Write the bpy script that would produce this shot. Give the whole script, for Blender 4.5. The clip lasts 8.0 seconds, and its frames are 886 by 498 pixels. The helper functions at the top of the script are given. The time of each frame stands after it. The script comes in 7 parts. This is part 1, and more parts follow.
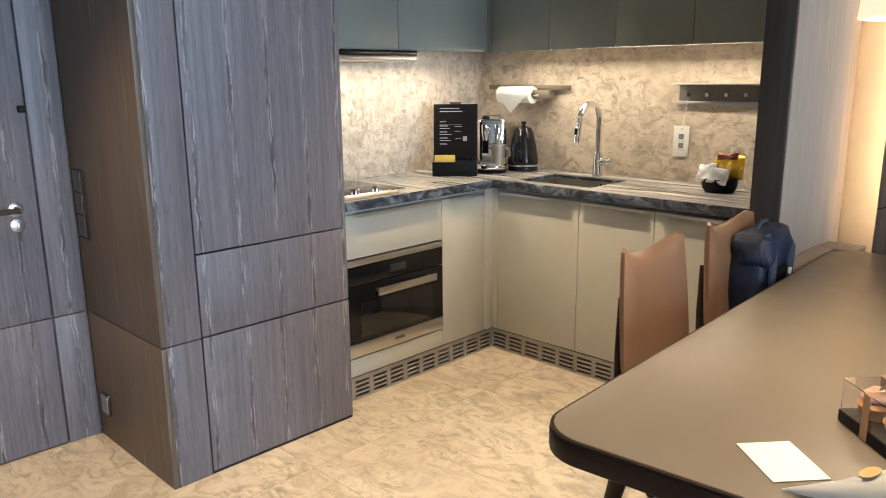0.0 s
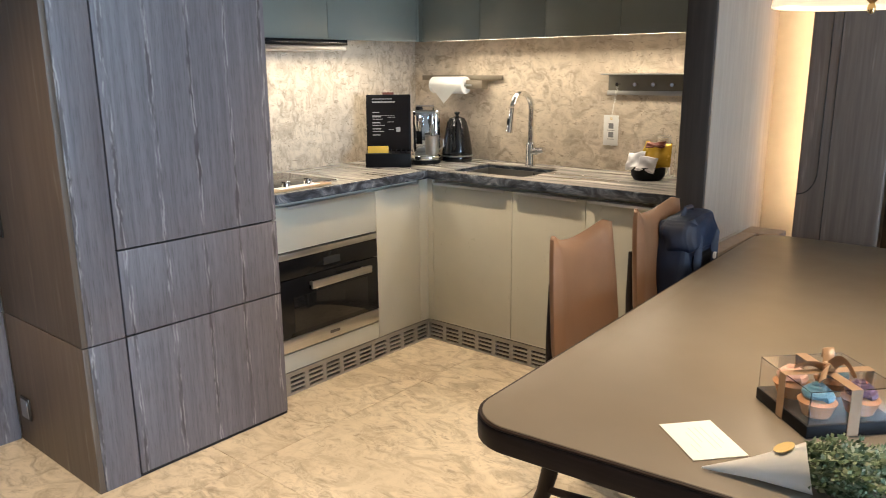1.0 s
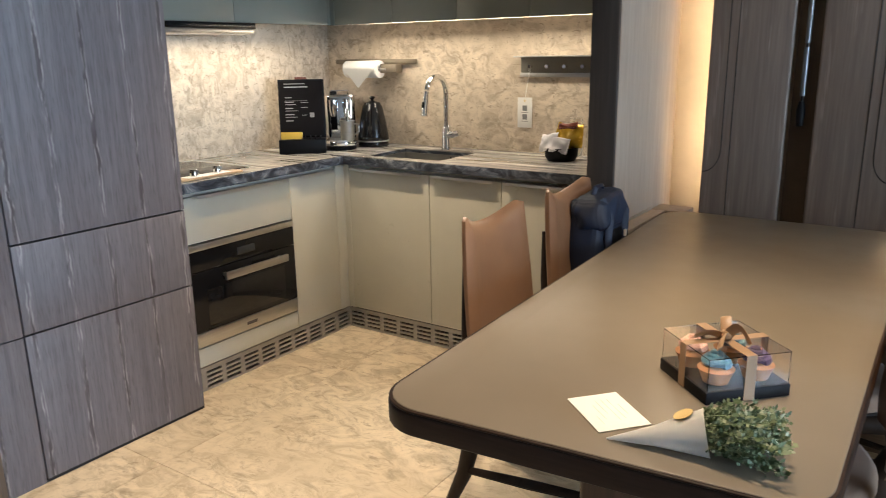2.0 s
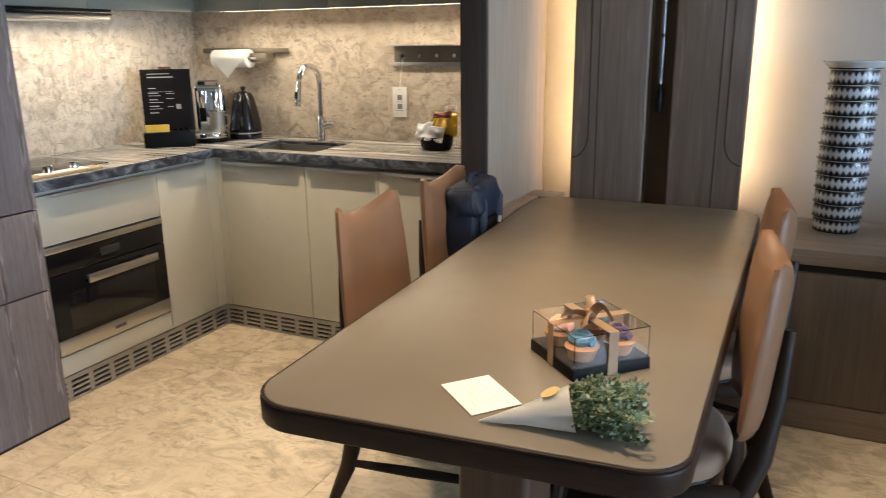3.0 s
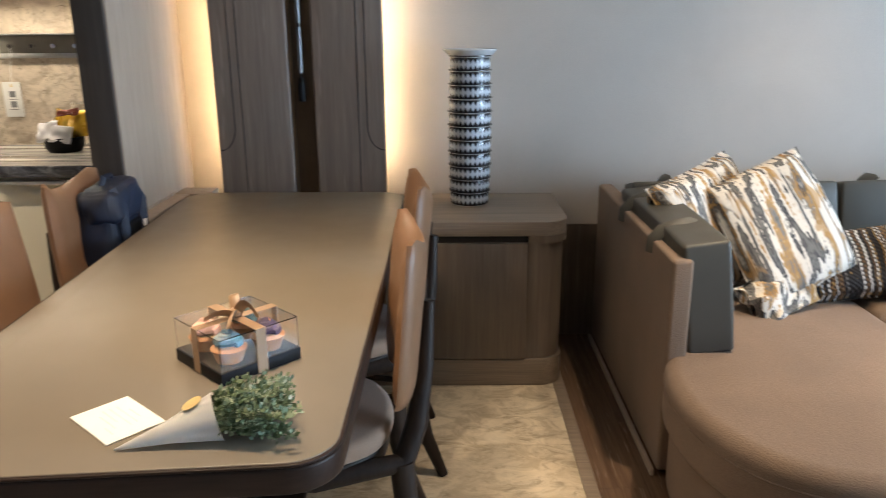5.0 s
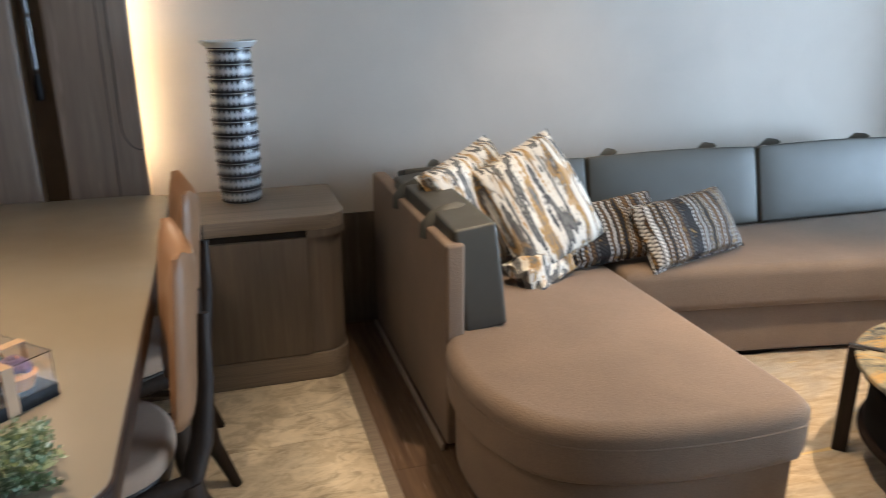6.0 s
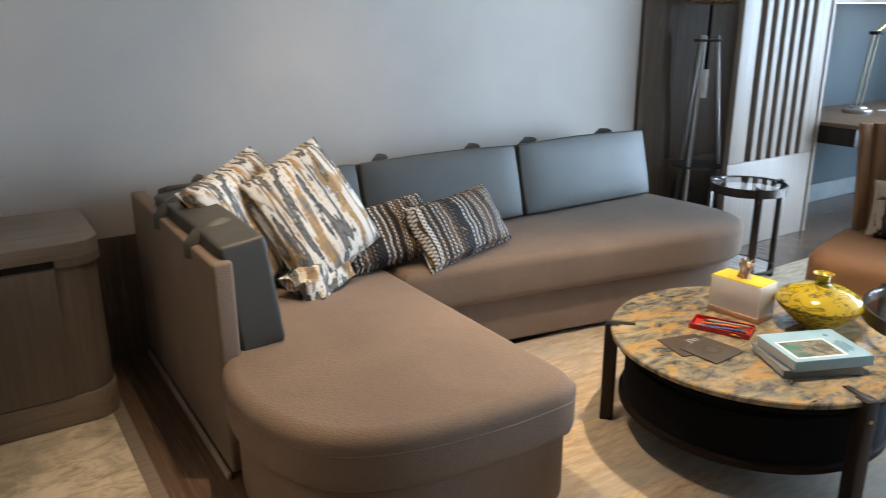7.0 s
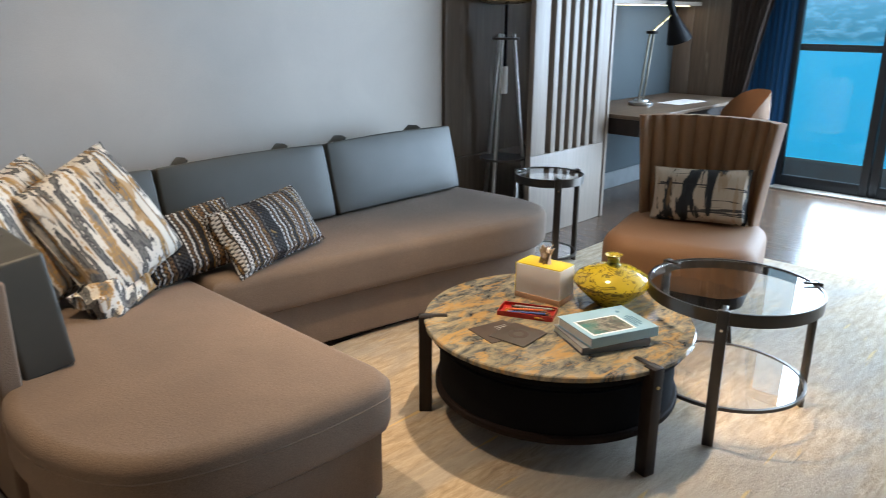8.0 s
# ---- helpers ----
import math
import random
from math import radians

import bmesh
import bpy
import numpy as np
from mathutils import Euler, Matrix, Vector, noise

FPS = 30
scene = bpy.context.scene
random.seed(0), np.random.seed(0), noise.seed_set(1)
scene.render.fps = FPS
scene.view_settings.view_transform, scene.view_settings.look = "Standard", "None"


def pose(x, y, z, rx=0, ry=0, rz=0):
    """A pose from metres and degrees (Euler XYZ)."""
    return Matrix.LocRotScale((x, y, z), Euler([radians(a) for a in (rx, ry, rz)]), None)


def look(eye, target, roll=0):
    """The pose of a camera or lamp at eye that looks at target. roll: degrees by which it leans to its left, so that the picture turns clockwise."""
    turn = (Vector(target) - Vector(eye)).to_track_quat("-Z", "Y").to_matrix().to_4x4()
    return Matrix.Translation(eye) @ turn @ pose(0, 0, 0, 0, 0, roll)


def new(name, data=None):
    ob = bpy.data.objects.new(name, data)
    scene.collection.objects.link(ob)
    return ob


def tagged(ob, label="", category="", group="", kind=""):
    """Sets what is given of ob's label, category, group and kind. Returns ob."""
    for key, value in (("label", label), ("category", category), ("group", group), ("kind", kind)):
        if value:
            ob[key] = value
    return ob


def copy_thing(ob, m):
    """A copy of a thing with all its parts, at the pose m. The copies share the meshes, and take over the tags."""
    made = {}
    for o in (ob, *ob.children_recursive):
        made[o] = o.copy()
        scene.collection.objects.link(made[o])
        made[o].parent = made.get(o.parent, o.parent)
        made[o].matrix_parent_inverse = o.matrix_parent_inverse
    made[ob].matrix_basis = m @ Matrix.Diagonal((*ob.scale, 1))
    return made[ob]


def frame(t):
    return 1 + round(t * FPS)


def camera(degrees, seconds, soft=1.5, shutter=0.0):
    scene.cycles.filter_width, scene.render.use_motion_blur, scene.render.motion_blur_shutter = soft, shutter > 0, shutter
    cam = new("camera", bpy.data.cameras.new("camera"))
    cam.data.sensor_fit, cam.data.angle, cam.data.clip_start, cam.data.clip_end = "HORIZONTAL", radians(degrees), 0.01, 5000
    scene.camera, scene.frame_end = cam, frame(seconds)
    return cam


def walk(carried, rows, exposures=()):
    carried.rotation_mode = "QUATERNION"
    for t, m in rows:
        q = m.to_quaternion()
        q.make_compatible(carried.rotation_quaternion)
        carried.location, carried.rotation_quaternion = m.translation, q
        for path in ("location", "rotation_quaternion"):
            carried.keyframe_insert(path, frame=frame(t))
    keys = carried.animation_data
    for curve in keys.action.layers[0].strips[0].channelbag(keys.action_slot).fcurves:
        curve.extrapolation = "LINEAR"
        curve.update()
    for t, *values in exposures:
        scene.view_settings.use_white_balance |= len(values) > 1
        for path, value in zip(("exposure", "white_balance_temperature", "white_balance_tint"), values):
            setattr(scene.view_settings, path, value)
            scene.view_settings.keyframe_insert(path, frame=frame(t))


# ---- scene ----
cam = camera(61.3, 8.0, soft=0.9, shutter=0.35)
PATH = [
    (0, (0.151, 0.154, 1.431), (-1.216, 1.543, 0.98), -0.5),
    (0.5, (0.16, 0.169, 1.426), (-1.153, 1.606, 0.967), -0.4),
    (1, (0.166, 0.188, 1.419), (-1.083, 1.678, 0.948), -0.5),
    (2.5, (0.206, 0.241, 1.399), (-0.769, 1.907, 0.876), -0.9),
    (3, (0.219, 0.251, 1.398), (-0.607, 1.992, 0.864), -0.7),
    (3.5, (0.238, 0.264, 1.398), (-0.431, 2.07, 0.857), -0.6),
    (4, (0.257, 0.278, 1.395), (-0.252, 2.134, 0.848), -0.8),
    (4.5, (0.291, 0.287, 1.398), (0.001, 2.187, 0.843), -0.8),
    (4.7, (0.296, 0.294, 1.392), (0.116, 2.207, 0.836), -0.6),
    (5.8, (0.3, 0.306, 1.425), (0.721, 2.163, 0.813), -0.3),
    (6, (0.326, 0.306, 1.434), (0.867, 2.13, 0.818), -0.3),
    (6.5, (0.361, 0.314, 1.425), (1.197, 2.029, 0.825), -0.1),
    (7, (0.402, 0.306, 1.424), (1.439, 1.908, 0.827), -0.3),
    (7.5, (0.431, 0.288, 1.411), (1.672, 1.736, 0.809), 0.3),
    (8, (0.462, 0.28, 1.42), (1.85, 1.589, 0.819), 0.3),
]
walk(cam, [(t, look(eye, target, roll)) for t, eye, target, roll in PATH],
     exposures=[(0, 0.13), (2.5, -0.11), (3.5, -0.02), (4.5, 0.12), (6, 0.01), (8, -0.32)])

# ---------- world and light ----------
world = bpy.data.worlds.new("world")
scene.world = world
world.use_nodes = True
wn = world.node_tree
sky = wn.nodes.new("ShaderNodeTexSky")
sky.sky_type, sky.sun_disc, sky.sun_elevation, sky.sun_rotation = "NISHITA", False, radians(50), radians(20)
wn.links.new(sky.outputs[0], wn.nodes["Background"].inputs[0])
wn.nodes["Background"].inputs[1].default_value = 0.1

WARM, NEUTRAL, DAY = (1.0, 0.74, 0.46), (1.0, 0.775, 0.535), (0.56, 0.757, 1.0)
SPLASH_WHITE = (1.0, 0.88, 0.70)


def lamp(name, kind, m, power, colour, size=0.1, size_y=None, spot=None, blend=0.4):
    data = bpy.data.lights.new(name, kind)
    data.energy, data.color = power, colour
    if kind == "AREA":
        data.shape = "RECTANGLE"
        data.size, data.size_y = size, size_y or size
    else:
        data.shadow_soft_size = size
    if kind == "SPOT":
        data.spot_size, data.spot_blend = radians(spot), blend
    ob = new(name, data)
    ob.matrix_world = m
    return ob


# daylight that comes in through the balcony doors
lamp("window_daylight", "AREA", look((7.0, 0.3, 1.25), (0, 0.6, 1.0)), 710, DAY, 3.9, 2.2)
DOWNLIGHTS = [(-1.75, 2.45, 66, 68), (-0.35, 1.45, 58, 72), (1.30, 2.10, 54, 66), (2.60, 1.80, 100, 66), (1.75, 3.0, 26, 70), (-2.2, 0.55, 60, 74)]
for dx, dy, power, cone in DOWNLIGHTS:
    lamp("downlight_lamp", "SPOT", look((dx, dy, 2.56), (dx, dy, 0)), power * 3.2, NEUTRAL, 0.035, spot=cone, blend=0.9)
lamp("pendant_bulb", "SPOT", look((-0.25, 2.3, 1.53), (-0.25, 2.3, 0)), 22, NEUTRAL, 0.1, spot=140, blend=0.8)
# light strips under the wall cabinets
lamp("cabinet_strip_lamp", "AREA", pose(-1.8, 3.40, 1.545, -14, 0, 0), 8.0, SPLASH_WHITE, 1.5, 0.03)
lamp("cabinet_strip_lamp", "AREA", pose(-2.72, 2.62, 1.50, -6, 0, 90), 5.6, SPLASH_WHITE, 1.1, 0.03)
lamp("shelf_strip_lamp", "AREA", look((6.2, 3.43, 1.485), (6.2, 3.3, 0.7)), 1.4, NEUTRAL, 1.4, 0.03)
# light strips behind the two tall panels
lamp("panel_strip_lamp", "AREA", look((-0.63, 3.52, 1.6), (-1.2, 3.66, 1.6)), 5.5, WARM, 0.03, 1.7)
lamp("panel_strip_lamp", "AREA", look((-0.02, 3.52, 1.6), (0.5, 3.66, 1.6)), 7.5, WARM, 0.03, 1.7)

# ---------- materials ----------


def ramp_of(nt, stops):
    node = nt.nodes.new("ShaderNodeValToRGB")
    el = node.color_ramp.elements
    while len(el) < len(stops):
        el.new(0.5)
    for e, (p, c) in zip(el, stops):
        e.position, e.color = p, (*c, 1)
    return node


class Mat:
    """A small builder round one Principled material."""

    def __init__(self, name, rough=0.5, metal=0.0):
        self.m = bpy.data.materials.new(name)
        self.m.use_nodes = True
        self.nt = self.m.node_tree
        self.p = self.nt.nodes["Principled BSDF"]
        self.p.inputs["Roughness"].default_value = rough
        self.p.inputs["Metallic"].default_value = metal
        self.co = self.nt.nodes.new("ShaderNodeTexCoord")

    def node(self, kind, **props):
        n = self.nt.nodes.new(kind)
        for k, v in props.items():
            if k in n.inputs:
                n.inputs[k].default_value = v
        return n

    def link(self, a, b):
        self.nt.links.new(a, b)

    def coords(self, scale=(1, 1, 1), rot=(0, 0, 0), vary=0.0):
        mp = self.node("ShaderNodeMapping")
        mp.inputs["Scale"].default_value = scale
        mp.inputs["Rotation"].default_value = [radians(a) for a in rot]
        self.link(self.co.outputs["Object"], mp.inputs["Vector"])
        if vary:
            info = self.node("ShaderNodeObjectInfo")
            mul = self.nt.nodes.new("ShaderNodeMath")
            mul.operation = "MULTIPLY"
            mul.inputs[1].default_value = vary
            self.link(info.outputs["Random"], mul.inputs[0])
            comb = self.node("ShaderNodeCombineXYZ")
            for i in range(3):
                self.link(mul.outputs[0], comb.inputs[i])
            self.link(comb.outputs[0], mp.inputs["Location"])
        return mp.outputs[0]

    def noise(self, scale, stretch=(1, 1, 1), detail=4, dist=0.0, rot=(0, 0, 0), rough=0.55, vary=0.0):
        n = self.node("ShaderNodeTexNoise", Scale=scale, Detail=detail, Distortion=dist, Roughness=rough)
        self.link(self.coords(stretch, rot, vary), n.inputs["Vector"])
        return n.outputs["Fac"]

    def ramp(self, fac, stops):
        r = ramp_of(self.nt, stops)
        self.link(fac, r.inputs[0])
        return r.outputs[0]

    def mix(self, fac, a, b, blend="MIX"):
        n = self.nt.nodes.new("ShaderNodeMix")
        n.data_type, n.blend_type = "RGBA", blend
        for sock, v in ((n.inputs[0], fac), (n.inputs[6], a), (n.inputs[7], b)):
            if isinstance(v, (float, int)):
                sock.default_value = v
            elif isinstance(v, tuple):
                sock.default_value = (*v, 1)
            else:
                self.link(v, sock)
        return n.outputs[2]

    def colour(self, c):
        if isinstance(c, tuple):
            self.p.inputs["Base Color"].default_value = (*c, 1)
        else:
            self.link(c, self.p.inputs["Base Color"])
        return self

    def bump(self, fac, strength=0.2, dist=0.002):
        b = self.node("ShaderNodeBump", Strength=strength, Distance=dist)
        self.link(fac, b.inputs["Height"])
        self.link(b.outputs[0], self.p.inputs["Normal"])
        return self

    def roughness(self, fac, lo, hi):
        n = self.nt.nodes.new("ShaderNodeMapRange")
        n.inputs[3].default_value, n.inputs[4].default_value = lo, hi
        self.link(fac, n.inputs[0])
        self.link(n.outputs[0], self.p.inputs["Roughness"])
        return self


def plain(name, c, rough=0.5, metal=0.0, vary=0.12, scale=9, bump=0.0, bscale=300, stretch=(1, 1, 1)):
    k = Mat(name, rough, metal)
    lo, hi = tuple(v * (1 - vary) for v in c), tuple(min(1, v * (1 + vary)) for v in c)
    n = k.noise(scale, stretch, 5)
    k.colour(k.ramp(n, [(0.3, lo), (0.7, hi)]))
    k.roughness(k.noise(scale * 3, stretch, 3), max(0.02, rough - 0.06), min(1, rough + 0.06))
    if bump:
        k.bump(k.noise(bscale, stretch, 2), bump, 0.001)
    return k.m


def wood(name, dark, light, pale=None, axis=2, rough=0.55, scale=1.0, vary=0.0):
    k = Mat(name, rough)
    st = [26 * scale] * 3
    st[axis] = 0.9 * scale
    grain = k.noise(1.6, tuple(st), 7, 0.35, vary=vary)
    fine = k.noise(7, tuple(st), 3, 0.2, vary=vary)
    c = k.ramp(grain, [(0.28, dark), (0.5, tuple((a + b) / 2 for a, b in zip(dark, light))), (0.75, light)])
    c = k.mix(k.ramp(fine, [(0.35, (0.35, 0.35, 0.35)), (0.65, (0, 0, 0))]), c, tuple(v * 0.55 for v in dark), "MIX")
    if pale:
        st2 = [30 * scale] * 3
        st2[axis] = 2.0 * scale
        fleck = k.noise(1.0, tuple(st2), 3, 0.5, vary=vary)
        tiny = k.noise(5, tuple(st), 2, 0.4)
        mask = k.ramp(fleck, [(0.61, (0, 0, 0)), (0.68, (0.75, 0.75, 0.75))])
        mask = k.mix(1.0, mask, k.ramp(tiny, [(0.42, (0, 0, 0)), (0.56, (1, 1, 1))]), "MULTIPLY")
        c = k.mix(mask, c, pale)
    k.colour(c)
    k.roughness(fine, rough - 0.1, rough + 0.1)
    k.bump(fine, 0.25, 0.0008)
    return k.m


def marble_swirl(name, base, mid, dark, rough, scale=1.0, vary=0.0, bump=0.0, bend=1.0, flecks=0.0):
    """Cream stone with brushed, leaf-like swirls."""
    k = Mat(name, rough)
    big = k.noise(1.7 * scale, detail=3, dist=0.6, vary=vary)
    swirl = k.noise(6.5 * scale, (1, 1.5, 1.2), 8, 1.5 * bend, (0, 0, 30), 0.66, vary)
    thin = k.noise(8.5 * scale, (1, 1.9, 1.3), 6, 1.6 * bend, (0, 0, 30), 0.62, vary)
    c = k.ramp(swirl, [(0.30, tuple(v * 0.8 for v in mid)), (0.43, mid), (0.52, base), (0.62, tuple(min(1, v * 1.12) for v in base)), (0.74, mid)])
    c = k.mix(k.ramp(big, [(0.42, (0, 0, 0)), (0.66, (0.55, 0.55, 0.55))]), c, mid)
    veins = k.ramp(thin, [(0.34, (0.6, 0.6, 0.6)), (0.43, (0.22, 0.22, 0.22)), (0.50, (0, 0, 0)), (0.62, (0, 0, 0))])
    veins = k.mix(1.0, veins, k.ramp(k.noise(3.1 * scale, detail=3, dist=0.8, vary=vary), [(0.40, (0, 0, 0)), (0.54, (1, 1, 1))]), "MULTIPLY")
    c = k.mix(veins, c, dark)
    if flecks:
        fleck = k.noise(17 * scale, (1, 1, 2.2), 5, 0.9, (0, 25, 0), 0.7)
        c = k.mix(k.ramp(fleck, [(0.34, (flecks,) * 3), (0.42, (0, 0, 0)), (0.58, (0, 0, 0)), (0.68, (flecks * 0.3,) * 3)]), c, dark)
    k.colour(c)
    k.roughness(swirl, rough - 0.08, rough + 0.1)
    if bump:
        k.bump(thin, bump, 0.001)
    return k.m


def fabric(name, c, rough=0.85, rib=None, vary=0.12, sheen=0.12):
    k = Mat(name, rough)
    lo, hi = tuple(v * (1 - vary) for v in c), tuple(v * (1 + vary) for v in c)
    col = k.ramp(k.noise(3.2, detail=5, dist=0.4), [(0.3, lo), (0.7, hi)])
    weave = k.noise(420, detail=2)
    col = k.mix(k.ramp(weave, [(0.35, (0.25, 0.25, 0.25)), (0.65, (0, 0, 0))]), col, tuple(v * 0.5 for v in c))
    k.colour(col)
    k.p.inputs["Sheen Weight"].default_value = sheen
    if rib:
        lines = k.noise(1.0, rib, 2, 0.5)
        k.colour(k.mix(k.ramp(lines, [(0.38, (0.3, 0.3, 0.3)), (0.6, (0, 0, 0))]), col, tuple(v * 0.6 for v in c)))
        k.bump(lines, 0.7, 0.002)
    else:
        k.bump(weave, 0.35, 0.001)
    return k.m


def glow(name, c, strength):
    k = Mat(name)
    k.p.inputs["Emission Color"].default_value = (*c, 1)
    k.p.inputs["Emission Strength"].default_value = strength
    k.colour((0.8, 0.8, 0.8))
    return k.m


def glass(name, c=(1, 1, 1), rough=0.0):
    k = Mat(name, rough)
    k.colour(c)
    k.p.inputs["Transmission Weight"].default_value = 1.0
    k.p.inputs["IOR"].default_value = 1.45
    return k.m


def strip_veneer():
    """Grey oak veneer in narrow strips, each with a pair of wavering pale lines and a broken dark core."""
    k = Mat("grey_oak_strip_veneer", 0.5)
    grain = k.noise(1.6, (40, 40, 1.0), 6, 0.2)
    fine = k.noise(9, (34, 34, 1.6), 4, 0.2)
    c = k.ramp(grain, [(0.30, (0.126, 0.112, 0.119)), (0.5, (0.166, 0.149, 0.157)), (0.72, (0.210, 0.190, 0.198))])
    c = k.mix(k.ramp(fine, [(0.34, (0.55, 0.55, 0.55)), (0.50, (0, 0, 0)), (0.62, (0, 0, 0))]), c, (0.075, 0.062, 0.060))
    c = k.mix(k.ramp(k.noise(11, (30, 30, 2.4), 3, 0.3), [(0.60, (0, 0, 0)), (0.76, (0.16, 0.16, 0.16))]), c, (0.34, 0.30, 0.285))

    def calc(op, a, b=None):
        n = k.nt.nodes.new("ShaderNodeMath")
        n.operation = op
        for i, v in enumerate((a, b)):
            if isinstance(v, (int, float)):
                n.inputs[i].default_value = v
            elif v is not None:
                k.link(v, n.inputs[i])
        return n.outputs[0]
    sep = k.node("ShaderNodeSeparateXYZ")
    k.link(k.coords(), sep.inputs[0])
    sway = calc("MULTIPLY", calc("SUBTRACT", k.noise(2.4, (0.3, 0.3, 1), 3), 0.5), 0.05)
    jit = calc("MULTIPLY", calc("SUBTRACT", k.noise(16, (0.4, 0.4, 1), 4, rough=0.65), 0.5), 0.020)
    f = calc("FRACT", calc("DIVIDE", calc("ADD", calc("ADD", sep.outputs[1], sway), jit), 0.152))
    swell = calc("MULTIPLY", calc("SUBTRACT", k.noise(7, (3, 3, 1), 3), 0.5), 0.13)
    d = calc("ADD", calc("ABSOLUTE", calc("SUBTRACT", f, 0.5)), swell)
    pale = k.ramp(d, [(0.010, (0, 0, 0)), (0.030, (0.8, 0.8, 0.8)), (0.046, (0.7, 0.7, 0.7)), (0.066, (0, 0, 0))])
    pale = k.mix(1.0, pale, k.ramp(k.noise(9, (2, 8, 1), 5, 0.5), [(0.45, (0, 0, 0)), (0.60, (0.9, 0.9, 0.9))]), "MULTIPLY")
    core = k.ramp(d, [(0.0, (0.9, 0.9, 0.9)), (0.036, (0.75, 0.75, 0.75)), (0.06, (0, 0, 0))])
    core = k.mix(1.0, core, k.ramp(k.noise(3.4, (1, 6, 1), 4, 0.4), [(0.44, (0, 0, 0)), (0.56, (1, 1, 1))]), "MULTIPLY")
    c = k.mix(core, c, (0.068, 0.055, 0.052))
    k.colour(k.mix(pale, c, (0.43, 0.395, 0.38)))
    k.roughness(fine, 0.4, 0.6)
    k.bump(fine, 0.25, 0.0008)
    return k.m


M_GREYWOOD = strip_veneer()
M_BROWNWOOD = wood("brown_oak_veneer", (0.105, 0.076, 0.054), (0.168, 0.124, 0.090), (0.22, 0.18, 0.14), rough=0.5)
M_NICHEWOOD = wood("niche_oak_veneer", (0.15, 0.112, 0.09), (0.22, 0.168, 0.135), (0.28, 0.22, 0.18), rough=0.5)
M_DESK = wood("desk_oak", (0.11, 0.072, 0.046), (0.17, 0.115, 0.074), axis=0, rough=0.5)
# light reflecting off the sideboard top is put into this lighter oak
M_CONSOLE_LIT = wood("console_oak_lit", (0.205, 0.160, 0.122), (0.305, 0.243, 0.190), axis=0, rough=0.5)
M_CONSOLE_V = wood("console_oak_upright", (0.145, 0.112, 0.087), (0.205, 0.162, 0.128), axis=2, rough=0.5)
M_DARKWOOD = wood("dark_walnut", (0.014, 0.009, 0.007), (0.032, 0.021, 0.016), rough=0.5)
M_COLUMN = wood("dark_column_oak", (0.03, 0.025, 0.022), (0.055, 0.046, 0.04), rough=0.5)
M_SCREEN = wood("pale_screen_oak", (0.225, 0.178, 0.143), (0.28, 0.228, 0.184), rough=0.5)
M_FLOORWOOD = wood("floor_oak", (0.095, 0.058, 0.038), (0.165, 0.106, 0.069), axis=0, rough=0.24, vary=9.0)
M_STONE = marble_swirl("swirled_beige_marble", (0.63, 0.54, 0.405), (0.50, 0.415, 0.295), (0.20, 0.15, 0.095), 0.40, scale=1.0, vary=7.0, flecks=0.32)
M_SPLASH = marble_swirl("swirled_splashback_marble", (0.63, 0.535, 0.42), (0.50, 0.41, 0.31), (0.21, 0.155, 0.105), 0.45, scale=1.5, bend=0.7, flecks=0.7)


def counter_marble():
    k = Mat("streaked_grey_marble", 0.22)
    st = k.noise(2.0, (1.1, 10, 10), 6, 0.7, (0, 0, 24))
    broad = k.noise(1.3, (1, 5, 5), 4, 0.5, (0, 0, 24))
    c = k.ramp(st, [(0.30, (0.09, 0.09, 0.095)), (0.44, (0.24, 0.23, 0.22)), (0.55, (0.44, 0.41, 0.37)), (0.68, (0.62, 0.58, 0.52))])
    c = k.mix(k.ramp(broad, [(0.4, (0, 0, 0)), (0.65, (0.6, 0.6, 0.6))]), c, (0.20, 0.19, 0.185))
    k.colour(c)
    return k.m


def edge_marble():
    k = Mat("dark_marble_edge", 0.2)
    st = k.noise(3.4, (3.5, 3.5, 7), 6, 0.9, (38, 30, 40))
    k.colour(k.ramp(st, [(0.36, (0.022, 0.025, 0.032)), (0.5, (0.06, 0.068, 0.085)), (0.62, (0.15, 0.17, 0.20)), (0.72, (0.36, 0.37, 0.38))]))
    k.p.inputs["Specular IOR Level"].default_value = 0.3
    return k.m


def table_marble():
    k = Mat("ochre_grey_marble", 0.08)
    a = k.noise(9.5, (1, 2.0, 1), 8, 0.7, (0, 0, 35), 0.7)
    b = k.noise(7.5, (1, 2.2, 1), 7, 0.9, (0, 0, 35), 0.68)
    c = k.ramp(a, [(0.36, (0.035, 0.036, 0.036)), (0.45, (0.12, 0.118, 0.105)), (0.53, (0.235, 0.20, 0.135)), (0.66, (0.38, 0.315, 0.205))])
    c = k.mix(k.ramp(b, [(0.50, (0, 0, 0)), (0.60, (0.8, 0.8, 0.8))]), c, (0.44, 0.26, 0.09))
    k.colour(c)
    return k.m


M_COUNTER, M_EDGE, M_CTTOP = counter_marble(), edge_marble(), table_marble()
M_LACQ = plain("sage_lacquer", (0.50, 0.49, 0.42), 0.30, vary=0.02)
M_LACQ_UP = plain("sage_lacquer_upper", (0.21, 0.23, 0.205), 0.24, vary=0.02)
M_STEEL = plain("brushed_steel", (0.55, 0.54, 0.52), 0.32, 1.0, 0.06, 4, stretch=(1, 1, 40))
M_CHROME = plain("polished_chrome", (0.80, 0.80, 0.80), 0.07, 1.0, 0.02)
M_BLACKGLASS = plain("black_oven_glass", (0.008, 0.008, 0.009), 0.06, vary=0.1)
M_BLACK = plain("satin_black", (0.005, 0.005, 0.006), 0.5, vary=0.15)
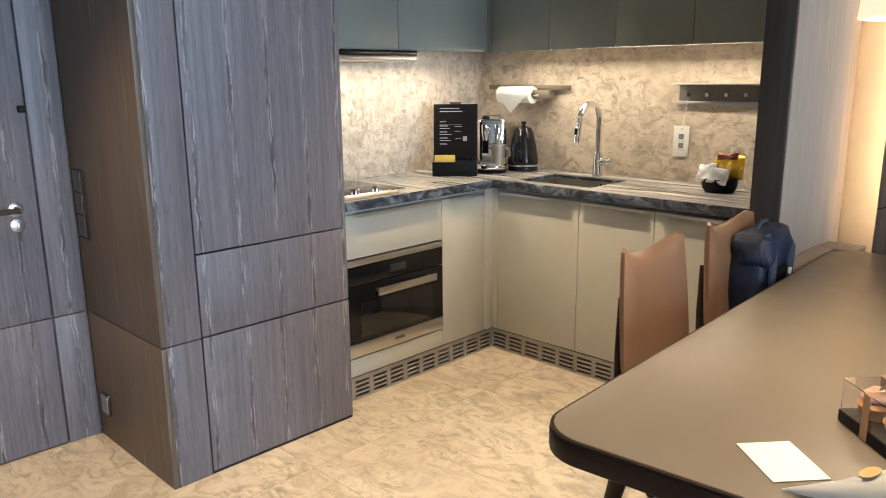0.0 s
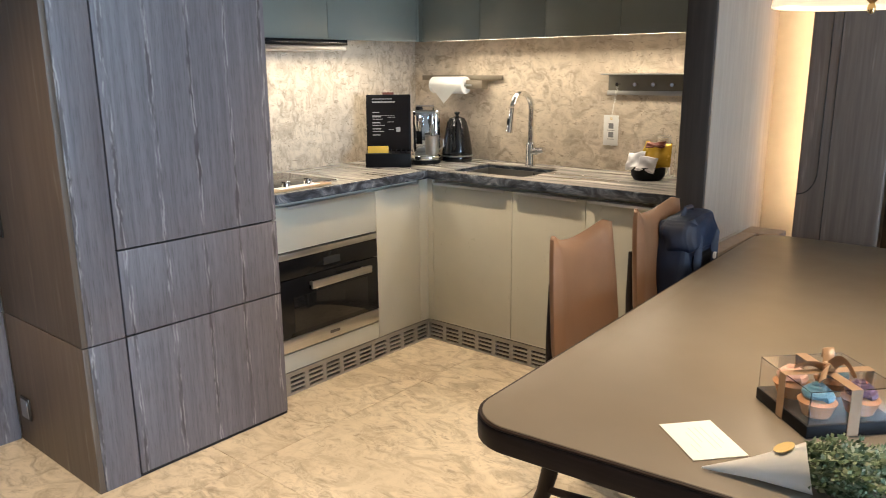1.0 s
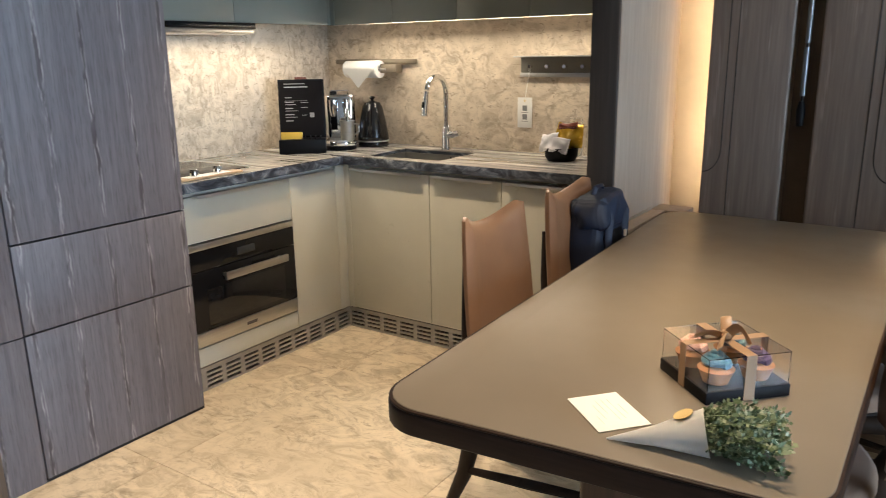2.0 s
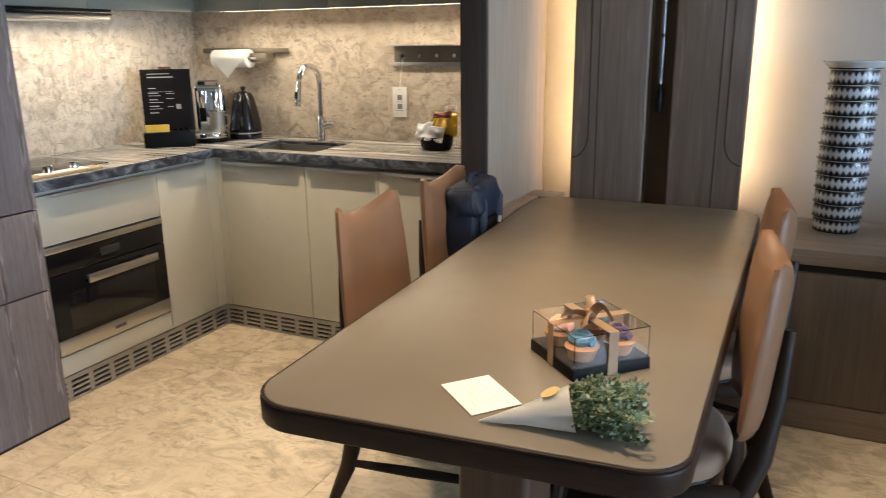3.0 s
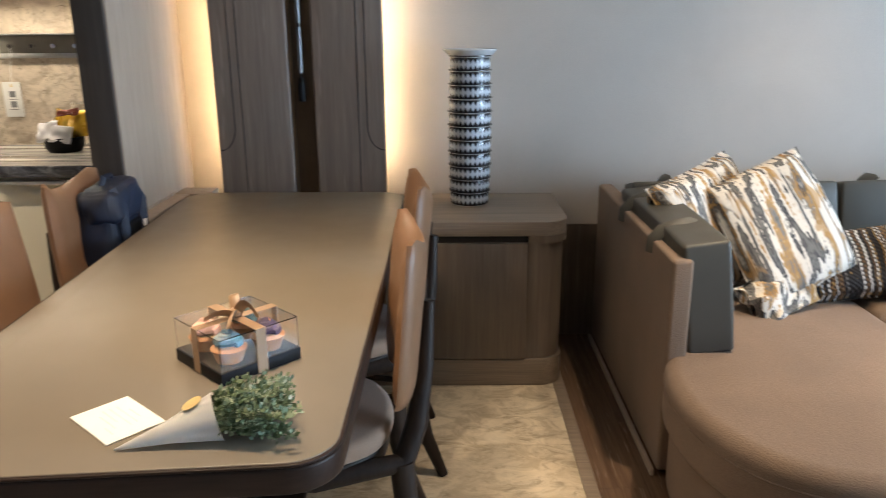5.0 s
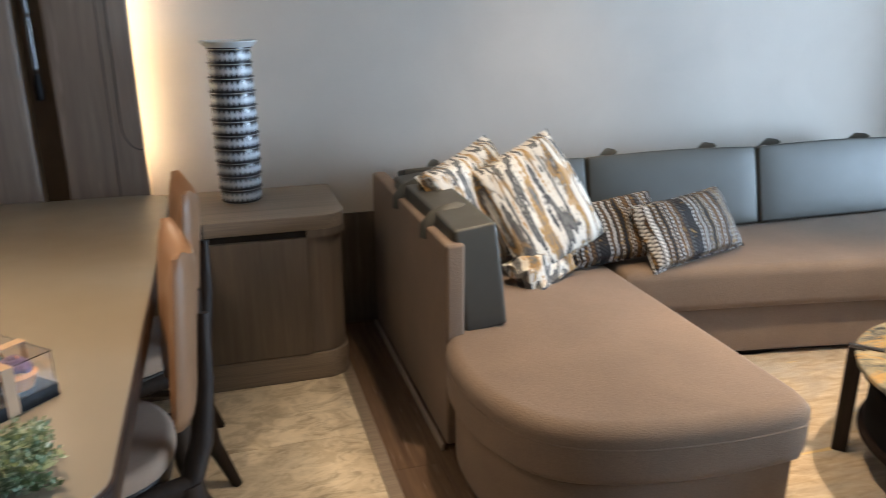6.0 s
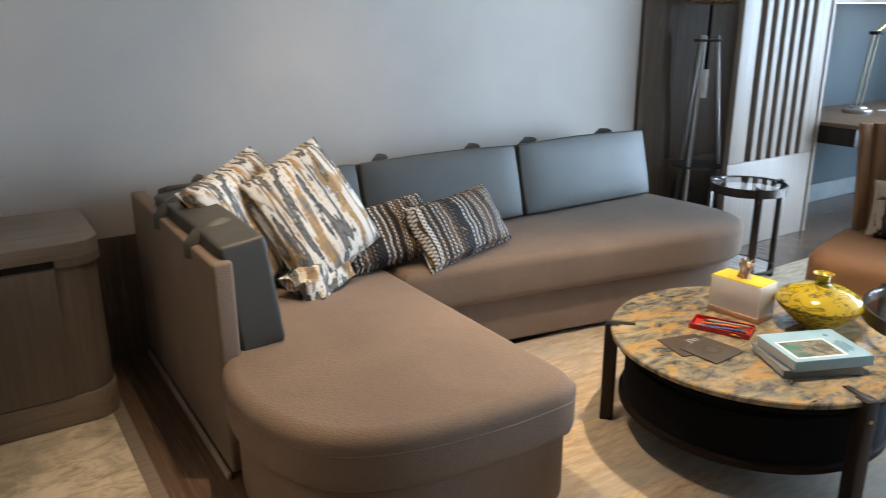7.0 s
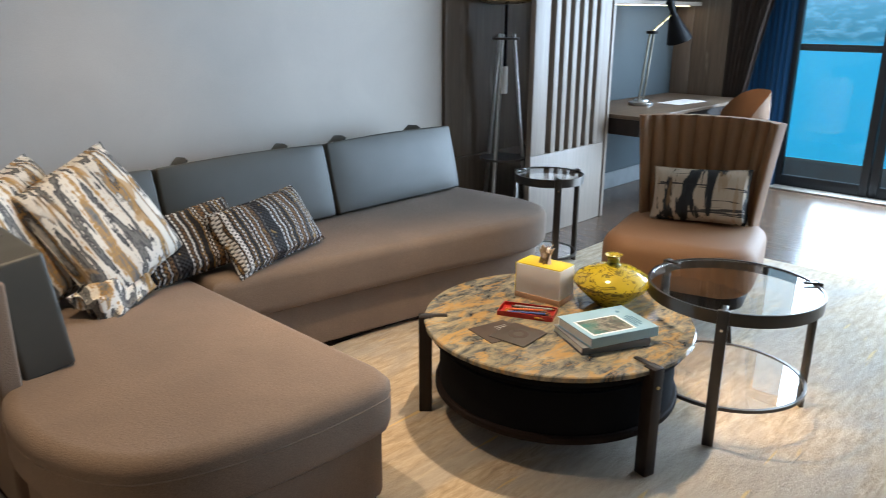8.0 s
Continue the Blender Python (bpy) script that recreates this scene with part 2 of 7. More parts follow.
M_BLACK.node_tree.nodes["Principled BSDF"].inputs["Specular IOR Level"].default_value = 0.15
M_BLACKGLOSS = plain("gloss_black", (0.010, 0.010, 0.011), 0.14, vary=0.1)
M_PLINTH = plain("dark_brushed_steel", (0.34, 0.33, 0.31), 0.42, 0.6, 0.06)
M_BASIN = plain("satin_basin_steel", (0.27, 0.255, 0.235), 0.4, 0.7, 0.06)
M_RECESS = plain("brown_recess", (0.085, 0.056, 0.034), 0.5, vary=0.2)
M_TUBE = plain("smoky_tube", (0.16, 0.165, 0.17), 0.2, 0.4)
M_GOLD = plain("gold_foil", (0.72, 0.52, 0.20), 0.38, 0.45)
M_GUNMETAL = plain("dark_bronze_metal", (0.10, 0.088, 0.078), 0.32, 0.9, 0.1)
M_BRASS = plain("aged_brass", (0.46, 0.33, 0.16), 0.28, 1.0, 0.08)
for dull in (M_DARKWOOD, M_BLACKGLASS):
    dull.node_tree.nodes["Principled BSDF"].inputs["Specular IOR Level"].default_value = 0.25
M_PEDESTAL = wood("brown_walnut", (0.045, 0.024, 0.016), (0.10, 0.058, 0.040), rough=0.45)
M_TABLETOP = plain("taupe_leather_top", (0.178, 0.145, 0.106), 0.38, vary=0.07, scale=3, bump=0.06, bscale=900)
M_TABLE_EDGE = wood("walnut_table_edge", (0.018, 0.010, 0.007), (0.038, 0.021, 0.015), axis=0, rough=0.45)
M_TABLE_EDGE.node_tree.nodes["Principled BSDF"].inputs["Specular IOR Level"].default_value = 0.2
M_WALLPAPER = fabric("beige_wall_fabric", (0.50, 0.445, 0.39), 0.65, vary=0.05)
M_STUB = wood("pale_column_oak", (0.33, 0.26, 0.205), (0.42, 0.335, 0.265), rough=0.6)
M_NICHE = plain("cream_plaster", (0.62, 0.52, 0.40), 0.7, vary=0.05)
# ceiling is out of view; darker than the wall paint to cut bounced fill
M_CEIL = plain("fill_dimming_ceiling_paint", (0.48, 0.455, 0.415), 0.9, vary=0.03)
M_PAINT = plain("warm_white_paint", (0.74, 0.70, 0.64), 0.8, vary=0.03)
M_SOFA = fabric("taupe_sofa_fabric", (0.212, 0.149, 0.107), 0.95, rib=(150, 150, 300), vary=0.12, sheen=0.06)
M_LEATHER_GREY = plain("grey_leather", (0.058, 0.056, 0.047), 0.52, vary=0.08, scale=5, bump=0.1, bscale=500)
M_LEATHER_TAN = plain("tan_leather", (0.228, 0.120, 0.063), 0.42, vary=0.10, scale=6, bump=0.1, bscale=500)
M_SEATFAB = fabric("greige_seat_fabric", (0.29, 0.19, 0.13), 0.85)
M_ARMCHAIR = fabric("camel_velvet", (0.262, 0.130, 0.058), 0.7, vary=0.08, sheen=0.0)
M_WHITE = plain("white_plastic", (0.78, 0.76, 0.72), 0.45, vary=0.03)
M_PAPER = plain("white_paper", (0.82, 0.81, 0.78), 0.8, vary=0.03)
M_INK = plain("dark_ink", (0.10, 0.09, 0.09), 0.8)
M_GLASS = glass("clear_glass")
M_WINDOWGLASS = glass("window_glass", (0.9, 0.97, 1.0))
M_STRIP = glow("warm_strip", (1.0, 0.80, 0.52), 14)
M_DARKGAP = plain("dark_recess", (0.02, 0.016, 0.013), 0.7)
M_BLUEGREY = fabric("blue_grey_panel", (0.048, 0.068, 0.078), 0.7, vary=0.05)

# ---------- mesh helpers ----------


def part(name, bm, material, parent=None, label="", smooth=35):
    """Links a bmesh, given in world metres, as one mesh under a thing or part."""
    root = parent
    while root is not None and root.parent is not None:
        root = root.parent
    if root is not None:
        bmesh.ops.translate(bm, verts=bm.verts, vec=-Vector(root.location))
    me = bpy.data.meshes.new(name)
    bmesh.ops.recalc_face_normals(bm, faces=bm.faces)
    bm.to_mesh(me)
    bm.free()
    for mt in material if isinstance(material, (list, tuple)) else [material]:
        me.materials.append(mt)
    if smooth:
        me.polygons.foreach_set("use_smooth", [True] * len(me.polygons))
        me.set_sharp_from_angle(angle=radians(smooth))
    ob = new(name, me)
    ob.parent = parent
    if label:
        ob["label"] = label
    return ob


def thing(name, label, category, base=(0, 0, 0), group="", kind=""):
    ob = new(name)
    ob.empty_display_size = 0.05
    ob.location = base
    return tagged(ob, label, category, group, kind)


def setting(name, bm, material, label, category, smooth=35):
    return tagged(part(name, bm, material, None, "", smooth), label, category, kind="structure")


def box(x0, x1, y0, y1, z0, z1, bevel=0.0, seg=2, bm=None):
    b = bmesh.new()
    bmesh.ops.create_cube(b, size=1)
    for v in b.verts:
        v.co = Vector((x0 + (v.co.x + 0.5) * (x1 - x0), y0 + (v.co.y + 0.5) * (y1 - y0), z0 + (v.co.z + 0.5) * (z1 - z0)))
    if bevel:
        bmesh.ops.bevel(b, geom=b.edges[:], offset=bevel, segments=seg, profile=0.5, affect="EDGES", clamp_overlap=True)
    return join(bm, b)


def join(bm, b):
    if bm is None:
        return b
    me = bpy.data.meshes.new("tmp")
    b.to_mesh(me)
    b.free()
    bm.from_mesh(me)
    bpy.data.meshes.remove(me)
    return bm


def moved(bm, m):
    bmesh.ops.transform(bm, matrix=m, verts=bm.verts)
    return bm


def prism(outline, z0, z1, bevel=0.0, seg=3, bm=None):
    """An upright block over an outline of (x, y)."""
    b = bmesh.new()
    f = b.faces.new([b.verts.new((x, y, z0)) for x, y in outline])
    ext = bmesh.ops.extrude_face_region(b, geom=[f])
    bmesh.ops.translate(b, verts=[v for v in ext["geom"] if isinstance(v, bmesh.types.BMVert)], vec=(0, 0, z1 - z0))
    bmesh.ops.recalc_face_normals(b, faces=b.faces)
    if bevel:
        rims = [e for e in b.edges if abs(e.verts[0].co.z - e.verts[1].co.z) < 1e-6]
        bmesh.ops.bevel(b, geom=rims, offset=bevel, segments=seg, profile=0.5, affect="EDGES", clamp_overlap=True)
    return join(bm, b)


def rounded(points, radii, seg=6):
    """An outline with its corners rounded."""
    out, n = [], len(points)
    for i, (p, r) in enumerate(zip(points, radii)):
        p = Vector(p)
        a, c = (Vector(points[i - 1]) - p).normalized(), (Vector(points[(i + 1) % n]) - p).normalized()
        if r <= 0:
            out.append(tuple(p))
            continue
        half = a.angle(c) / 2
        d = r / math.tan(half)
        p0, p1 = p + a * d, p + c * d
        centre = p + (a + c).normalized() * (r / math.sin(half))
        for k in range(seg + 1):
            q = (p0 - centre).lerp(p1 - centre, k / seg).normalized() * r
            out.append(tuple(centre + q))
    return out


def rect(x0, x1, y0, y1, r=0.0, seg=6):
    return rounded([(x0, y0), (x1, y0), (x1, y1), (x0, y1)], [r] * 4 if isinstance(r, (int, float)) else r, seg)


def lathe(profile, cx=0, cy=0, seg=32, bm=None):
    """A turned form from (radius, height) pairs."""
    b = bmesh.new()
    rings = []
    for r, z in profile:
        if r < 1e-5:
            rings.append([b.verts.new((cx, cy, z))])
        else:
            rings.append([b.verts.new((cx + r * math.cos(2 * math.pi * i / seg), cy + r * math.sin(2 * math.pi * i / seg), z)) for i in range(seg)])
    for lo, hi in zip(rings, rings[1:]):
        for i in range(seg):
            j = (i + 1) % seg
            if len(lo) == 1 and len(hi) == 1:
                continue
            if len(lo) == 1:
                b.faces.new((lo[0], hi[j], hi[i]))
            elif len(hi) == 1:
                b.faces.new((lo[i], lo[j], hi[0]))
            else:
                b.faces.new((lo[i], lo[j], hi[j], hi[i]))
    return join(bm, b)


def tube(points, radius, seg=10, bm=None, flat=1.0):
    """A round bar along points; radius may be a list. flat squashes it."""
    b = bmesh.new()
    pts = [Vector(p) for p in points]
    radii = radius if isinstance(radius, (list, tuple)) else [radius] * len(pts)
    rings, side = [], None
    for i, p in enumerate(pts):
        d = (pts[min(i + 1, len(pts) - 1)] - pts[max(i - 1, 0)]).normalized()
        if side is None:
            side = d.orthogonal().normalized()
        side = (side - d * side.dot(d)).normalized()
        up = d.cross(side)
        rings.append([b.verts.new(p + (side * math.cos(2 * math.pi * k / seg) + up * flat * math.sin(2 * math.pi * k / seg)) * radii[i]) for k in range(seg)])
    for lo, hi in zip(rings, rings[1:]):
        for k in range(seg):
            j = (k + 1) % seg
            b.faces.new((lo[k], lo[j], hi[j], hi[k]))
    b.faces.new(rings[0][::-1])
    b.faces.new(rings[-1])
    return join(bm, b)


def ring(cx, cy, z0, z1, r0, r1, seg=48, bm=None):
    return lathe([(r0, z0), (r1, z0), (r1, z1), (r0, z1), (r0, z0)], cx, cy, seg, bm)


def taper(p0, p1, w0, w1, bm=None, bevel=0.004):
    """A square leg from p0 to p1 with sides w0 and w1."""
    b = bmesh.new()
    verts = []
    for p, w in ((p0, w0), (p1, w1)):
        wx, wy = w if isinstance(w, tuple) else (w, w)
        verts.append([b.verts.new((p[0] + sx * wx / 2, p[1] + sy * wy / 2, p[2])) for sx, sy in ((-1, -1), (1, -1), (1, 1), (-1, 1))])
    for k in range(4):
        j = (k + 1) % 4
        b.faces.new((verts[0][k], verts[0][j], verts[1][j], verts[1][k]))
    b.faces.new(verts[0][::-1])
    b.faces.new(verts[1])
    bmesh.ops.recalc_face_normals(b, faces=b.faces)
    if bevel:
        bmesh.ops.bevel(b, geom=b.edges[:], offset=bevel, segments=2, profile=0.5, affect="EDGES", clamp_overlap=True)
    return join(bm, b)


def pillow(w, h, t, n=18, puff=0.5, pinch=0.07, crumple=0.0, seed=0):
    """A stuffed cushion, w by h, t thick, in its own x-y plane."""
    b = bmesh.new()
    grids = []
    for s in (1, -1):
        g = []
        for i in range(n + 1):
            row = []
            for j in range(n + 1):
                u, v = 2 * i / n - 1, 2 * j / n - 1
                th = max(0.0, (1 - u ** 4) * (1 - v ** 4)) ** puff * t / 2
                x, y = w / 2 * u * (1 - pinch * (1 - v * v) * u * u), h / 2 * v * (1 - pinch * (1 - u * u) * v * v)
                wob = noise.noise(Vector((u * 1.7 + seed, v * 1.7, s * 0.6))) * crumple
                row.append(b.verts.new((x + wob * 0.4 * abs(v), y + wob * 0.4 * abs(u), s * th + wob)))
            g.append(row)
        grids.append(g)
    for s, g in zip((1, -1), grids):
        for i in range(n):
            for j in range(n):
                q = (g[i][j], g[i + 1][j], g[i + 1][j + 1], g[i][j + 1])
                b.faces.new(q if s > 0 else q[::-1])
    bmesh.ops.remove_doubles(b, verts=b.verts, dist=0.0008)
    return b


# ---------- the room ----------
XW, XE, YN, YS, ZC = -2.90, 7.10, 3.60, -2.30, 2.62

setting("wall_west", box(XW - 0.15, XW, YS, YN + 0.15, -0.1, ZC), M_PAINT, "painted wall behind the kitchen and entrance", "wall")
setting("wall_north", box(XW, XE + 0.15, YN + 0.02, YN + 0.17, -0.1, ZC), M_PAINT, "painted back wall behind the panels", "wall")
# added out of view to close the room; dark oak soaks up fill light
setting("wall_south", box(XW - 0.15, XE + 0.15, YS - 0.15, YS, -0.1, ZC), M_BROWNWOOD, "unseen wall added opposite the sofa, dark brown to cut fill light", "wall")
setting("ceiling", box(XW - 0.15, XE + 0.15, YS - 0.15, YN + 0.17, ZC, ZC + 0.12), M_CEIL, "unseen plain ceiling, toned down to cut bounced light", "ceiling")
# east wall with the balcony opening between y = -1.9 and 2.61
wall_e = box(XE, XE + 0.15, 2.61, YN + 0.17, -0.1, ZC)
box(XE, XE + 0.15, YS, -1.9, -0.1, ZC, bm=wall_e)
box(XE, XE + 0.15, -1.9, 2.61, 2.36, ZC, bm=wall_e)
setting("wall_east", wall_e, M_PAINT, "end wall with a wide opening to the balcony", "wall")

# floors
setting("floor", box(XW - 0.1, XE + 1.6, YS - 0.1, YN + 0.1, -0.12, -0.012), M_DARKGAP, "screed under the stone and wood floors", "floor")
# sofa wall: fabric above, wood dado below
setting("wall_fabric", box(0.03, 3.96, YN - 0.005, YN + 0.02, 0.54, ZC - 0.002), M_WALLPAPER, "beige woven fabric wall covering behind the sofa", "wall")
setting("wall_dado", box(0.03, 3.96, YN - 0.008, YN + 0.02, 0.0, 0.536), M_BROWNWOOD, "brown oak panelling below the fabric wall covering", "wall panelling")
# brown wood panels past the sofa
setting("wall_panel_upper", box(3.964, 5.18, YN - 0.03, YN + 0.02, 0.515, ZC - 0.002, 0.002), M_BROWNWOOD, "tall brown oak wall panel", "wall panelling")
setting("wall_panel_lower", box(3.964, 5.18, YN - 0.03, YN + 0.02, 0.0, 0.511, 0.002), M_BROWNWOOD, "low brown oak wall panel", "wall panelling")

# niche with two tall panels
setting("niche_back", box(-0.85, 0.03, YN, YN + 0.02, 0.0, ZC - 0.002), M_NICHE, "cream plaster back of the lit niche", "wall")
column = thing("wall_column", "dark oak clad wall end with a pale oak side", "column", (-0.9, 3.2, 0), kind="structure")
part("end_panel", box(-0.95, -0.845, 2.885, 2.905, 0, ZC - 0.002, 0.002), M_COLUMN, column, "dark oak end panel")
part("core", box(-0.945, -0.86, 2.905, YN, 0, ZC - 0.002), M_COLUMN, column)
part("side_panel", box(-0.86, -0.845, 2.907, YN - 0.001, 0, ZC - 0.002), M_STUB, column, "pale oak side")


def tall_panel(x0, x1, outer):
    """A niche panel with a proud centre board and a rounded groove by its outer edge."""
    p = thing("niche_panel", "tall brown oak panel with a curved groove, lit from behind", "wall panel", ((x0 + x1) / 2, 3.48, 0), "niche panels", "structure")
    part("board", box(x0, x1, 3.472, 3.50, 0.0, ZC - 0.004, 0.009, 3), M_NICHEWOOD, p)
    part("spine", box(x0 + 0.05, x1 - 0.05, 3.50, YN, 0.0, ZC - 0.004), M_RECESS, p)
    s = 1 if outer < (x0 + x1) / 2 else -1
    gx = outer + s * 0.075
    pts = [(gx, 3.4715, ZC - 0.01), (gx, 3.4715, 1.0)] + [(outer + s * (0.005 + 0.07 * math.cos(a)), 3.4715, 1.0 - 0.10 * math.sin(a)) for a in [k * math.pi / 16 for k in range(9)]]
    part("groove", tube(pts, 0.0022, 6), M_DARKGAP, p, "dark curved groove")
    part("groove", tube([(gx + s * 0.035, 3.4715, ZC - 0.01), (gx + s * 0.035, 3.4715, 0.3)], 0.002, 6), M_DARKGAP, p, "dark straight groove")
    part("light_strip", box(outer + s * 0.012, outer + s * 0.03, 3.503, 3.512, 0.85, ZC - 0.01), M_STRIP, p, "warm glowing light strip")


tall_panel(-0.68, -0.365, -0.68)
tall_panel(-0.265, 0.03, 0.03)
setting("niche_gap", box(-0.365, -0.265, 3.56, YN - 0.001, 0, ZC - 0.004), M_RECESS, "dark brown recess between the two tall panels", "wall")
fix = thing("wall_lamp", "slim black and glass hanging tube lamp in the recess", "lamp", (-0.318, 3.5, 1.1))
part("rod", tube([(-0.318, 3.5, 1.20), (-0.318, 3.5, ZC - 0.02)], 0.005), M_BLACK, fix)
for za in (1.22, 1.42, 1.62, 1.82, 2.02):
    part("glass_tube", tube([(-0.318, 3.5, za), (-0.318, 3.5, za + 0.185)], 0.0105, 12), M_TUBE, fix, "smoky glass tube")
part("end_cap", lathe([(0, 1.10), (0.014, 1.105), (0.017, 1.16), (0.011, 1.20), (0, 1.20)], -0.318, 3.5, 14), M_BLACK, fix)
part("bracket", box(-0.324, -0.312, 3.5, 3.562, 2.1, 2.13, 0.002), M_BLACK, fix)

ledge = thing("niche_ledge", "pale oak ledge round the end of the dining table", "ledge", (-0.8, 3.3, 0.7), kind="structure")
part("side_board", box(-0.8445, -0.780, 2.895, 3.338, 0.705, 0.742, 0.002), M_STUB, ledge)
part("back_board", box(-0.8445, -0.70, 3.341, 3.470, 0.705, 0.742, 0.002), M_STUB, ledge)
part("bead", box(-0.8442, -0.838, 2.895, 3.338, 0.7425, 0.7495, 0.001), M_STUB, ledge, "thin raised bead")
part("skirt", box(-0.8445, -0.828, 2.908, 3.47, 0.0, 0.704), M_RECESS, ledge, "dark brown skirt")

# ---------- entrance and tall cupboard ----------
door = thing("door_1", "closed grey oak entrance door with a dark lever handle", "door", (XW, 0.6, 0), kind="structure")
DX = XW + 0.03
part("lower_panel", box(XW, DX, 0.15, 1.06, 0.006, 0.528, 0.0015), M_GREYWOOD, door)
part("upper_panel", box(XW, DX, 0.15, 1.06, 0.532, 2.2, 0.0015), M_GREYWOOD, door)
handle = part("door_handle", tube([(DX + 0.055, 0.985, 0.966), (DX + 0.055, 0.95, 0.968), (DX + 0.055, 0.86, 0.966)], 0.010), M_GUNMETAL, door, "dark bronze lever handle")
part("neck", tube([(DX, 0.985, 0.966), (DX + 0.055, 0.985, 0.966)], 0.011), M_GUNMETAL, handle)
part("rose", moved(lathe([(0, 0), (0.027, 0), (0.027, 0.006), (0.024, 0.008), (0, 0.008)], seg=24), pose(DX, 0.985, 0.966, 0, 90, 0)), M_STEEL, door, "round steel rose")
lock = part("lock_rose", moved(lathe([(0, 0), (0.026, 0), (0.026, 0.007), (0.023, 0.009), (0, 0.009)], seg=24), pose(DX, 0.985, 0.908, 0, 90, 0)), M_STEEL, door, "round steel lock rose")
part("thumb_turn", box(DX + 0.008, DX + 0.022, 0.981, 0.989, 0.896, 0.92, 0.002), M_STEEL, lock)
part("stop_latch", box(DX, DX + 0.03, 1.035, 1.058, 1.315, 1.34, 0.003), M_BLACK, door, "small black door latch")
setting("door_frame", box(XW, DX + 0.002, 1.068, 1.19, 0.532, ZC - 0.002, 0.0015), M_GREYWOOD, "grey oak panel beside the entrance door", "door frame")
setting("door_frame_base", box(XW, DX + 0.002, 1.068, 1.19, 0.0, 0.528, 0.0015), M_GREYWOOD, "low grey oak panel beside the entrance door", "door frame")
setting("door_lintel", box(XW, DX, 0.15, 1.064, 2.206, ZC - 0.002, 0.0015), M_GREYWOOD, "grey oak panel over the entrance door", "door frame")
setting("entrance_panel", box(XW, DX + 0.002, YS, 0.142, 0.0, ZC - 0.002, 0.0015), M_GREYWOOD, "grey oak panelling beside the door", "wall panelling")

CX0, CX1, CY0, CY1 = XW, -2.222, 1.193, 2.003
cup = thing("tall_cupboard", "full height grey oak cupboard with flush doors", "cupboard", (-2.5, 1.6, 0))
part("carcass", box(CX0 + 0.002, CX1 - 0.022, CY0 + 0.02, CY1 - 0.002, 0.012, ZC - 0.004), M_DARKGAP, cup, "dark inner body")
part("side_panel", box(CX0 + 0.034, CX1 - 0.001, CY0, CY0 + 0.02, 0.533, ZC - 0.004, 0.001), M_BROWNWOOD, cup, "brown oak side panel")
part("side_panel", box(CX0 + 0.034, CX1 - 0.001, CY0, CY0 + 0.02, 0.0, 0.529, 0.001), M_BROWNWOOD, cup, "brown oak lower side panel")
part("pilaster", box(CX1 - 0.02, CX1, CY0 + 0.0205, 1.341, 0.533, ZC - 0.004, 0.0012), M_GREYWOOD, cup)
part("pilaster", box(CX1 - 0.02, CX1, CY0 + 0.0205, 1.341, 0.0, 0.529, 0.0012), M_GREYWOOD, cup)
part("door", box(CX1 - 0.02, CX1, 1.347, CY1, 0.838, ZC - 0.004, 0.0015), M_GREYWOOD, cup)
part("drawer", box(CX1 - 0.02, CX1, 1.347, CY1, 0.535, 0.832, 0.0015), M_GREYWOOD, cup)
part("door", box(CX1 - 0.02, CX1, 1.347, CY1, 0.012, 0.529, 0.0015), M_GREYWOOD, cup)
part("plinth", box(CX1 - 0.02, CX1 - 0.004, CY0 + 0.021, CY1, 0.0, 0.010), M_DARKGAP, cup)

sw = thing("light_switch", "column of three dark bronze light switches", "light switch", (-2.79, CY0, 0.97))
M_ROCKER = plain("dark_grey_rocker", (0.060, 0.054, 0.050), 0.35)
part("plate", box(-2.846, -2.748, CY0 - 0.0055, CY0, 0.835, 1.103, 0.002), M_DARKGAP, sw)
for z in (0.845, 0.931, 1.017):
    part("rocker", moved(box(-0.036, 0.036, -0.0015, 0.0015, 0, 0.080, 0.001), pose(-2.797, CY0 - 0.007, z, 0, 0, 0)), M_ROCKER, sw)
so = thing("wall_socket", "small square dark metal socket low on the panel", "socket", (-2.77, CY0, 0.16))
part("plate", box(-2.81, -2.735, CY0 - 0.008, CY0, 0.115, 0.205, 0.003), M_GUNMETAL, so)
part("flap", box(-2.802, -2.743, CY0 - 0.012, CY0 - 0.008, 0.123, 0.197, 0.002), M_STEEL, so, "steel flap")

# ---------- kitchen ----------
KX, KY = -2.345, 3.062          # cabinet fronts
ZT, ZU = 0.915, 0.870           # worktop
setting("splashback_left", box(XW, XW + 0.015, CY1 + 0.001, YN - 0.016, ZT, 1.72), M_SPLASH, "swirled beige marble splashback", "splashback")
setting("splashback_back", box(XW, -0.946, YN - 0.015, YN + 0.02, ZT, 1.72), M_SPLASH, "swirled beige marble splashback behind the sink", "splashback")


def front(name, x0, x1, z0, z1, along, parent, m, label="", t=0.019):
    """A cabinet front, along x at y = KY or along y at x = KX."""
    g = 0.0016
    if along == "x":
        b = box(x0 + g, x1 - g, KY, KY + t, z0 + g, z1 - g, 0.0012)
    else:
        b = box(KX - t, KX, x0 + g, x1 - g, z0 + g, z1 - g, 0.0012)
    return part(name, b, m, parent, label)


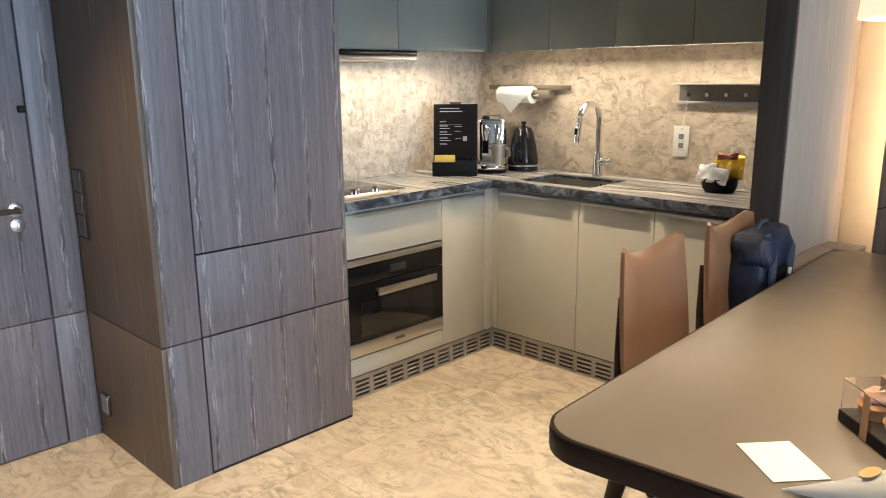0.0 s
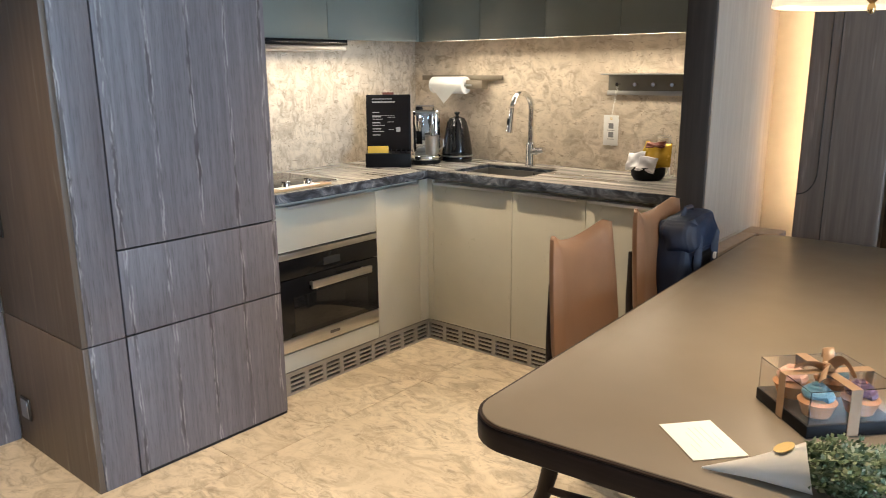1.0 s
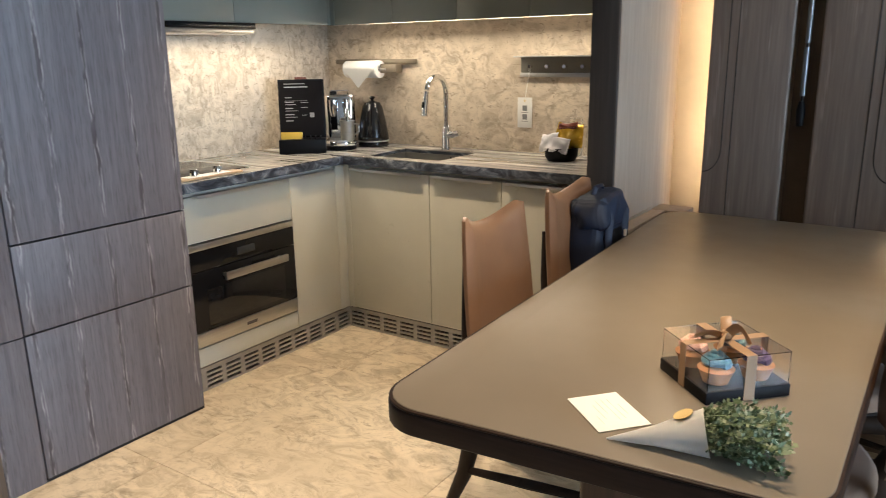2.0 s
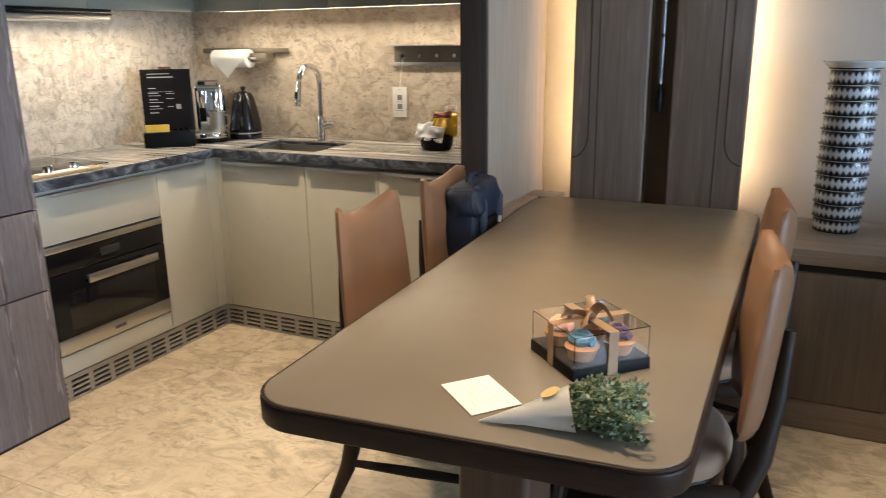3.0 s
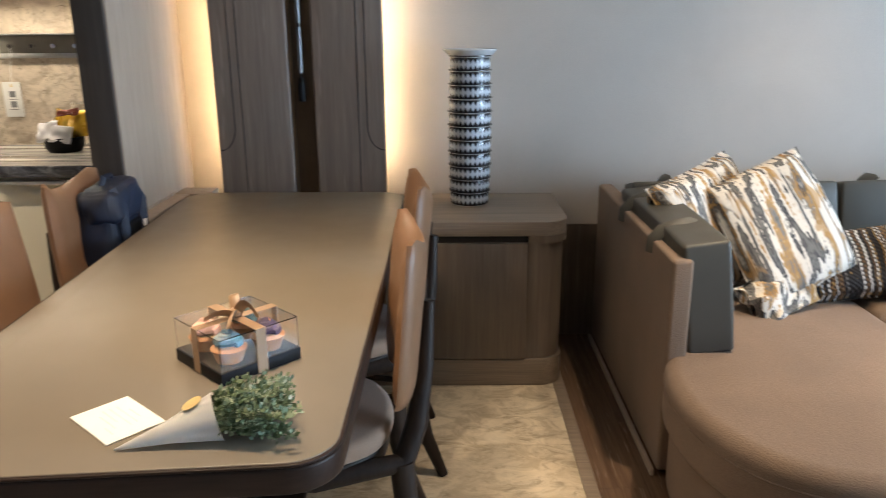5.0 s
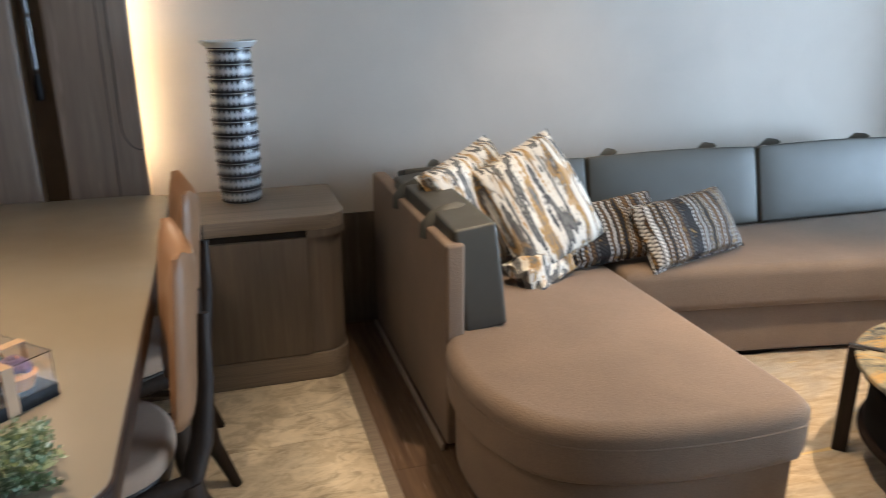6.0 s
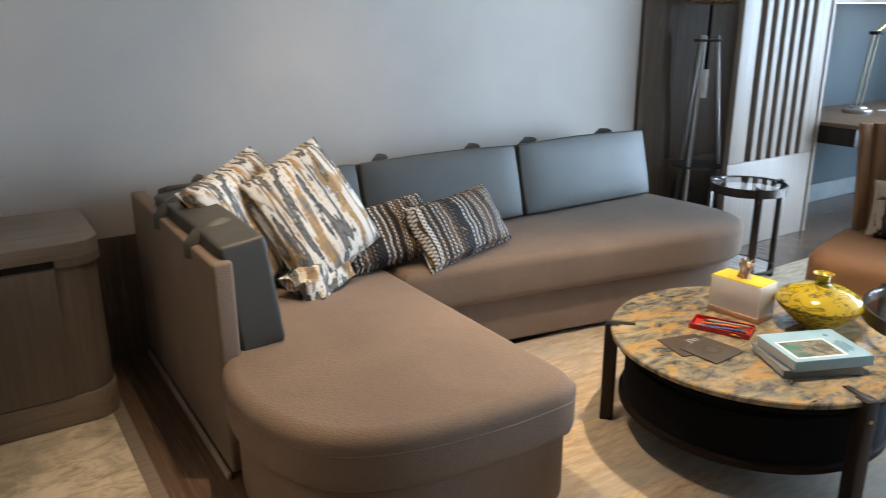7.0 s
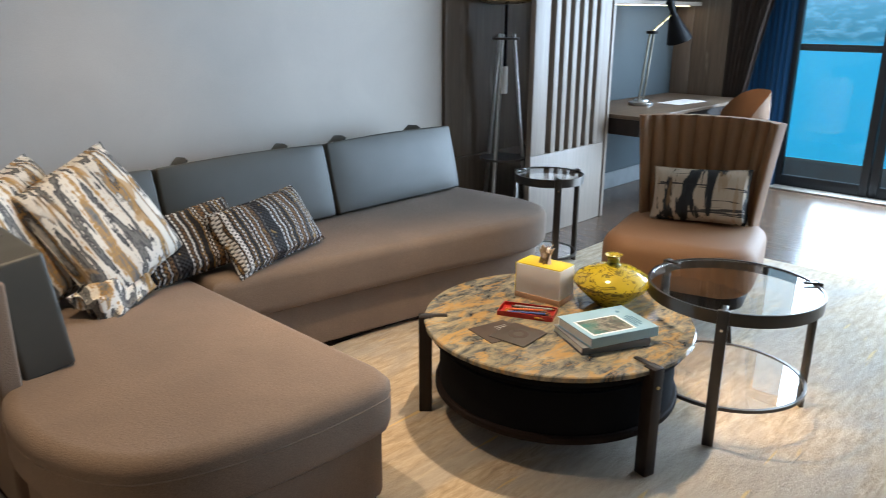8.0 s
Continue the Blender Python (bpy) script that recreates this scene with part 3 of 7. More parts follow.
def lip(x0, x1, z, along, parent):
    """A thin steel finger pull on the top edge of a front."""
    if along == "x":
        b = box(x0, x1, KY - 0.030, KY + 0.002, z, z + 0.004, 0.0012)
        box(x0, x1, KY - 0.030, KY - 0.027, z - 0.009, z + 0.002, 0.0008, bm=b)
    else:
        b = box(KX - 0.002, KX + 0.030, x0, x1, z, z + 0.004, 0.0012)
        box(KX + 0.027, KX + 0.030, x0, x1, z - 0.009, z + 0.002, 0.0008, bm=b)
    return part("handle", b, M_STEEL, parent, "steel finger pull")


ov_cab = thing("oven_cabinet", "sage lacquer cabinet with a drawer around the oven", "kitchen cabinet", (-2.6, 2.39, 0), "base cabinets")
OY0, OY1 = 2.09, 2.684
part("body", box(XW + 0.03, KX - 0.02, 2.006, OY1 - 0.001, 0.112, 0.198), M_LACQ, ov_cab)
part("body", box(XW + 0.03, KX - 0.02, 2.006, OY1 - 0.001, 0.652, ZU - 0.004), M_LACQ, ov_cab)
dr = front("drawer", 2.006, OY1, 0.655, 0.853, "y", ov_cab, M_LACQ)
lip(2.14, OY1 - 0.03, 0.853, "y", dr)
front("lower_panel", 2.006, OY1, 0.112, 0.198, "y", ov_cab, M_LACQ)
front("filler", 2.006, OY0, 0.2, 0.652, "y", ov_cab, M_LACQ)

oven = thing("oven", "built-in black glass and steel oven", "oven", (-2.6, 2.39, 0.2))
part("body", box(XW + 0.06, KX - 0.022, OY0 + 0.004, OY1 - 0.004, 0.202, 0.648), M_BLACK, oven)
part("control_panel", box(KX - 0.02, KX + 0.004, OY0 + 0.002, OY1 - 0.002, 0.535, 0.622, 0.0015), M_BLACKGLASS, oven, "black glass control panel")
part("trim", box(KX - 0.02, KX + 0.006, OY0 + 0.002, OY1 - 0.002, 0.623, 0.649, 0.0015), M_STEEL, oven, "steel top trim")
od = part("oven_door", box(KX - 0.02, KX + 0.005, OY0 + 0.002, OY1 - 0.002, 0.268, 0.532, 0.002), M_BLACKGLASS, oven, "black glass oven door")
part("door_trim", box(KX - 0.02, KX + 0.006, OY0 + 0.002, OY1 - 0.002, 0.204, 0.266, 0.002), M_STEEL, oven, "steel lower door trim")
part("oven_handle", box(KX + 0.036, KX + 0.05, 2.235, 2.60, 0.478, 0.512, 0.003), M_STEEL, od, "flat steel bar handle")
for y in (2.26, 2.575):
    part("bracket", box(KX + 0.004, KX + 0.037, y - 0.008, y + 0.008, 0.487, 0.503, 0.002), M_STEEL, od)
part("window", box(KX + 0.0045, KX + 0.0062, 2.16, 2.61, 0.29, 0.45, 0.0006), plain("oven_window", (0.012, 0.012, 0.013), 0.05), od, "dark oven window")
part("display", box(KX + 0.004, KX + 0.0056, 2.34, 2.44, 0.56, 0.595, 0.0005), plain("grey_display", (0.03, 0.034, 0.038), 0.1), oven, "unlit grey display")
part("badge", box(KX + 0.006, KX + 0.0072, 2.36, 2.42, 0.228, 0.242, 0.0004), M_INK, oven, "small dark badge")

nar = thing("narrow_cabinet", "narrow sage lacquer base cabinet", "kitchen cabinet", (-2.6, 2.84, 0), "base cabinets")
part("body", box(XW + 0.03, KX - 0.02, OY1, 3.0, 0.112, ZU - 0.004), M_LACQ, nar)
nd = front("door", OY1, 3.0, 0.112, 0.853, "y", nar, M_LACQ)
lip(OY1 + 0.05, 2.96, 0.853, "y", nd)
cor = thing("corner_filler", "slim sage lacquer corner filler", "kitchen cabinet", (-2.35, 3.04, 0), "base cabinets")
part("post", box(KX - 0.019, KX - 0.001, 3.002, KY + 0.019, 0.112, ZU - 0.004, 0.001), M_LACQ, cor)
part("post", box(KX - 0.001, -2.312, KY + 0.001, KY + 0.019, 0.112, ZU - 0.004, 0.001), M_LACQ, cor)
for x0, x1 in ((-2.31, -1.815), (-1.815, -1.425), (-1.425, -0.955)):
    c = thing("base_cabinet", "sage lacquer base cabinet with one plain door", "kitchen cabinet", ((x0 + x1) / 2, 3.3, 0), "base cabinets")
    part("side", box(x0 + 0.001, x0 + 0.018, KY + 0.02, YN - 0.02, 0.112, ZU - 0.004), M_LACQ, c)
    part("side", box(x1 - 0.018, x1 - 0.001, KY + 0.02, YN - 0.02, 0.112, ZU - 0.004), M_LACQ, c)
    part("bottom", box(x0 + 0.018, x1 - 0.018, KY + 0.02, YN - 0.02, 0.112, 0.13), M_LACQ, c)
    part("rail", box(x0 + 0.0185, x1 - 0.0185, KY + 0.021, KY + 0.035, 0.82, ZU - 0.004), M_LACQ, c)
    d = front("door", x0, x1, 0.112, 0.853, "x", c, M_LACQ)
    lip(x0 + 0.03, x1 - 0.03, 0.853, "x", d)


def grille(p0, p1, along):
    """A steel plinth with rows of slots."""
    g = thing("vent_plinth", "brushed steel plinth with four rows of vent slots", "plinth", ((KX + KX) / 2 if along == "y" else (p0 + p1) / 2, (p0 + p1) / 2 if along == "y" else KY, 0), "vent plinths")
    d0, d1 = (KX - 0.016, KX - 0.004) if along == "y" else (KY + 0.004, KY + 0.016)
    bk = box(d0 - 0.02, d0 - 0.012, p0, p1, 0, 0.108) if along == "y" else box(p0, p1, d1 + 0.012, d1 + 0.02, 0, 0.108)
    part("backing", bk, M_DARKGAP, g, "dark space behind the slots")

    def bar(a, b, z0, z1, name):
        part(name, box(d0, d1, a, b, z0, z1) if along == "y" else box(a, b, d0, d1, z0, z1), M_PLINTH, g, smooth=0)
    zs = [(0.0, 0.012), (0.023, 0.0335), (0.0445, 0.055), (0.066, 0.0765), (0.0875, 0.108)]
    for z0, z1 in zs:
        bar(p0, p1, z0, z1, "rail")
    n = max(2, round((p1 - p0) / 0.105))
    step = (p1 - p0) / n
    for k in range(n + 1):
        a = p0 + k * step
        b0, b1 = max(p0, a - 0.012), min(p1, a + 0.012)
        for (_, lo), (hi, _) in zip(zs, zs[1:]):
            bar(b0, b1, lo, hi, "web")


grille(2.006, KY + 0.004, "y")
grille(KX - 0.004, -0.955, "x")

# worktop in two legs, with a hole for the sink
SX0, SX1, SY0, SY1 = -2.235, -1.79, 3.115, 3.44
wt = thing("worktop", "grey streaked marble worktop with a dark front edge", "worktop", (-2.3, 3.2, ZU))
for x0, x1, y0, y1 in ((XW + 0.016, KX + 0.012, 2.006, KY - 0.0125), (XW + 0.016, SX0 - 0.0005, KY - 0.012, YN - 0.016), (SX1 + 0.0005, -0.948, KY - 0.012, YN - 0.016), (SX0, SX1, KY - 0.012, SY0), (SX0, SX1, SY1, YN - 0.016)):
    sb = part("slab", box(x0, x1, y0, y1, ZT - 0.006, ZT), M_COUNTER, wt, "polished grey streaked marble slab", smooth=0)
    part("underlay", box(x0, x1, y0, y1, ZT - 0.020, ZT - 0.007), M_EDGE, sb, smooth=0)
part("front_edge", box(KX + 0.0125, KX + 0.024, 2.006, KY - 0.022, ZU + 0.002, ZT - 0.001, 0.004), M_EDGE, wt, "dark veined marble edge")
part("front_edge", box(KX + 0.0125, -0.948, KY - 0.024, KY - 0.0125, ZU + 0.002, ZT - 0.001, 0.004), M_EDGE, wt, "dark veined marble edge")

sink = thing("sink", "undermounted brushed steel sink basin", "sink", ((SX0 + SX1) / 2, (SY0 + SY1) / 2, 0.72))
bas = box(SX0 - 0.006, SX1 + 0.006, SY0 - 0.006, SY1 + 0.006, 0.72, 0.726)
for a in ((SX0 - 0.006, SX0, SY0 - 0.006, SY1 + 0.006), (SX1, SX1 + 0.006, SY0 - 0.006, SY1 + 0.006), (SX0, SX1, SY0 - 0.006, SY0), (SX0, SX1, SY1, SY1 + 0.006)):
    box(*a, 0.726, ZT - 0.021, bm=bas)
part("basin", bas, M_BASIN, sink, smooth=0)
part("drain", lathe([(0, 0.727), (0.035, 0.727), (0.04, 0.7285), (0.02, 0.730), (0, 0.730)], (SX0 + SX1) / 2, SY1 - 0.08, 24), M_CHROME, sink)
for k in range(4):
    part("overflow_slot", box(SX1 - 0.155 + 0.022 * k + (0.012 if k > 1 else 0), SX1 - 0.147 + 0.022 * k + (0.012 if k > 1 else 0), SY1 - 0.0015, SY1, 0.858, 0.884), M_BLACK, sink, "dark overflow slot")

# wall cabinets
UX, UY, UZ = -2.60, 3.30, 1.555
for y0, y1 in ((2.006, 2.657), (2.657, 3.285)):
    c = thing("wall_cabinet", "blue-grey lacquer wall cabinet over the hob", "kitchen cabinet", (-2.75, (y0 + y1) / 2, UZ), "wall cabinets")
    part("body", box(XW + 0.001, UX - 0.02, y0 + 0.001, y1 - 0.001, UZ + 0.012, ZC - 0.006), M_LACQ_UP, c)
    part("door", box(UX - 0.019, UX, y0 + 0.0016, y1 - 0.0016, UZ, ZC - 0.006, 0.0012), M_LACQ_UP, c)
for x0, x1 in ((-2.57, -2.19), (-2.19, -1.805), (-1.805, -1.42), (-1.42, -0.955)):
    c = thing("wall_cabinet", "grey-green lacquer wall cabinet over the sink", "kitchen cabinet", ((x0 + x1) / 2, 3.45, UZ), "wall cabinets")
    part("body", box(x0 + 0.001, x1 - 0.001, UY + 0.02, YN - 0.001, UZ + 0.012, ZC - 0.006), M_LACQ_UP, c)
    part("door", box(x0 + 0.0016, x1 - 0.0016, UY, UY + 0.019, UZ, ZC - 0.006, 0.0012), M_LACQ_UP, c)
uc = thing("wall_cabinet_filler", "blue-grey lacquer corner filler between wall cabinets", "kitchen cabinet", (-2.6, 3.3, UZ))
part("post", box(UX - 0.019, UX - 0.001, 3.287, UY + 0.06, UZ, ZC - 0.006), M_LACQ_UP, uc)
part("post", box(UX - 0.001, -2.572, UY + 0.001, UY + 0.019, UZ, ZC - 0.006), M_LACQ_UP, uc)
part("light_strip", box(-2.5, -0.97, 3.40, 3.42, UZ + 0.004, UZ + 0.012), glow("cabinet_strip", (1.0, 0.8, 0.6), 5), uc, "glowing light strip")
hood = thing("cooker_hood", "slim black and steel cooker hood under the cabinet", "cooker hood", (-2.7, 2.4, 1.5))
part("front_bar", box(UX - 0.03, UX + 0.012, 2.02, 2.77, 1.528, 1.553, 0.002), M_BLACKGLOSS, hood, "gloss black front")
part("filter", box(XW + 0.02, UX - 0.0, 2.02, 2.77, 1.505, 1.527, 0.002), M_STEEL, hood, "steel filter panel")

# ---------- dining table ----------
tb = thing("dining_table", "long taupe topped dining table with a dark walnut edge", "dining table", (-0.28, 2.3, 0))
out = rounded([(-0.692, 1.248), (0.122, 1.318), (0.125, 3.335), (-0.775, 3.335)], [0.10, 0.09, 0.12, 0.12], 8)
inn = rounded([(-0.684, 1.256), (0.115, 1.325), (0.118, 3.328), (-0.768, 3.328)], [0.095, 0.085, 0.115, 0.115], 8)
part("tabletop", prism(inn, 0.743, 0.7495, 0.002), M_TABLETOP, tb, "taupe leather table surface")
part("edge", prism(out, 0.694, 0.742, 0.006), M_TABLE_EDGE, tb, "dark walnut edge")
part("edge_line", prism(rounded([(-0.691, 1.249), (0.121, 1.319), (0.124, 3.334), (-0.774, 3.334)], [0.10, 0.09, 0.12, 0.12], 8), 0.7422, 0.7475, 0.002), M_TABLE_EDGE, tb)
part("pedestal", prism(rect(-0.395, -0.225, 1.60, 1.78, 0.02), 0.02, 0.694, 0.004), M_PEDESTAL, tb, "brown walnut pedestal")
part("pedestal", prism(rect(-0.395, -0.225, 2.85, 3.03, 0.02), 0.02, 0.694, 0.004), M_PEDESTAL, tb, "brown walnut pedestal")
part("foot", prism(rect(-0.47, -0.15, 1.53, 3.10, 0.04), 0.0, 0.02, 0.004), M_DARKWOOD, tb)

# ---------- console ----------
co = thing("sideboard", "brown oak sideboard with rounded front corners", "sideboard", (0.3, 3.35, 0))
sh = lambda i: rounded([(-0.28, YN - 0.012), (-0.28, 3.06 + i), (0.76 - i, 3.06 + i), (0.76 - i, YN - 0.012)], [0, 0, 0.10, 0], 8)
part("plinth", prism(sh(0.004), 0.0, 0.115, 0.002), M_CONSOLE_LIT, co)
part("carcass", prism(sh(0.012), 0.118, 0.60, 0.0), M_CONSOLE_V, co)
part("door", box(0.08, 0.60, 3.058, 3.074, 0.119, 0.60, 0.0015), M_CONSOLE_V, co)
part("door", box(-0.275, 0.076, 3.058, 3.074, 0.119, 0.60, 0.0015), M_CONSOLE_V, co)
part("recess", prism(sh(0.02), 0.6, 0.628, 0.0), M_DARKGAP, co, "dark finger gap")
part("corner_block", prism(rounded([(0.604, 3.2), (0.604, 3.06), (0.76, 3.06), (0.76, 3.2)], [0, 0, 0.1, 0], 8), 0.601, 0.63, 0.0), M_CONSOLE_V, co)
part("worktop", prism(sh(0.0), 0.629, 0.686, 0.004), M_CONSOLE_LIT, co, "brown oak top, coloured lighter as if lit")

# ---------- sofa ----------


def flow(points, n=6, closed=False):
    """A smooth line through points."""
    pts = [Vector(p) for p in points]
    out, m = [], len(pts)
    for i in range(m if closed else m - 1):
        p0, p1, p2, p3 = (pts[(i + k) % m] if closed else pts[min(max(i + k, 0), m - 1)] for k in (-1, 0, 1, 2))
        for k in range(n):
            t = k / n
            out.append(tuple(0.5 * ((2 * p1) + (p2 - p0) * t + (2 * p0 - 5 * p1 + 4 * p2 - p3) * t * t + (3 * p1 - p0 - 3 * p2 + p3) * t ** 3)))
    if not closed:
        out.append(tuple(pts[-1]))
    return out


def inset(outline, d):
    """The outline drawn in by d (counter-clockwise outlines)."""
    out, n = [], len(outline)
    for i in range(n):
        a, b, c = Vector(outline[i - 1]), Vector(outline[i]), Vector(outline[(i + 1) % n])
        e = ((b - a).normalized() + (c - b).normalized())
        e = e.normalized() if e.length > 1e-6 else (c - b).normalized()
        out.append((b.x - e.y * d, b.y + e.x * d))
    return out


sofa = thing("corner_sofa", "taupe fabric corner sofa with rounded chaise and grey leather cushions", "sofa", (2.2, 2.9, 0))
nose = flow([(0.975, 2.46), (0.925, 2.26), (0.945, 2.02), (1.05, 1.83), (1.25, 1.735), (1.50, 1.70), (1.68, 1.70)], 5)
chaise = nose + [(1.745, 1.705), (1.785, 1.735), (1.80, 1.80), (1.80, 3.44), (0.975, 3.44)]
seat = [(1.806, 3.44), (1.806, 2.755)] + flow([(1.86, 2.735), (2.4, 2.655), (2.9, 2.57), (3.3, 2.49), (3.55, 2.485), (3.70, 2.58), (3.755, 2.78), (3.745, 3.05), (3.70, 3.44)], 5)
part("chaise_cushion", prism(chaise, 0.245, 0.43, 0.045, 5), M_SOFA, sofa)
part("seat_cushion", prism(seat, 0.245, 0.435, 0.045, 5), M_SOFA, sofa)
part("chaise_base", prism(inset(chaise, 0.03), 0.035, 0.25, 0.01), M_SOFA, sofa)
part("seat_base", prism(inset(seat, 0.05), 0.035, 0.25, 0.01), M_SOFA, sofa)
part("plinth", prism(inset(chaise, 0.05), 0.0, 0.036), M_DARKWOOD, sofa, "dark plinth")
part("plinth", prism(inset(seat, 0.09), 0.0, 0.036), M_DARKWOOD, sofa, "dark plinth")
part("arm", prism(rect(0.957, 1.02, 2.40, 3.54, 0.012), 0.03, 0.735, 0.02, 4), M_SOFA, sofa)
part("arm_trim", box(0.944, 0.9565, 2.42, 3.54, 0.0005, 0.026, 0.003), M_STUB, sofa, "thin tan foot trim")
part("back", prism(rect(1.022, 3.70, 3.445, 3.54, 0.02), 0.03, 0.70, 0.03, 4), M_SOFA, sofa)


def slab_cushion(w, h, t):
    """An upright leather cushion with swollen faces; x wide, z high, front towards -y."""
    b = bmesh.new()
    bmesh.ops.create_cube(b, size=1)
    bmesh.ops.subdivide_edges(b, edges=b.edges[:], cuts=7, use_grid_fill=True)
    for v in b.verts:
        u, d, q = v.co * 2
        swell = (1 - u ** 6) * (1 - q ** 6)
        v.co = Vector((u * w / 2 * (1 - 0.012 * q * q), d * t / 2 * (0.88 + 0.13 * swell), (q + 1) / 2 * h + 0.006 * math.cos(u * 2.2) * (1 if q > 0.9 else 0)))
    edges = [e for e in b.edges if len(e.link_faces) == 2 and e.calc_face_angle() > 1.0]
    bmesh.ops.bevel(b, geom=edges, offset=0.012, segments=3, profile=0.5, affect="EDGES", clamp_overlap=True)
    return b


def strap(at, parent, across="y"):
    """A short leather loop from a cushion over the frame behind it."""
    if across == "y":
        pts = [(at, 3.335, 0.782), (at, 3.36, 0.790), (at, 3.42, 0.786), (at, 3.462, 0.755), (at, 3.475, 0.705), (at, 3.48, 0.69)]
    else:
        pts = [(1.10, at, 0.778), (1.075, at, 0.79), (1.03, at, 0.782), (0.985, at, 0.765), (0.957, at, 0.735), (0.954, at, 0.69)]
    part("strap", tube(pts, 0.023, 8, flat=0.25), M_LEATHER_GREY, parent, "leather holding strap")


part("piping", tube([(x, y, 0.368) for x, y in chaise[:-2]], 0.003, 6), M_SOFA, sofa, "seam piping")
for x0, x1 in ((1.03, 1.855), (1.865, 2.745), (2.755, 3.665)):
    m = pose((x0 + x1) / 2, 3.235, 0.432, -14, 0, 0)
    bc = part("back_cushion", moved(slab_cushion(x1 - x0, 0.365, 0.17), m), M_LEATHER_GREY, sofa, "grey leather back cushion")
    for f in (0.2, 0.8):
        strap(x0 + f * (x1 - x0), bc)
ac_m = pose(1.104, 2.84, 0.428, 0, -7, 0) @ pose(0, 0, 0, 0, 0, 90)
acush = part("arm_cushion", moved(slab_cushion(0.84, 0.36, 0.165), ac_m), M_LEATHER_GREY, sofa, "grey leather arm cushion")
for y in (2.64, 3.05):
    strap(y, acush, "x")

# ---------- cushions on the sofa ----------


def maths(k, op, a, b=None, c=None):
    n = k.nt.nodes.new("ShaderNodeMath")
    n.operation = op
    for i, v in enumerate((a, b, c)):
        if isinstance(v, (int, float)):
            n.inputs[i].default_value = v
        elif v is not None:
            k.link(v, n.inputs[i])
    return n.outputs[0]


def ikat():
    """Broad brushed stripes in cream, charcoal and ochre that break off and start again."""
    k = Mat("ikat_stripe_fabric", 0.75)
    broad = k.noise(12, (1.0, 0.09, 0.3), 2, 0.0, rough=0.6)
    brush = k.noise(130, (1, 0.10, 1), 3, 0.0)
    dash = k.noise(60, (0.35, 1.3, 1), 3, 0.3)
    v = maths(k, "MULTIPLY_ADD", maths(k, "SUBTRACT", brush, 0.5), 0.10, broad)
    v = maths(k, "MULTIPLY_ADD", maths(k, "SUBTRACT", dash, 0.5), 0.06, v)
    v = maths(k, "MULTIPLY_ADD", maths(k, "SUBTRACT", k.noise(5.5, (0.3, 1.2, 1), 2), 0.5), 0.16, v)
    cream, coal, grey, ochre = (0.70, 0.655, 0.58), (0.028, 0.030, 0.036), (0.18, 0.175, 0.165), (0.42, 0.235, 0.065)
    c = k.ramp(v, [(0.30, coal), (0.35, grey), (0.39, ochre), (0.41, cream), (0.445, cream), (0.46, coal), (0.50, grey), (0.53, coal), (0.545, cream), (0.585, cream), (0.60, grey), (0.63, ochre), (0.65, coal), (0.70, cream)])
    lift = k.noise(5, (1.6, 0.9, 1), 3, 0.8)
    c = k.mix(k.ramp(lift, [(0.62, (0, 0, 0)), (0.66, (0.8, 0.8, 0.8))]), c, cream)
    gild = k.noise(6.5, (2.2, 0.7, 1), 3, 0.7)
    c = k.mix(k.ramp(gild, [(0.63, (0, 0, 0)), (0.67, (0.75, 0.75, 0.75))]), c, ochre)
    k.colour(c)
    k.bump(k.noise(260, detail=2), 0.4, 0.001)
    return k.m


def knotted():
    """Wavering stripes of knots in black, bronze and silver."""
    k = Mat("knotted_stripe_fabric", 0.55)
    sep = k.node("ShaderNodeSeparateXYZ")
    k.link(k.coords(), sep.inputs[0])
    wob = k.noise(7, (0.6, 1.2, 1), 2)
    x = maths(k, "MULTIPLY_ADD", wob, 0.045, sep.outputs[0])
    comb = k.node("ShaderNodeCombineXYZ")
    k.link(x, comb.inputs[0])
    n = k.node("ShaderNodeTexNoise", Scale=17.0, Detail=0.6)
    k.link(comb.outputs[0], n.inputs["Vector"])
    coal, silver, bronze = (0.014, 0.012, 0.013), (0.70, 0.69, 0.67), (0.20, 0.11, 0.045)
    c = k.ramp(n.outputs["Fac"], [(0.32, coal), (0.39, bronze), (0.42, coal), (0.435, silver), (0.465, silver), (0.475, coal), (0.50, coal), (0.515, bronze), (0.54, coal), (0.552, silver), (0.58, silver), (0.595, coal), (0.63, (0.40, 0.24, 0.07)), (0.66, coal)])
    row = maths(k, "SINE", maths(k, "MULTIPLY", sep.outputs[1], 2 * math.pi / 0.017))
    col = maths(k, "SINE", maths(k, "MULTIPLY", x, 2 * math.pi / 0.021))
    bead = maths(k, "MULTIPLY_ADD", maths(k, "MULTIPLY", row, col), 0.5, 0.5)
    c = k.mix(k.ramp(bead, [(0.25, (0.85, 0.85, 0.85)), (0.55, (0, 0, 0))]), c, (0.016, 0.014, 0.014))
    fleck = k.noise(38, (1, 0.6, 1), 2)
    c = k.mix(k.ramp(fleck, [(0.66, (0, 0, 0)), (0.70, (0.7, 0.7, 0.7))]), c, (0.40, 0.25, 0.08))
    k.colour(c)
    k.p.inputs["Specular IOR Level"].default_value = 0.2
    k.bump(bead, 0.8, 0.003)
    return k.m


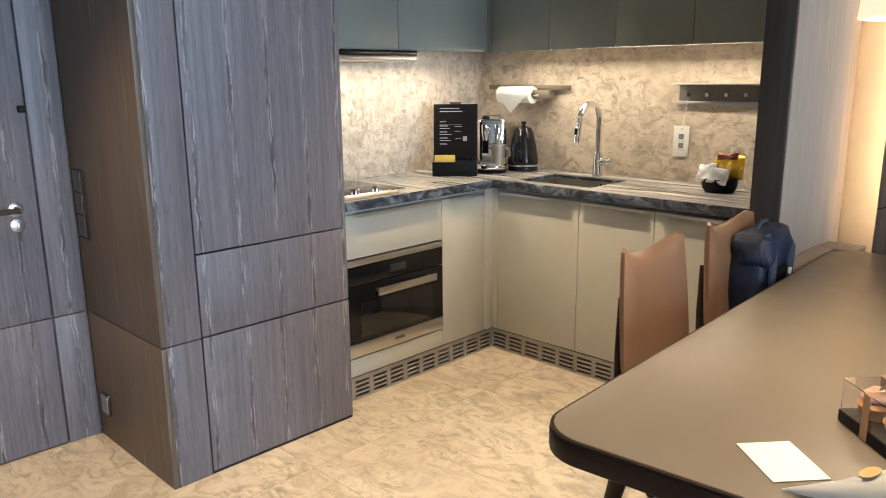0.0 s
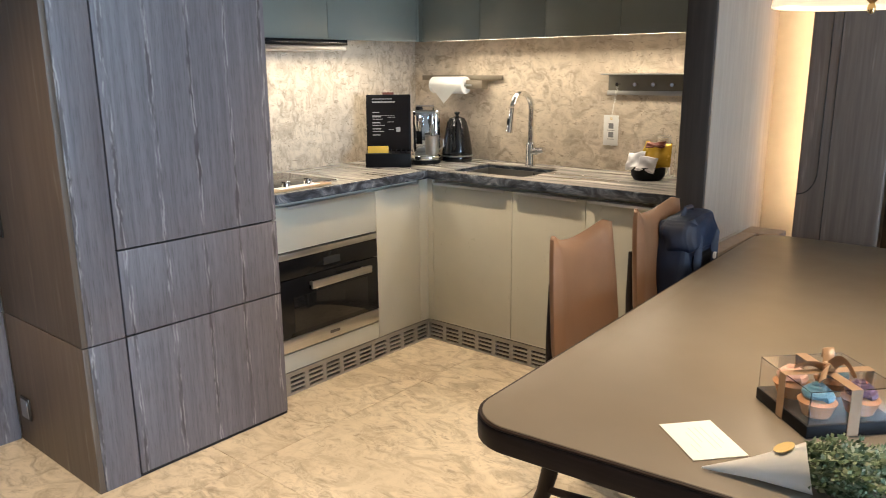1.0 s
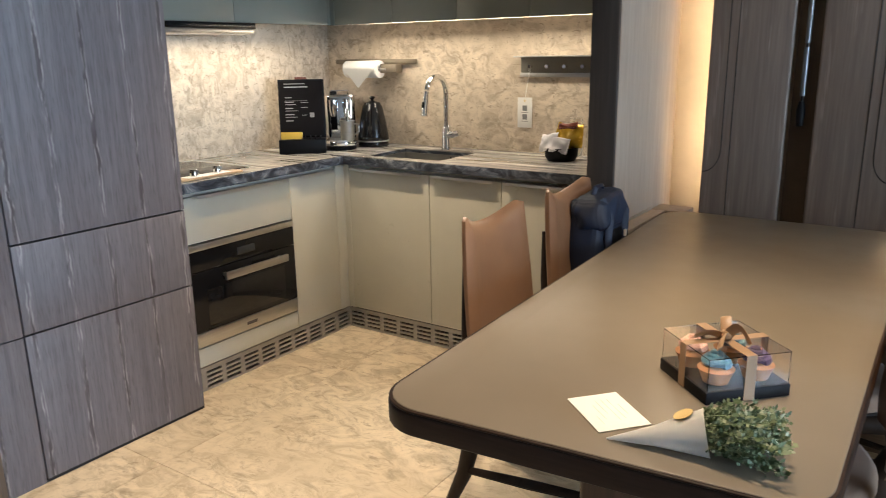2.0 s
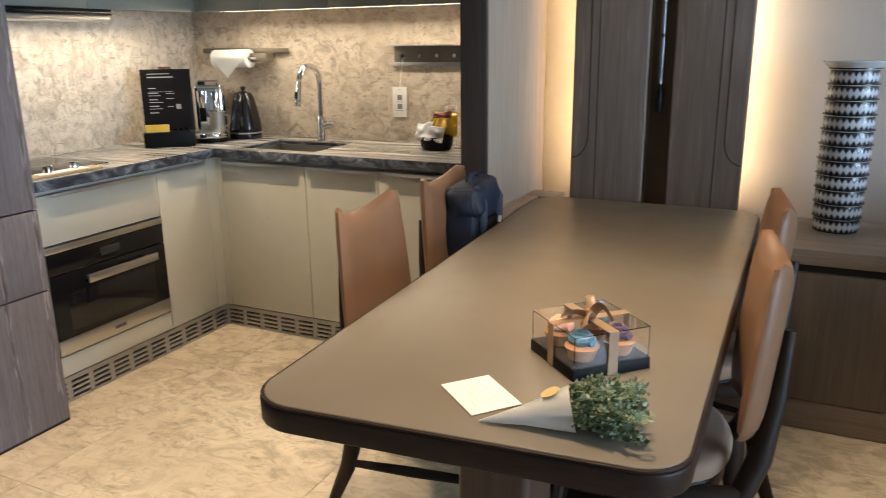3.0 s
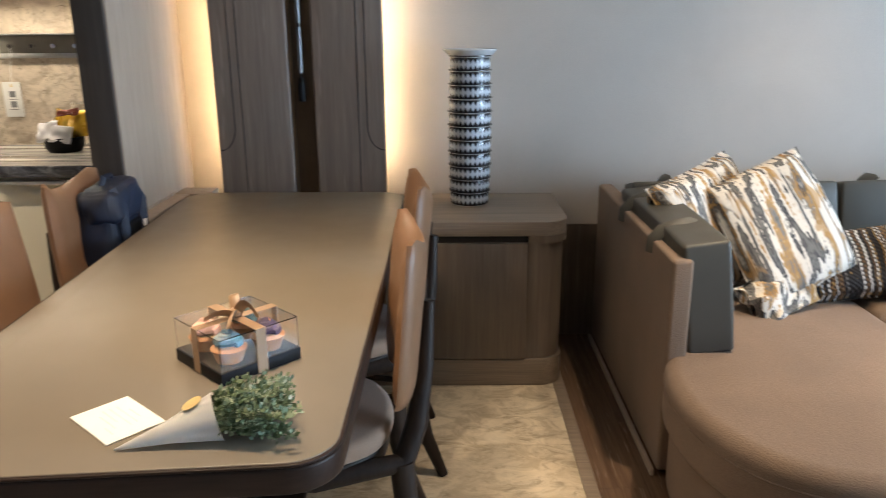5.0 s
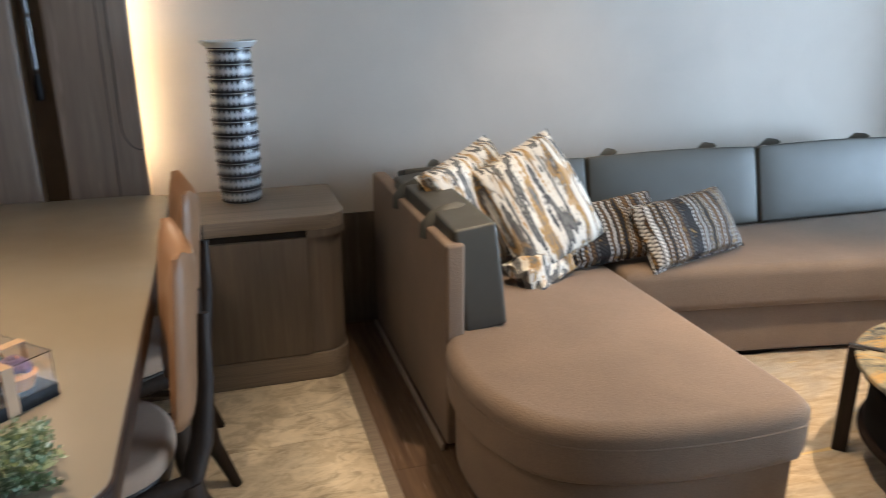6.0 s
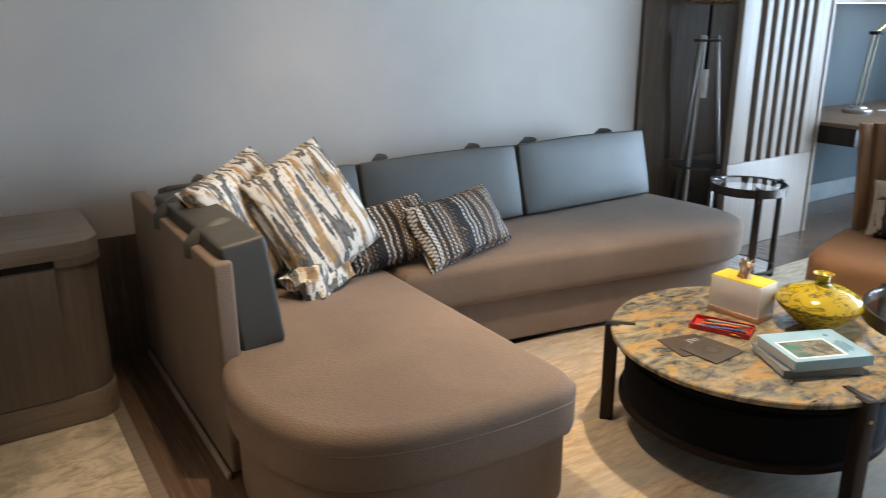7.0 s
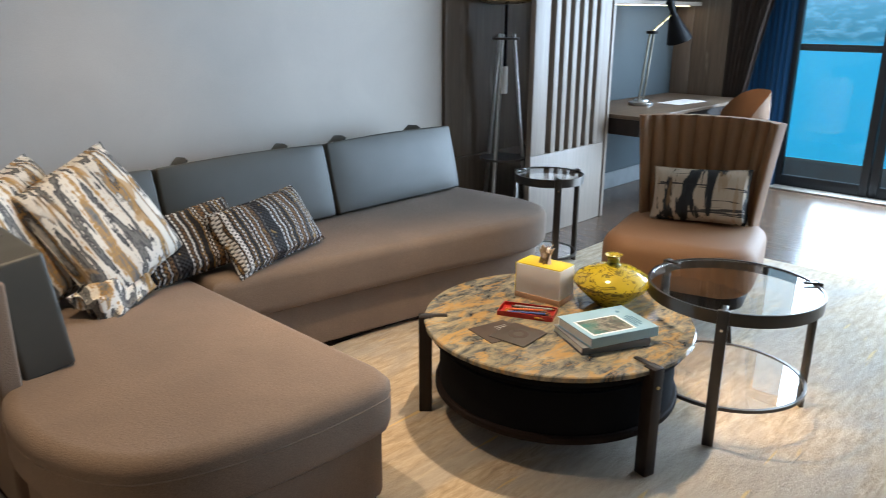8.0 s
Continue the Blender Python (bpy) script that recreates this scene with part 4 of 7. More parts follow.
def ink_blot():
    """Cream cloth with soft black blots and thin crossing lines."""
    k = Mat("ink_blot_fabric", 0.8)
    blot = k.noise(9, (1.2, 0.26, 0.6), 4, 0.3, rough=0.6)
    c = k.ramp(blot, [(0.40, (0.014, 0.014, 0.016)), (0.455, (0.03, 0.03, 0.032)), (0.475, (0.50, 0.40, 0.30)), (0.62, (0.58, 0.48, 0.37))])
    thin = k.noise(16, (0.12, 2.4, 1), 3, 0.2)
    c = k.mix(k.ramp(thin, [(0.62, (0, 0, 0)), (0.65, (0.9, 0.9, 0.9))]), c, (0.02, 0.02, 0.022))
    wash = k.noise(12, (1.6, 0.3, 1), 3)
    c = k.mix(k.ramp(wash, [(0.62, (0, 0, 0)), (0.68, (0.5, 0.5, 0.5))]), c, (0.36, 0.20, 0.08))
    k.colour(c)
    k.bump(k.noise(240, detail=2), 0.4, 0.001)
    return k.m


M_STRIPE, M_CHENILLE, M_BLOT = ikat(), knotted(), ink_blot()


def placed(centre, normal, roll):
    """A pose whose z points along normal and whose y points up, turned by roll about it."""
    z = Vector(normal).normalized()
    x = Vector((0, 0, 1)).cross(z).normalized()
    m = Matrix((x, z.cross(x), z)).transposed().to_4x4()
    return Matrix.Translation(centre) @ m @ pose(0, 0, 0, 0, 0, roll)


def cushion_thing(name, label, w, h, t, material, centre, normal, roll, group, seed, crumple=0.02):
    c = thing(name, label, "cushion", (0, 0, 0), group)
    part("cover", pillow(w, h, t, 22, 0.42, 0.05, crumple, seed), material, c)
    rim = []
    for i in range(40):
        u, v = [(-1 + i / 5, -1), (1, -1 + (i - 10) / 5), (1 - (i - 20) / 5, 1), (-1, 1 - (i - 30) / 5)][i // 10]
        wob = noise.noise(Vector((u * 1.7 + seed, v * 1.7, 0.6))) * crumple
        rim.append((w / 2 * u * (1 - 0.05 * (1 - v * v)) + wob * 0.4 * abs(v), h / 2 * v * (1 - 0.05 * (1 - u * u)) + wob * 0.4 * abs(u), wob))
    part("piping", tube(rim + rim[:1], 0.0045, 6), material, c, "seam piping")
    c.matrix_basis = placed(centre, normal, roll)
    return c


cushion_thing("scatter_cushion", "large square cushion in cream, grey and ochre ikat stripes", 0.45, 0.47, 0.15, M_STRIPE, (1.27, 2.99, 0.68), (0.45, -0.80, 0.40), 14, "striped cushions", 1)
cushion_thing("scatter_cushion", "large square ikat cushion leaning on another, its corner folded", 0.43, 0.50, 0.16, M_STRIPE, (1.495, 2.93, 0.690), (0.10, -0.88, 0.46), 21, "striped cushions", 4)
cushion_thing("lumbar_cushion", "oblong cushion in dark knotted brown and silver stripes", 0.50, 0.27, 0.13, M_CHENILLE, (1.785, 2.93, 0.555), (-0.10, -0.80, 0.60), 8, "knotted cushions", 7, 0.012)
cushion_thing("lumbar_cushion", "oblong knotted stripe cushion resting across another cushion", 0.53, 0.28, 0.13, M_CHENILLE, (2.15, 2.88, 0.555), (0.20, -0.80, 0.58), 3, "knotted cushions", 9, 0.012)
fold = thing("cushion_corner", "rumpled loose corner of a cream and ochre cushion cover", "cushion", (1.46, 2.78, 0.43))
fb = pillow(0.27, 0.19, 0.09, 16, 0.5, 0.1, 0.06, 13)
part("cover", moved(fb, placed((1.45, 2.79, 0.490), (0.1, -0.7, 0.7), 28)), M_STRIPE, fold)

# ---------- rug ----------


def rug_material():
    k = Mat("cream_streaked_rug", 0.85)
    st = k.noise(9, (1, 5, 1), 8, 0.6, (0, 0, 38), 0.7)
    patch = k.noise(1.3, (1, 2, 1), 4, 0.7, (0, 0, 38))
    c = k.ramp(st, [(0.34, (0.29, 0.21, 0.13)), (0.48, (0.41, 0.31, 0.20)), (0.64, (0.53, 0.42, 0.295))])
    c = k.mix(k.ramp(patch, [(0.44, (0, 0, 0)), (0.58, (0.6, 0.6, 0.6))]), c, (0.34, 0.315, 0.28))
    line = k.noise(2.2, (0.9, 12, 1), 2, 0.3, (0, 0, 38))
    c = k.mix(k.ramp(line, [(0.67, (0, 0, 0)), (0.70, (0.7, 0.7, 0.7))]), c, (0.60, 0.40, 0.15))
    seam = k.noise(1.6, (0.6, 11, 1), 3, 0.5, (0, 0, 38))
    c = k.mix(k.ramp(seam, [(0.30, (0.6, 0.6, 0.6)), (0.33, (0, 0, 0))]), c, (0.13, 0.115, 0.10))
    k.colour(c)
    k.bump(k.noise(60, (1, 4, 1), 4, 0.4, (0, 0, 38)), 0.7, 0.006)
    return k.m


rug = thing("rug", "cream and grey streaked wool rug under the tables", "rug", (3.0, 0.6, 0))
part("weave", prism(rect(1.30, 4.95, -1.7, 2.72, 0.02), 0.0005, 0.011, 0.003), rug_material(), rug)

# ---------- coffee table ----------
M_DRUM = plain("black_felt", (0.006, 0.006, 0.007), 0.95)
M_DRUM.node_tree.nodes["Principled BSDF"].inputs["Specular IOR Level"].default_value = 0.1
M_SHELF = plain("dark_shelf_wood", (0.014, 0.008, 0.006), 0.8)
M_SHELF.node_tree.nodes["Principled BSDF"].inputs["Specular IOR Level"].default_value = 0.15
TX, TY, TR, TZ = 2.555, 1.69, 0.478, 0.385
ct = thing("coffee_table", "round coffee table with ochre grey marble top and dark drum", "coffee table", (TX, TY, 0.011))
part("top", lathe([(0, TZ - 0.02), (TR - 0.004, TZ - 0.02), (TR, TZ - 0.016), (TR, TZ - 0.004), (TR - 0.004, TZ), (0, TZ)], TX, TY, 72), M_CTTOP, ct, "polished ochre and grey marble top")
part("rim", ring(TX, TY, TZ - 0.045, TZ - 0.0205, TR - 0.04, TR - 0.02, 72), M_DRUM, ct, "dark wood rim")
part("shelf", lathe([(0, 0.125), (0.43, 0.125), (0.436, 0.13), (0.436, 0.148), (0.43, 0.153), (0, 0.153)], TX, TY, 64), M_SHELF, ct, "dark walnut shelf")
part("drum", ring(TX, TY, 0.153, 0.30, 0.405, 0.42, 64), M_DRUM, ct, "matt black drum side")
for a in (-106, 134, 14):
    ca, sa = math.cos(radians(a)), math.sin(radians(a))
    lg = part("leg", moved(box(-0.024, 0.024, -0.022, 0.022, 0.011, TZ + 0.004, 0.004), pose(TX + ca * (TR - 0.006), TY + sa * (TR - 0.006), 0, 0, 0, a)), M_DARKWOOD, ct)
    part("clip", moved(box(-0.085, 0.012, -0.010, 0.010, TZ + 0.001, TZ + 0.006, 0.002), pose(TX + ca * TR, TY + sa * TR, 0, 0, 0, a)), M_GUNMETAL, lg, "dark bronze clip on the marble")
    part("screw", moved(lathe([(0, 0), (0.006, 0), (0.005, 0.003), (0, 0.003)], seg=10), pose(TX + ca * (TR + 0.018), TY + sa * (TR + 0.018), TZ - 0.06, 0, 90, a)), M_BRASS, lg)

# ---------- glass tables ----------


def glass_table(cx, cy, r, z, angles, floor_z, lower, label):
    t = thing("glass_table", label, "side table", (cx, cy, floor_z), "round glass tables")
    part("rim", ring(cx, cy, z - 0.045, z, r - 0.008, r, 64), M_GUNMETAL, t, "dark bronze rim")
    g = part("glass", lathe([(0, z - 0.012), (r - 0.010, z - 0.012), (r - 0.010, z - 0.004), (0, z - 0.004)], cx, cy, 64), M_GLASS, t, "clear glass top")
    g.visible_shadow = False
    part("lower_ring", ring(cx, cy, lower - 0.012, lower, r - 0.026, r - 0.014, 64), M_GUNMETAL, t, "dark bronze lower ring")
    g2 = part("lower_glass", lathe([(0, lower - 0.009), (r - 0.028, lower - 0.009), (r - 0.028, lower - 0.003), (0, lower - 0.003)], cx, cy, 64), M_GLASS, t, "clear glass shelf")
    g2.visible_shadow = False
    for a in angles:
        ca, sa = math.cos(radians(a)), math.sin(radians(a))
        lg = part("leg", moved(box(-0.006, 0.010, -0.019, 0.019, floor_z, z + 0.008, 0.003), pose(cx + ca * (r + 0.004), cy + sa * (r + 0.004), 0, 0, 0, a)), M_GUNMETAL, t)
        part("clip", moved(box(-0.05, 0.0, -0.009, 0.009, z + 0.001, z + 0.007, 0.002), pose(cx + ca * r, cy + sa * r, 0, 0, 0, a)), M_GUNMETAL, lg)
        part("screw", moved(lathe([(0, 0), (0.006, 0), (0.005, 0.003), (0, 0.003)], seg=10), pose(cx + ca * (r + 0.014), cy + sa * (r + 0.014), z - 0.06, 0, 90, a)), M_CHROME, lg)
    return t


glass_table(3.015, 1.25, 0.30, 0.50, (197, -46, 76), 0.011, 0.15, "round glass table with a dark bronze rim on the rug")
glass_table(3.93, 2.72, 0.195, 0.555, (230, -20, 105), 0.0, 0.10, "small tall round glass side table by the sofa end")

# ---------- armchair ----------
arm = thing("armchair", "camel velvet armchair with a fluted flared back", "armchair", (0, 0, 0))
ol = rect(-0.345, 0.345, -0.37, 0.26, (0.16, 0.16, 0.10, 0.10), 8)
part("seat", prism(ol, 0.20, 0.435, 0.07, 6), M_ARMCHAIR, arm)
part("seat_base", prism(inset(ol, 0.035), 0.15, 0.21, 0.01), M_DARKWOOD, arm, "dark seat frame")


def shell(flutes=10):
    """The curved back: fluted inside, smooth outside, wider at the top."""
    b = bmesh.new()
    nu, nv = flutes * 6, 14
    inside, outside = [], []
    for j in range(nv + 1):
        v = j / nv
        z = 0.30 + v * 0.615
        half = radians(58 + 6 * v)
        rx = 0.30 + 0.05 * v ** 1.3
        ri, ro = [], []
        for i in range(nu + 1):
            u = i / nu * 2 - 1
            a = u * half
            scallop = 0.030 * abs(math.sin((u + 1) / 2 * flutes * math.pi)) * min(1, v * 3 + 0.2)
            lean = 0.13 * v
            x, yb = math.sin(a) * rx * 1.05, 0.02 + math.cos(a) * 0.30 + lean
            ri.append(b.verts.new((x * (1 - 0.02 * v), yb - 0.05 - scallop, z + (0.006 if j == nv else 0))))
            ro.append(b.verts.new((x * 1.07, yb + 0.03 + 0.01 * (1 - v), z)))
        inside.append(ri)
        outside.append(ro)
    for j in range(nv):
        for i in range(nu):
            b.faces.new((inside[j][i], inside[j][i + 1], inside[j + 1][i + 1], inside[j + 1][i]))
            b.faces.new((outside[j][i + 1], outside[j][i], outside[j + 1][i], outside[j + 1][i + 1]))
        for i in (0, nu):
            b.faces.new((inside[j][i], outside[j][i], outside[j + 1][i], inside[j + 1][i]))
    for i in range(nu):
        b.faces.new((inside[nv][i], inside[nv][i + 1], outside[nv][i + 1], outside[nv][i]))
        b.faces.new((inside[0][i + 1], inside[0][i], outside[0][i], outside[0][i + 1]))
    return b


part("backrest", shell(), M_ARMCHAIR, arm, "fluted camel velvet back")
for sx in (-1, 1):
    part("leg", taper((sx * 0.24, -0.24, 0.16), (sx * 0.28, -0.29, 0.0), 0.04, 0.022), M_DARKWOOD, arm)
    part("leg", taper((sx * 0.22, 0.22, 0.16), (sx * 0.26, 0.31, 0.0), 0.04, 0.022), M_DARKWOOD, arm)
ARM_M = pose(3.80, 1.805, 0.011, 0, 0, -75)
arm.matrix_basis = ARM_M
ap = thing("lumbar_cushion", "oblong cream cushion with black ink blots on the armchair", "cushion", (0, 0, 0))
part("cover", pillow(0.465, 0.27, 0.12, 20, 0.42, 0.05, 0.01, 21), M_BLOT, ap)
ap.matrix_basis = ARM_M @ placed((0.02, 0.13, 0.565), (0.0, -0.93, 0.36), 3)

# ---------- dining chairs ----------


def dining_chair():
    """Faces +x; the origin lies on the floor under the seat."""
    c = thing("dining_chair", "tan leather dining chair with grey seat and dark wood frame", "chair", (0, 0, 0), "chairs round the table")
    seat = flow([(0.22, -0.17), (0.235, 0.0), (0.22, 0.17), (0.12, 0.225), (-0.05, 0.215), (-0.18, 0.15), (-0.225, 0.0), (-0.18, -0.15), (-0.05, -0.215), (0.12, -0.225)], 4, True)
    part("seat", prism(seat, 0.42, 0.475, 0.022, 5), M_SEATFAB, c, "grey-beige fabric seat")
    part("seat_frame", prism(inset(seat, 0.012), 0.375, 0.421, 0.008), M_DARKWOOD, c)
    b = bmesh.new()
    nu, nv = 14, 14
    fr, bk = [], []
    for j in range(nv + 1):
        v = j / nv
        w = 0.198 - 0.024 * v * v - (0.05 * (1 - v * 5) ** 2 if v < 0.2 else 0)
        rf, rb = [], []
        for i in range(nu + 1):
            u = i / nu * 2 - 1
            z = 0.53 + 0.41 * v + (0.056 * u * u - 0.030 - 0.024 * max(0, (abs(u) - 0.78) / 0.22) ** 2.5) * v ** 4 - 0.02 * (1 - v) ** 4 * (1 - u * u)
            x = -0.268 - 0.036 * v + 0.042 * u * u
            th = 0.034 * (1 - abs(u) ** 4) ** 0.6 * (1 - abs(2 * v - 1) ** 6) ** 0.6 + 0.006
            rf.append(b.verts.new((x + th, u * w, z)))
            rb.append(b.verts.new((x - 0.006 - 0.012 * (1 - abs(u) ** 4) ** 0.6 * (1 - abs(2 * v - 1) ** 6) ** 0.6, u * w, z)))
        fr.append(rf)
        bk.append(rb)
    for j in range(nv):
        for i in range(nu):
            b.faces.new((fr[j][i], fr[j][i + 1], fr[j + 1][i + 1], fr[j + 1][i]))
            b.faces.new((bk[j][i + 1], bk[j][i], bk[j + 1][i], bk[j + 1][i + 1]))
        for i in (0, nu):
            b.faces.new((fr[j][i], bk[j][i], bk[j + 1][i], fr[j + 1][i]))
    for i in range(nu):
        b.faces.new((fr[nv][i], fr[nv][i + 1], bk[nv][i + 1], bk[nv][i]))
        b.faces.new((fr[0][i + 1], fr[0][i], bk[0][i], bk[0][i + 1]))
    part("backrest", b, M_LEATHER_TAN, c, "curved tan leather back", 60)
    for s in (-1, 1):
        part("back_post", tube([(-0.312, s * 0.08, 0.78), (-0.30, s * 0.095, 0.62), (-0.275, s * 0.12, 0.48), (-0.235, s * 0.15, 0.38)], [0.013, 0.02, 0.027, 0.027], 12), M_DARKWOOD, c)
        part("leg", tube([(-0.235, s * 0.15, 0.40), (-0.245, s * 0.155, 0.27), (-0.27, s * 0.17, 0.14), (-0.325, s * 0.19, 0.0)], [0.032, 0.029, 0.024, 0.016], 12), M_DARKWOOD, c)
        part("leg", tube([(0.17, s * 0.17, 0.40), (0.19, s * 0.185, 0.22), (0.23, s * 0.215, 0.0)], [0.022, 0.018, 0.011], 10), M_DARKWOOD, c)
        part("side_rail", tube([(-0.235, s * 0.152, 0.395), (-0.03, s * 0.19, 0.385), (0.17, s * 0.172, 0.395)], [0.024, 0.026, 0.022], 12), M_DARKWOOD, c)
        part("stretcher", tube([(-0.275, s * 0.172, 0.155), (-0.04, s * 0.190, 0.19), (0.20, s * 0.19, 0.215)], [0.011, 0.016, 0.012], 10, flat=0.8), M_DARKWOOD, c)
    return c


ch = dining_chair()
ch.matrix_basis = pose(-0.66, 2.14, 0, 0, 0, 0)
copy_thing(ch, pose(-0.66, 2.67, 0, 0, 0, 0))
copy_thing(ch, pose(-0.07, 2.0, 0, 0, 0, 187))
copy_thing(ch, pose(-0.07, 2.58, 0, 0, 0, 187))

# ---------- screen, floor lamp ----------
sc = thing("slatted_screen", "pale oak screen with upright slats over a plain panel", "screen", (4.7, 3.13, 0))
part("lower_panel", box(4.27, 5.13, 3.11, 3.15, 0.0, 0.55, 0.003), M_SCREEN, sc)
part("stile", box(4.27, 4.42, 3.11, 3.15, 0.551, ZC - 0.004, 0.003), M_SCREEN, sc)
part("stile", box(5.03, 5.13, 3.11, 3.15, 0.551, ZC - 0.004, 0.003), M_SCREEN, sc)
part("end_post", box(5.135, 5.165, 3.10, 3.16, 0.0, ZC - 0.004, 0.003), M_SCREEN, sc)
for k in range(6):
    x = 4.42 + 0.055 + k * 0.101
    part("slat", box(x, x + 0.05, 3.105, 3.155, 0.551, ZC - 0.004, 0.003), M_SCREEN, sc)
setting("nook_side", box(5.17, 5.19, 3.16, YN - 0.001, 0, ZC - 0.004), M_BROWNWOOD, "brown oak side of the desk nook", "wall panelling")

fl = thing("floor_lamp", "tripod floor lamp with brass discs and a brass dish shade", "floor lamp", (4.295, 3.36, 0))
for a in (80, 200, 320):
    ca, sa = math.cos(radians(a)), math.sin(radians(a))
    part("leg", taper((4.295 + ca * 0.19, 3.36 + sa * 0.19, 0), (4.295 + ca * 0.055, 3.36 + sa * 0.055, 1.30), 0.022, 0.018, bevel=0.003), M_STEEL, fl, "slim metal leg")
for z, r in ((1.265, 0.085), (0.505, 0.15)):
    part("disc", lathe([(0, z), (r, z), (r, z + 0.014), (0, z + 0.014)], 4.295, 3.36, 28), M_GUNMETAL, fl)
part("pole", tube([(4.295, 3.36, 1.0), (4.295, 3.36, 1.55)], 0.011), M_BLACK, fl)
part("weight", tube([(4.295, 3.36, 0.93), (4.295, 3.36, 1.10)], 0.02), M_WHITE, fl, "pale centre tube")
part("shade", lathe([(0.0, 1.475), (0.10, 1.478), (0.165, 1.495), (0.18, 1.52), (0.17, 1.75), (0.165, 1.75), (0.172, 1.52), (0.0, 1.49)], 4.295, 3.36, 36), M_BRASS, fl, "brass dish shade")

# ---------- desk nook ----------
setting("nook_back", box(5.19, 6.98, YN - 0.03, YN + 0.02, 0, ZC - 0.004), M_BLUEGREY, "blue-grey panel behind the desk", "wall panelling")
setting("nook_end", box(6.98, XE - 0.001, 3.08, YN + 0.02, 0, ZC - 0.004), M_BROWNWOOD, "brown oak end of the desk nook", "wall panelling")
setting("nook_return", box(6.965, 6.979, 3.40, 3.569, 0, ZC - 0.004, 0.002), M_CONSOLE_V, "pale oak return strip beside the desk", "wall panelling")
dk = thing("desk", "dark wood writing desk with a drawer", "desk", (6.1, 3.2, 0))
part("top", box(5.195, 6.93, 2.84, 3.565, 0.715, 0.742, 0.004), M_DESK, dk, "brown oak desk top")
part("drawer_box", box(5.20, 6.91, 2.87, 3.56, 0.60, 0.714, 0.003), M_DARKWOOD, dk)
part("drawer_front", box(5.30, 6.05, 2.855, 2.87, 0.615, 0.70, 0.003), M_DARKWOOD, dk)
for y_ in (2.92, 3.52):
    part("leg", box(6.85, 6.89, y_ - 0.02, y_ + 0.02, 0.0, 0.6, 0.003), M_DARKWOOD, dk)
part("modesty_panel", box(5.20, 6.84, 3.50, 3.53, 0.16, 0.6, 0.002), M_BLUEGREY, dk, "blue-grey back panel")
setting("baseboard", box(5.195, 6.97, 3.545, 3.569, 0.0, 0.14, 0.003), plain("grey_baseboard", (0.20, 0.215, 0.22), 0.4), "grey baseboard under the desk", "baseboard")
ps = thing("sheet_of_paper", "white sheet of paper on the desk", "paper", (6.3, 3.1, 0.742))
part("sheet", moved(box(-0.21, 0.21, -0.1, 0.1, 0, 0.002), pose(6.28, 3.10, 0.7425, 0, 0, -3)), M_PAPER, ps)
shf = thing("wall_shelf", "pale oak wall shelf over the desk", "shelf", (6.2, 3.45, 1.49))
part("board", box(5.3, 6.95, 3.33, 3.568, 1.495, 1.525, 0.003), M_SCREEN, shf)
part("light_strip", box(5.5, 6.9, 3.42, 3.44, 1.489, 1.4945), glow("shelf_strip", (1.0, 0.78, 0.5), 6), shf, "glowing light strip")
M_BRASSDULL = plain("dull_brass", (0.22, 0.19, 0.14), 0.4, 0.8)
dl = thing("desk_lamp", "black and brass desk lamp with twin rods and a cone shade", "lamp", (5.86, 3.24, 0.742))
part("base", lathe([(0, 0.743), (0.095, 0.743), (0.098, 0.75), (0.095, 0.765), (0.06, 0.772), (0.055, 0.785), (0, 0.785)], 5.86, 3.24, 32), M_STEEL, dl, "round steel base")
part("rod", tube([(5.82, 3.24, 0.775), (5.88, 3.22, 1.29)], 0.008), M_BRASSDULL, dl)
part("rod", tube([(5.89, 3.24, 0.775), (5.94, 3.22, 1.29)], 0.008), M_BRASSDULL, dl)
part("joint", lathe([(0, 1.275), (0.045, 1.28), (0.045, 1.30), (0, 1.305)], 5.91, 3.22, 16), M_BLACK, dl)
part("arm", tube([(5.90, 3.22, 1.29), (6.10, 3.16, 1.43)], 0.008), M_BRASS, dl, "brass arm")
cone = lathe([(0.016, -0.11), (0.032, -0.10), (0.03, -0.06), (0.02, -0.02), (0.035, 0.02), (0.10, 0.22), (0.096, 0.22), (0.03, 0.02), (0.012, -0.02)], seg=28)
part("shade", moved(cone, placed((6.10, 3.16, 1.43), (0.35, -0.15, -0.9), 0)), M_BLACK, dl, "black cone shade")

dc = thing("desk_chair", "round backed desk chair in camel fabric", "chair", (6.15, 2.63, 0))
bb = bmesh.new()
rows_in = []
for j in range(11):
    v = j / 10
    row_ = []
    for i in range(25):
        a = radians(-85 + 170 * i / 24)
        r = 0.24 + 0.03 * math.sin(v * 2.4)
        row_.append((6.15 + math.sin(a + 0.8) * r, 2.63 - math.cos(a + 0.8) * r, 0.40 + v * (0.485 - 0.20 * (abs(a) / radians(85)) ** 3)))
    rows_in.append(row_)
vi = [[bb.verts.new(p) for p in r] for r in rows_in]
for j in range(10):
    for i in range(24):
        bb.faces.new((vi[j][i], vi[j][i + 1], vi[j + 1][i + 1], vi[j + 1][i]))
bmesh.ops.solidify(bb, geom=bb.faces[:], thickness=0.06)
part("backrest", bb, M_ARMCHAIR, dc, "curved camel back", 50)
part("seat", lathe([(0, 0.36), (0.24, 0.365), (0.255, 0.40), (0.24, 0.445), (0.1, 0.46), (0, 0.46)], 6.15, 2.63, 36), M_ARMCHAIR, dc)
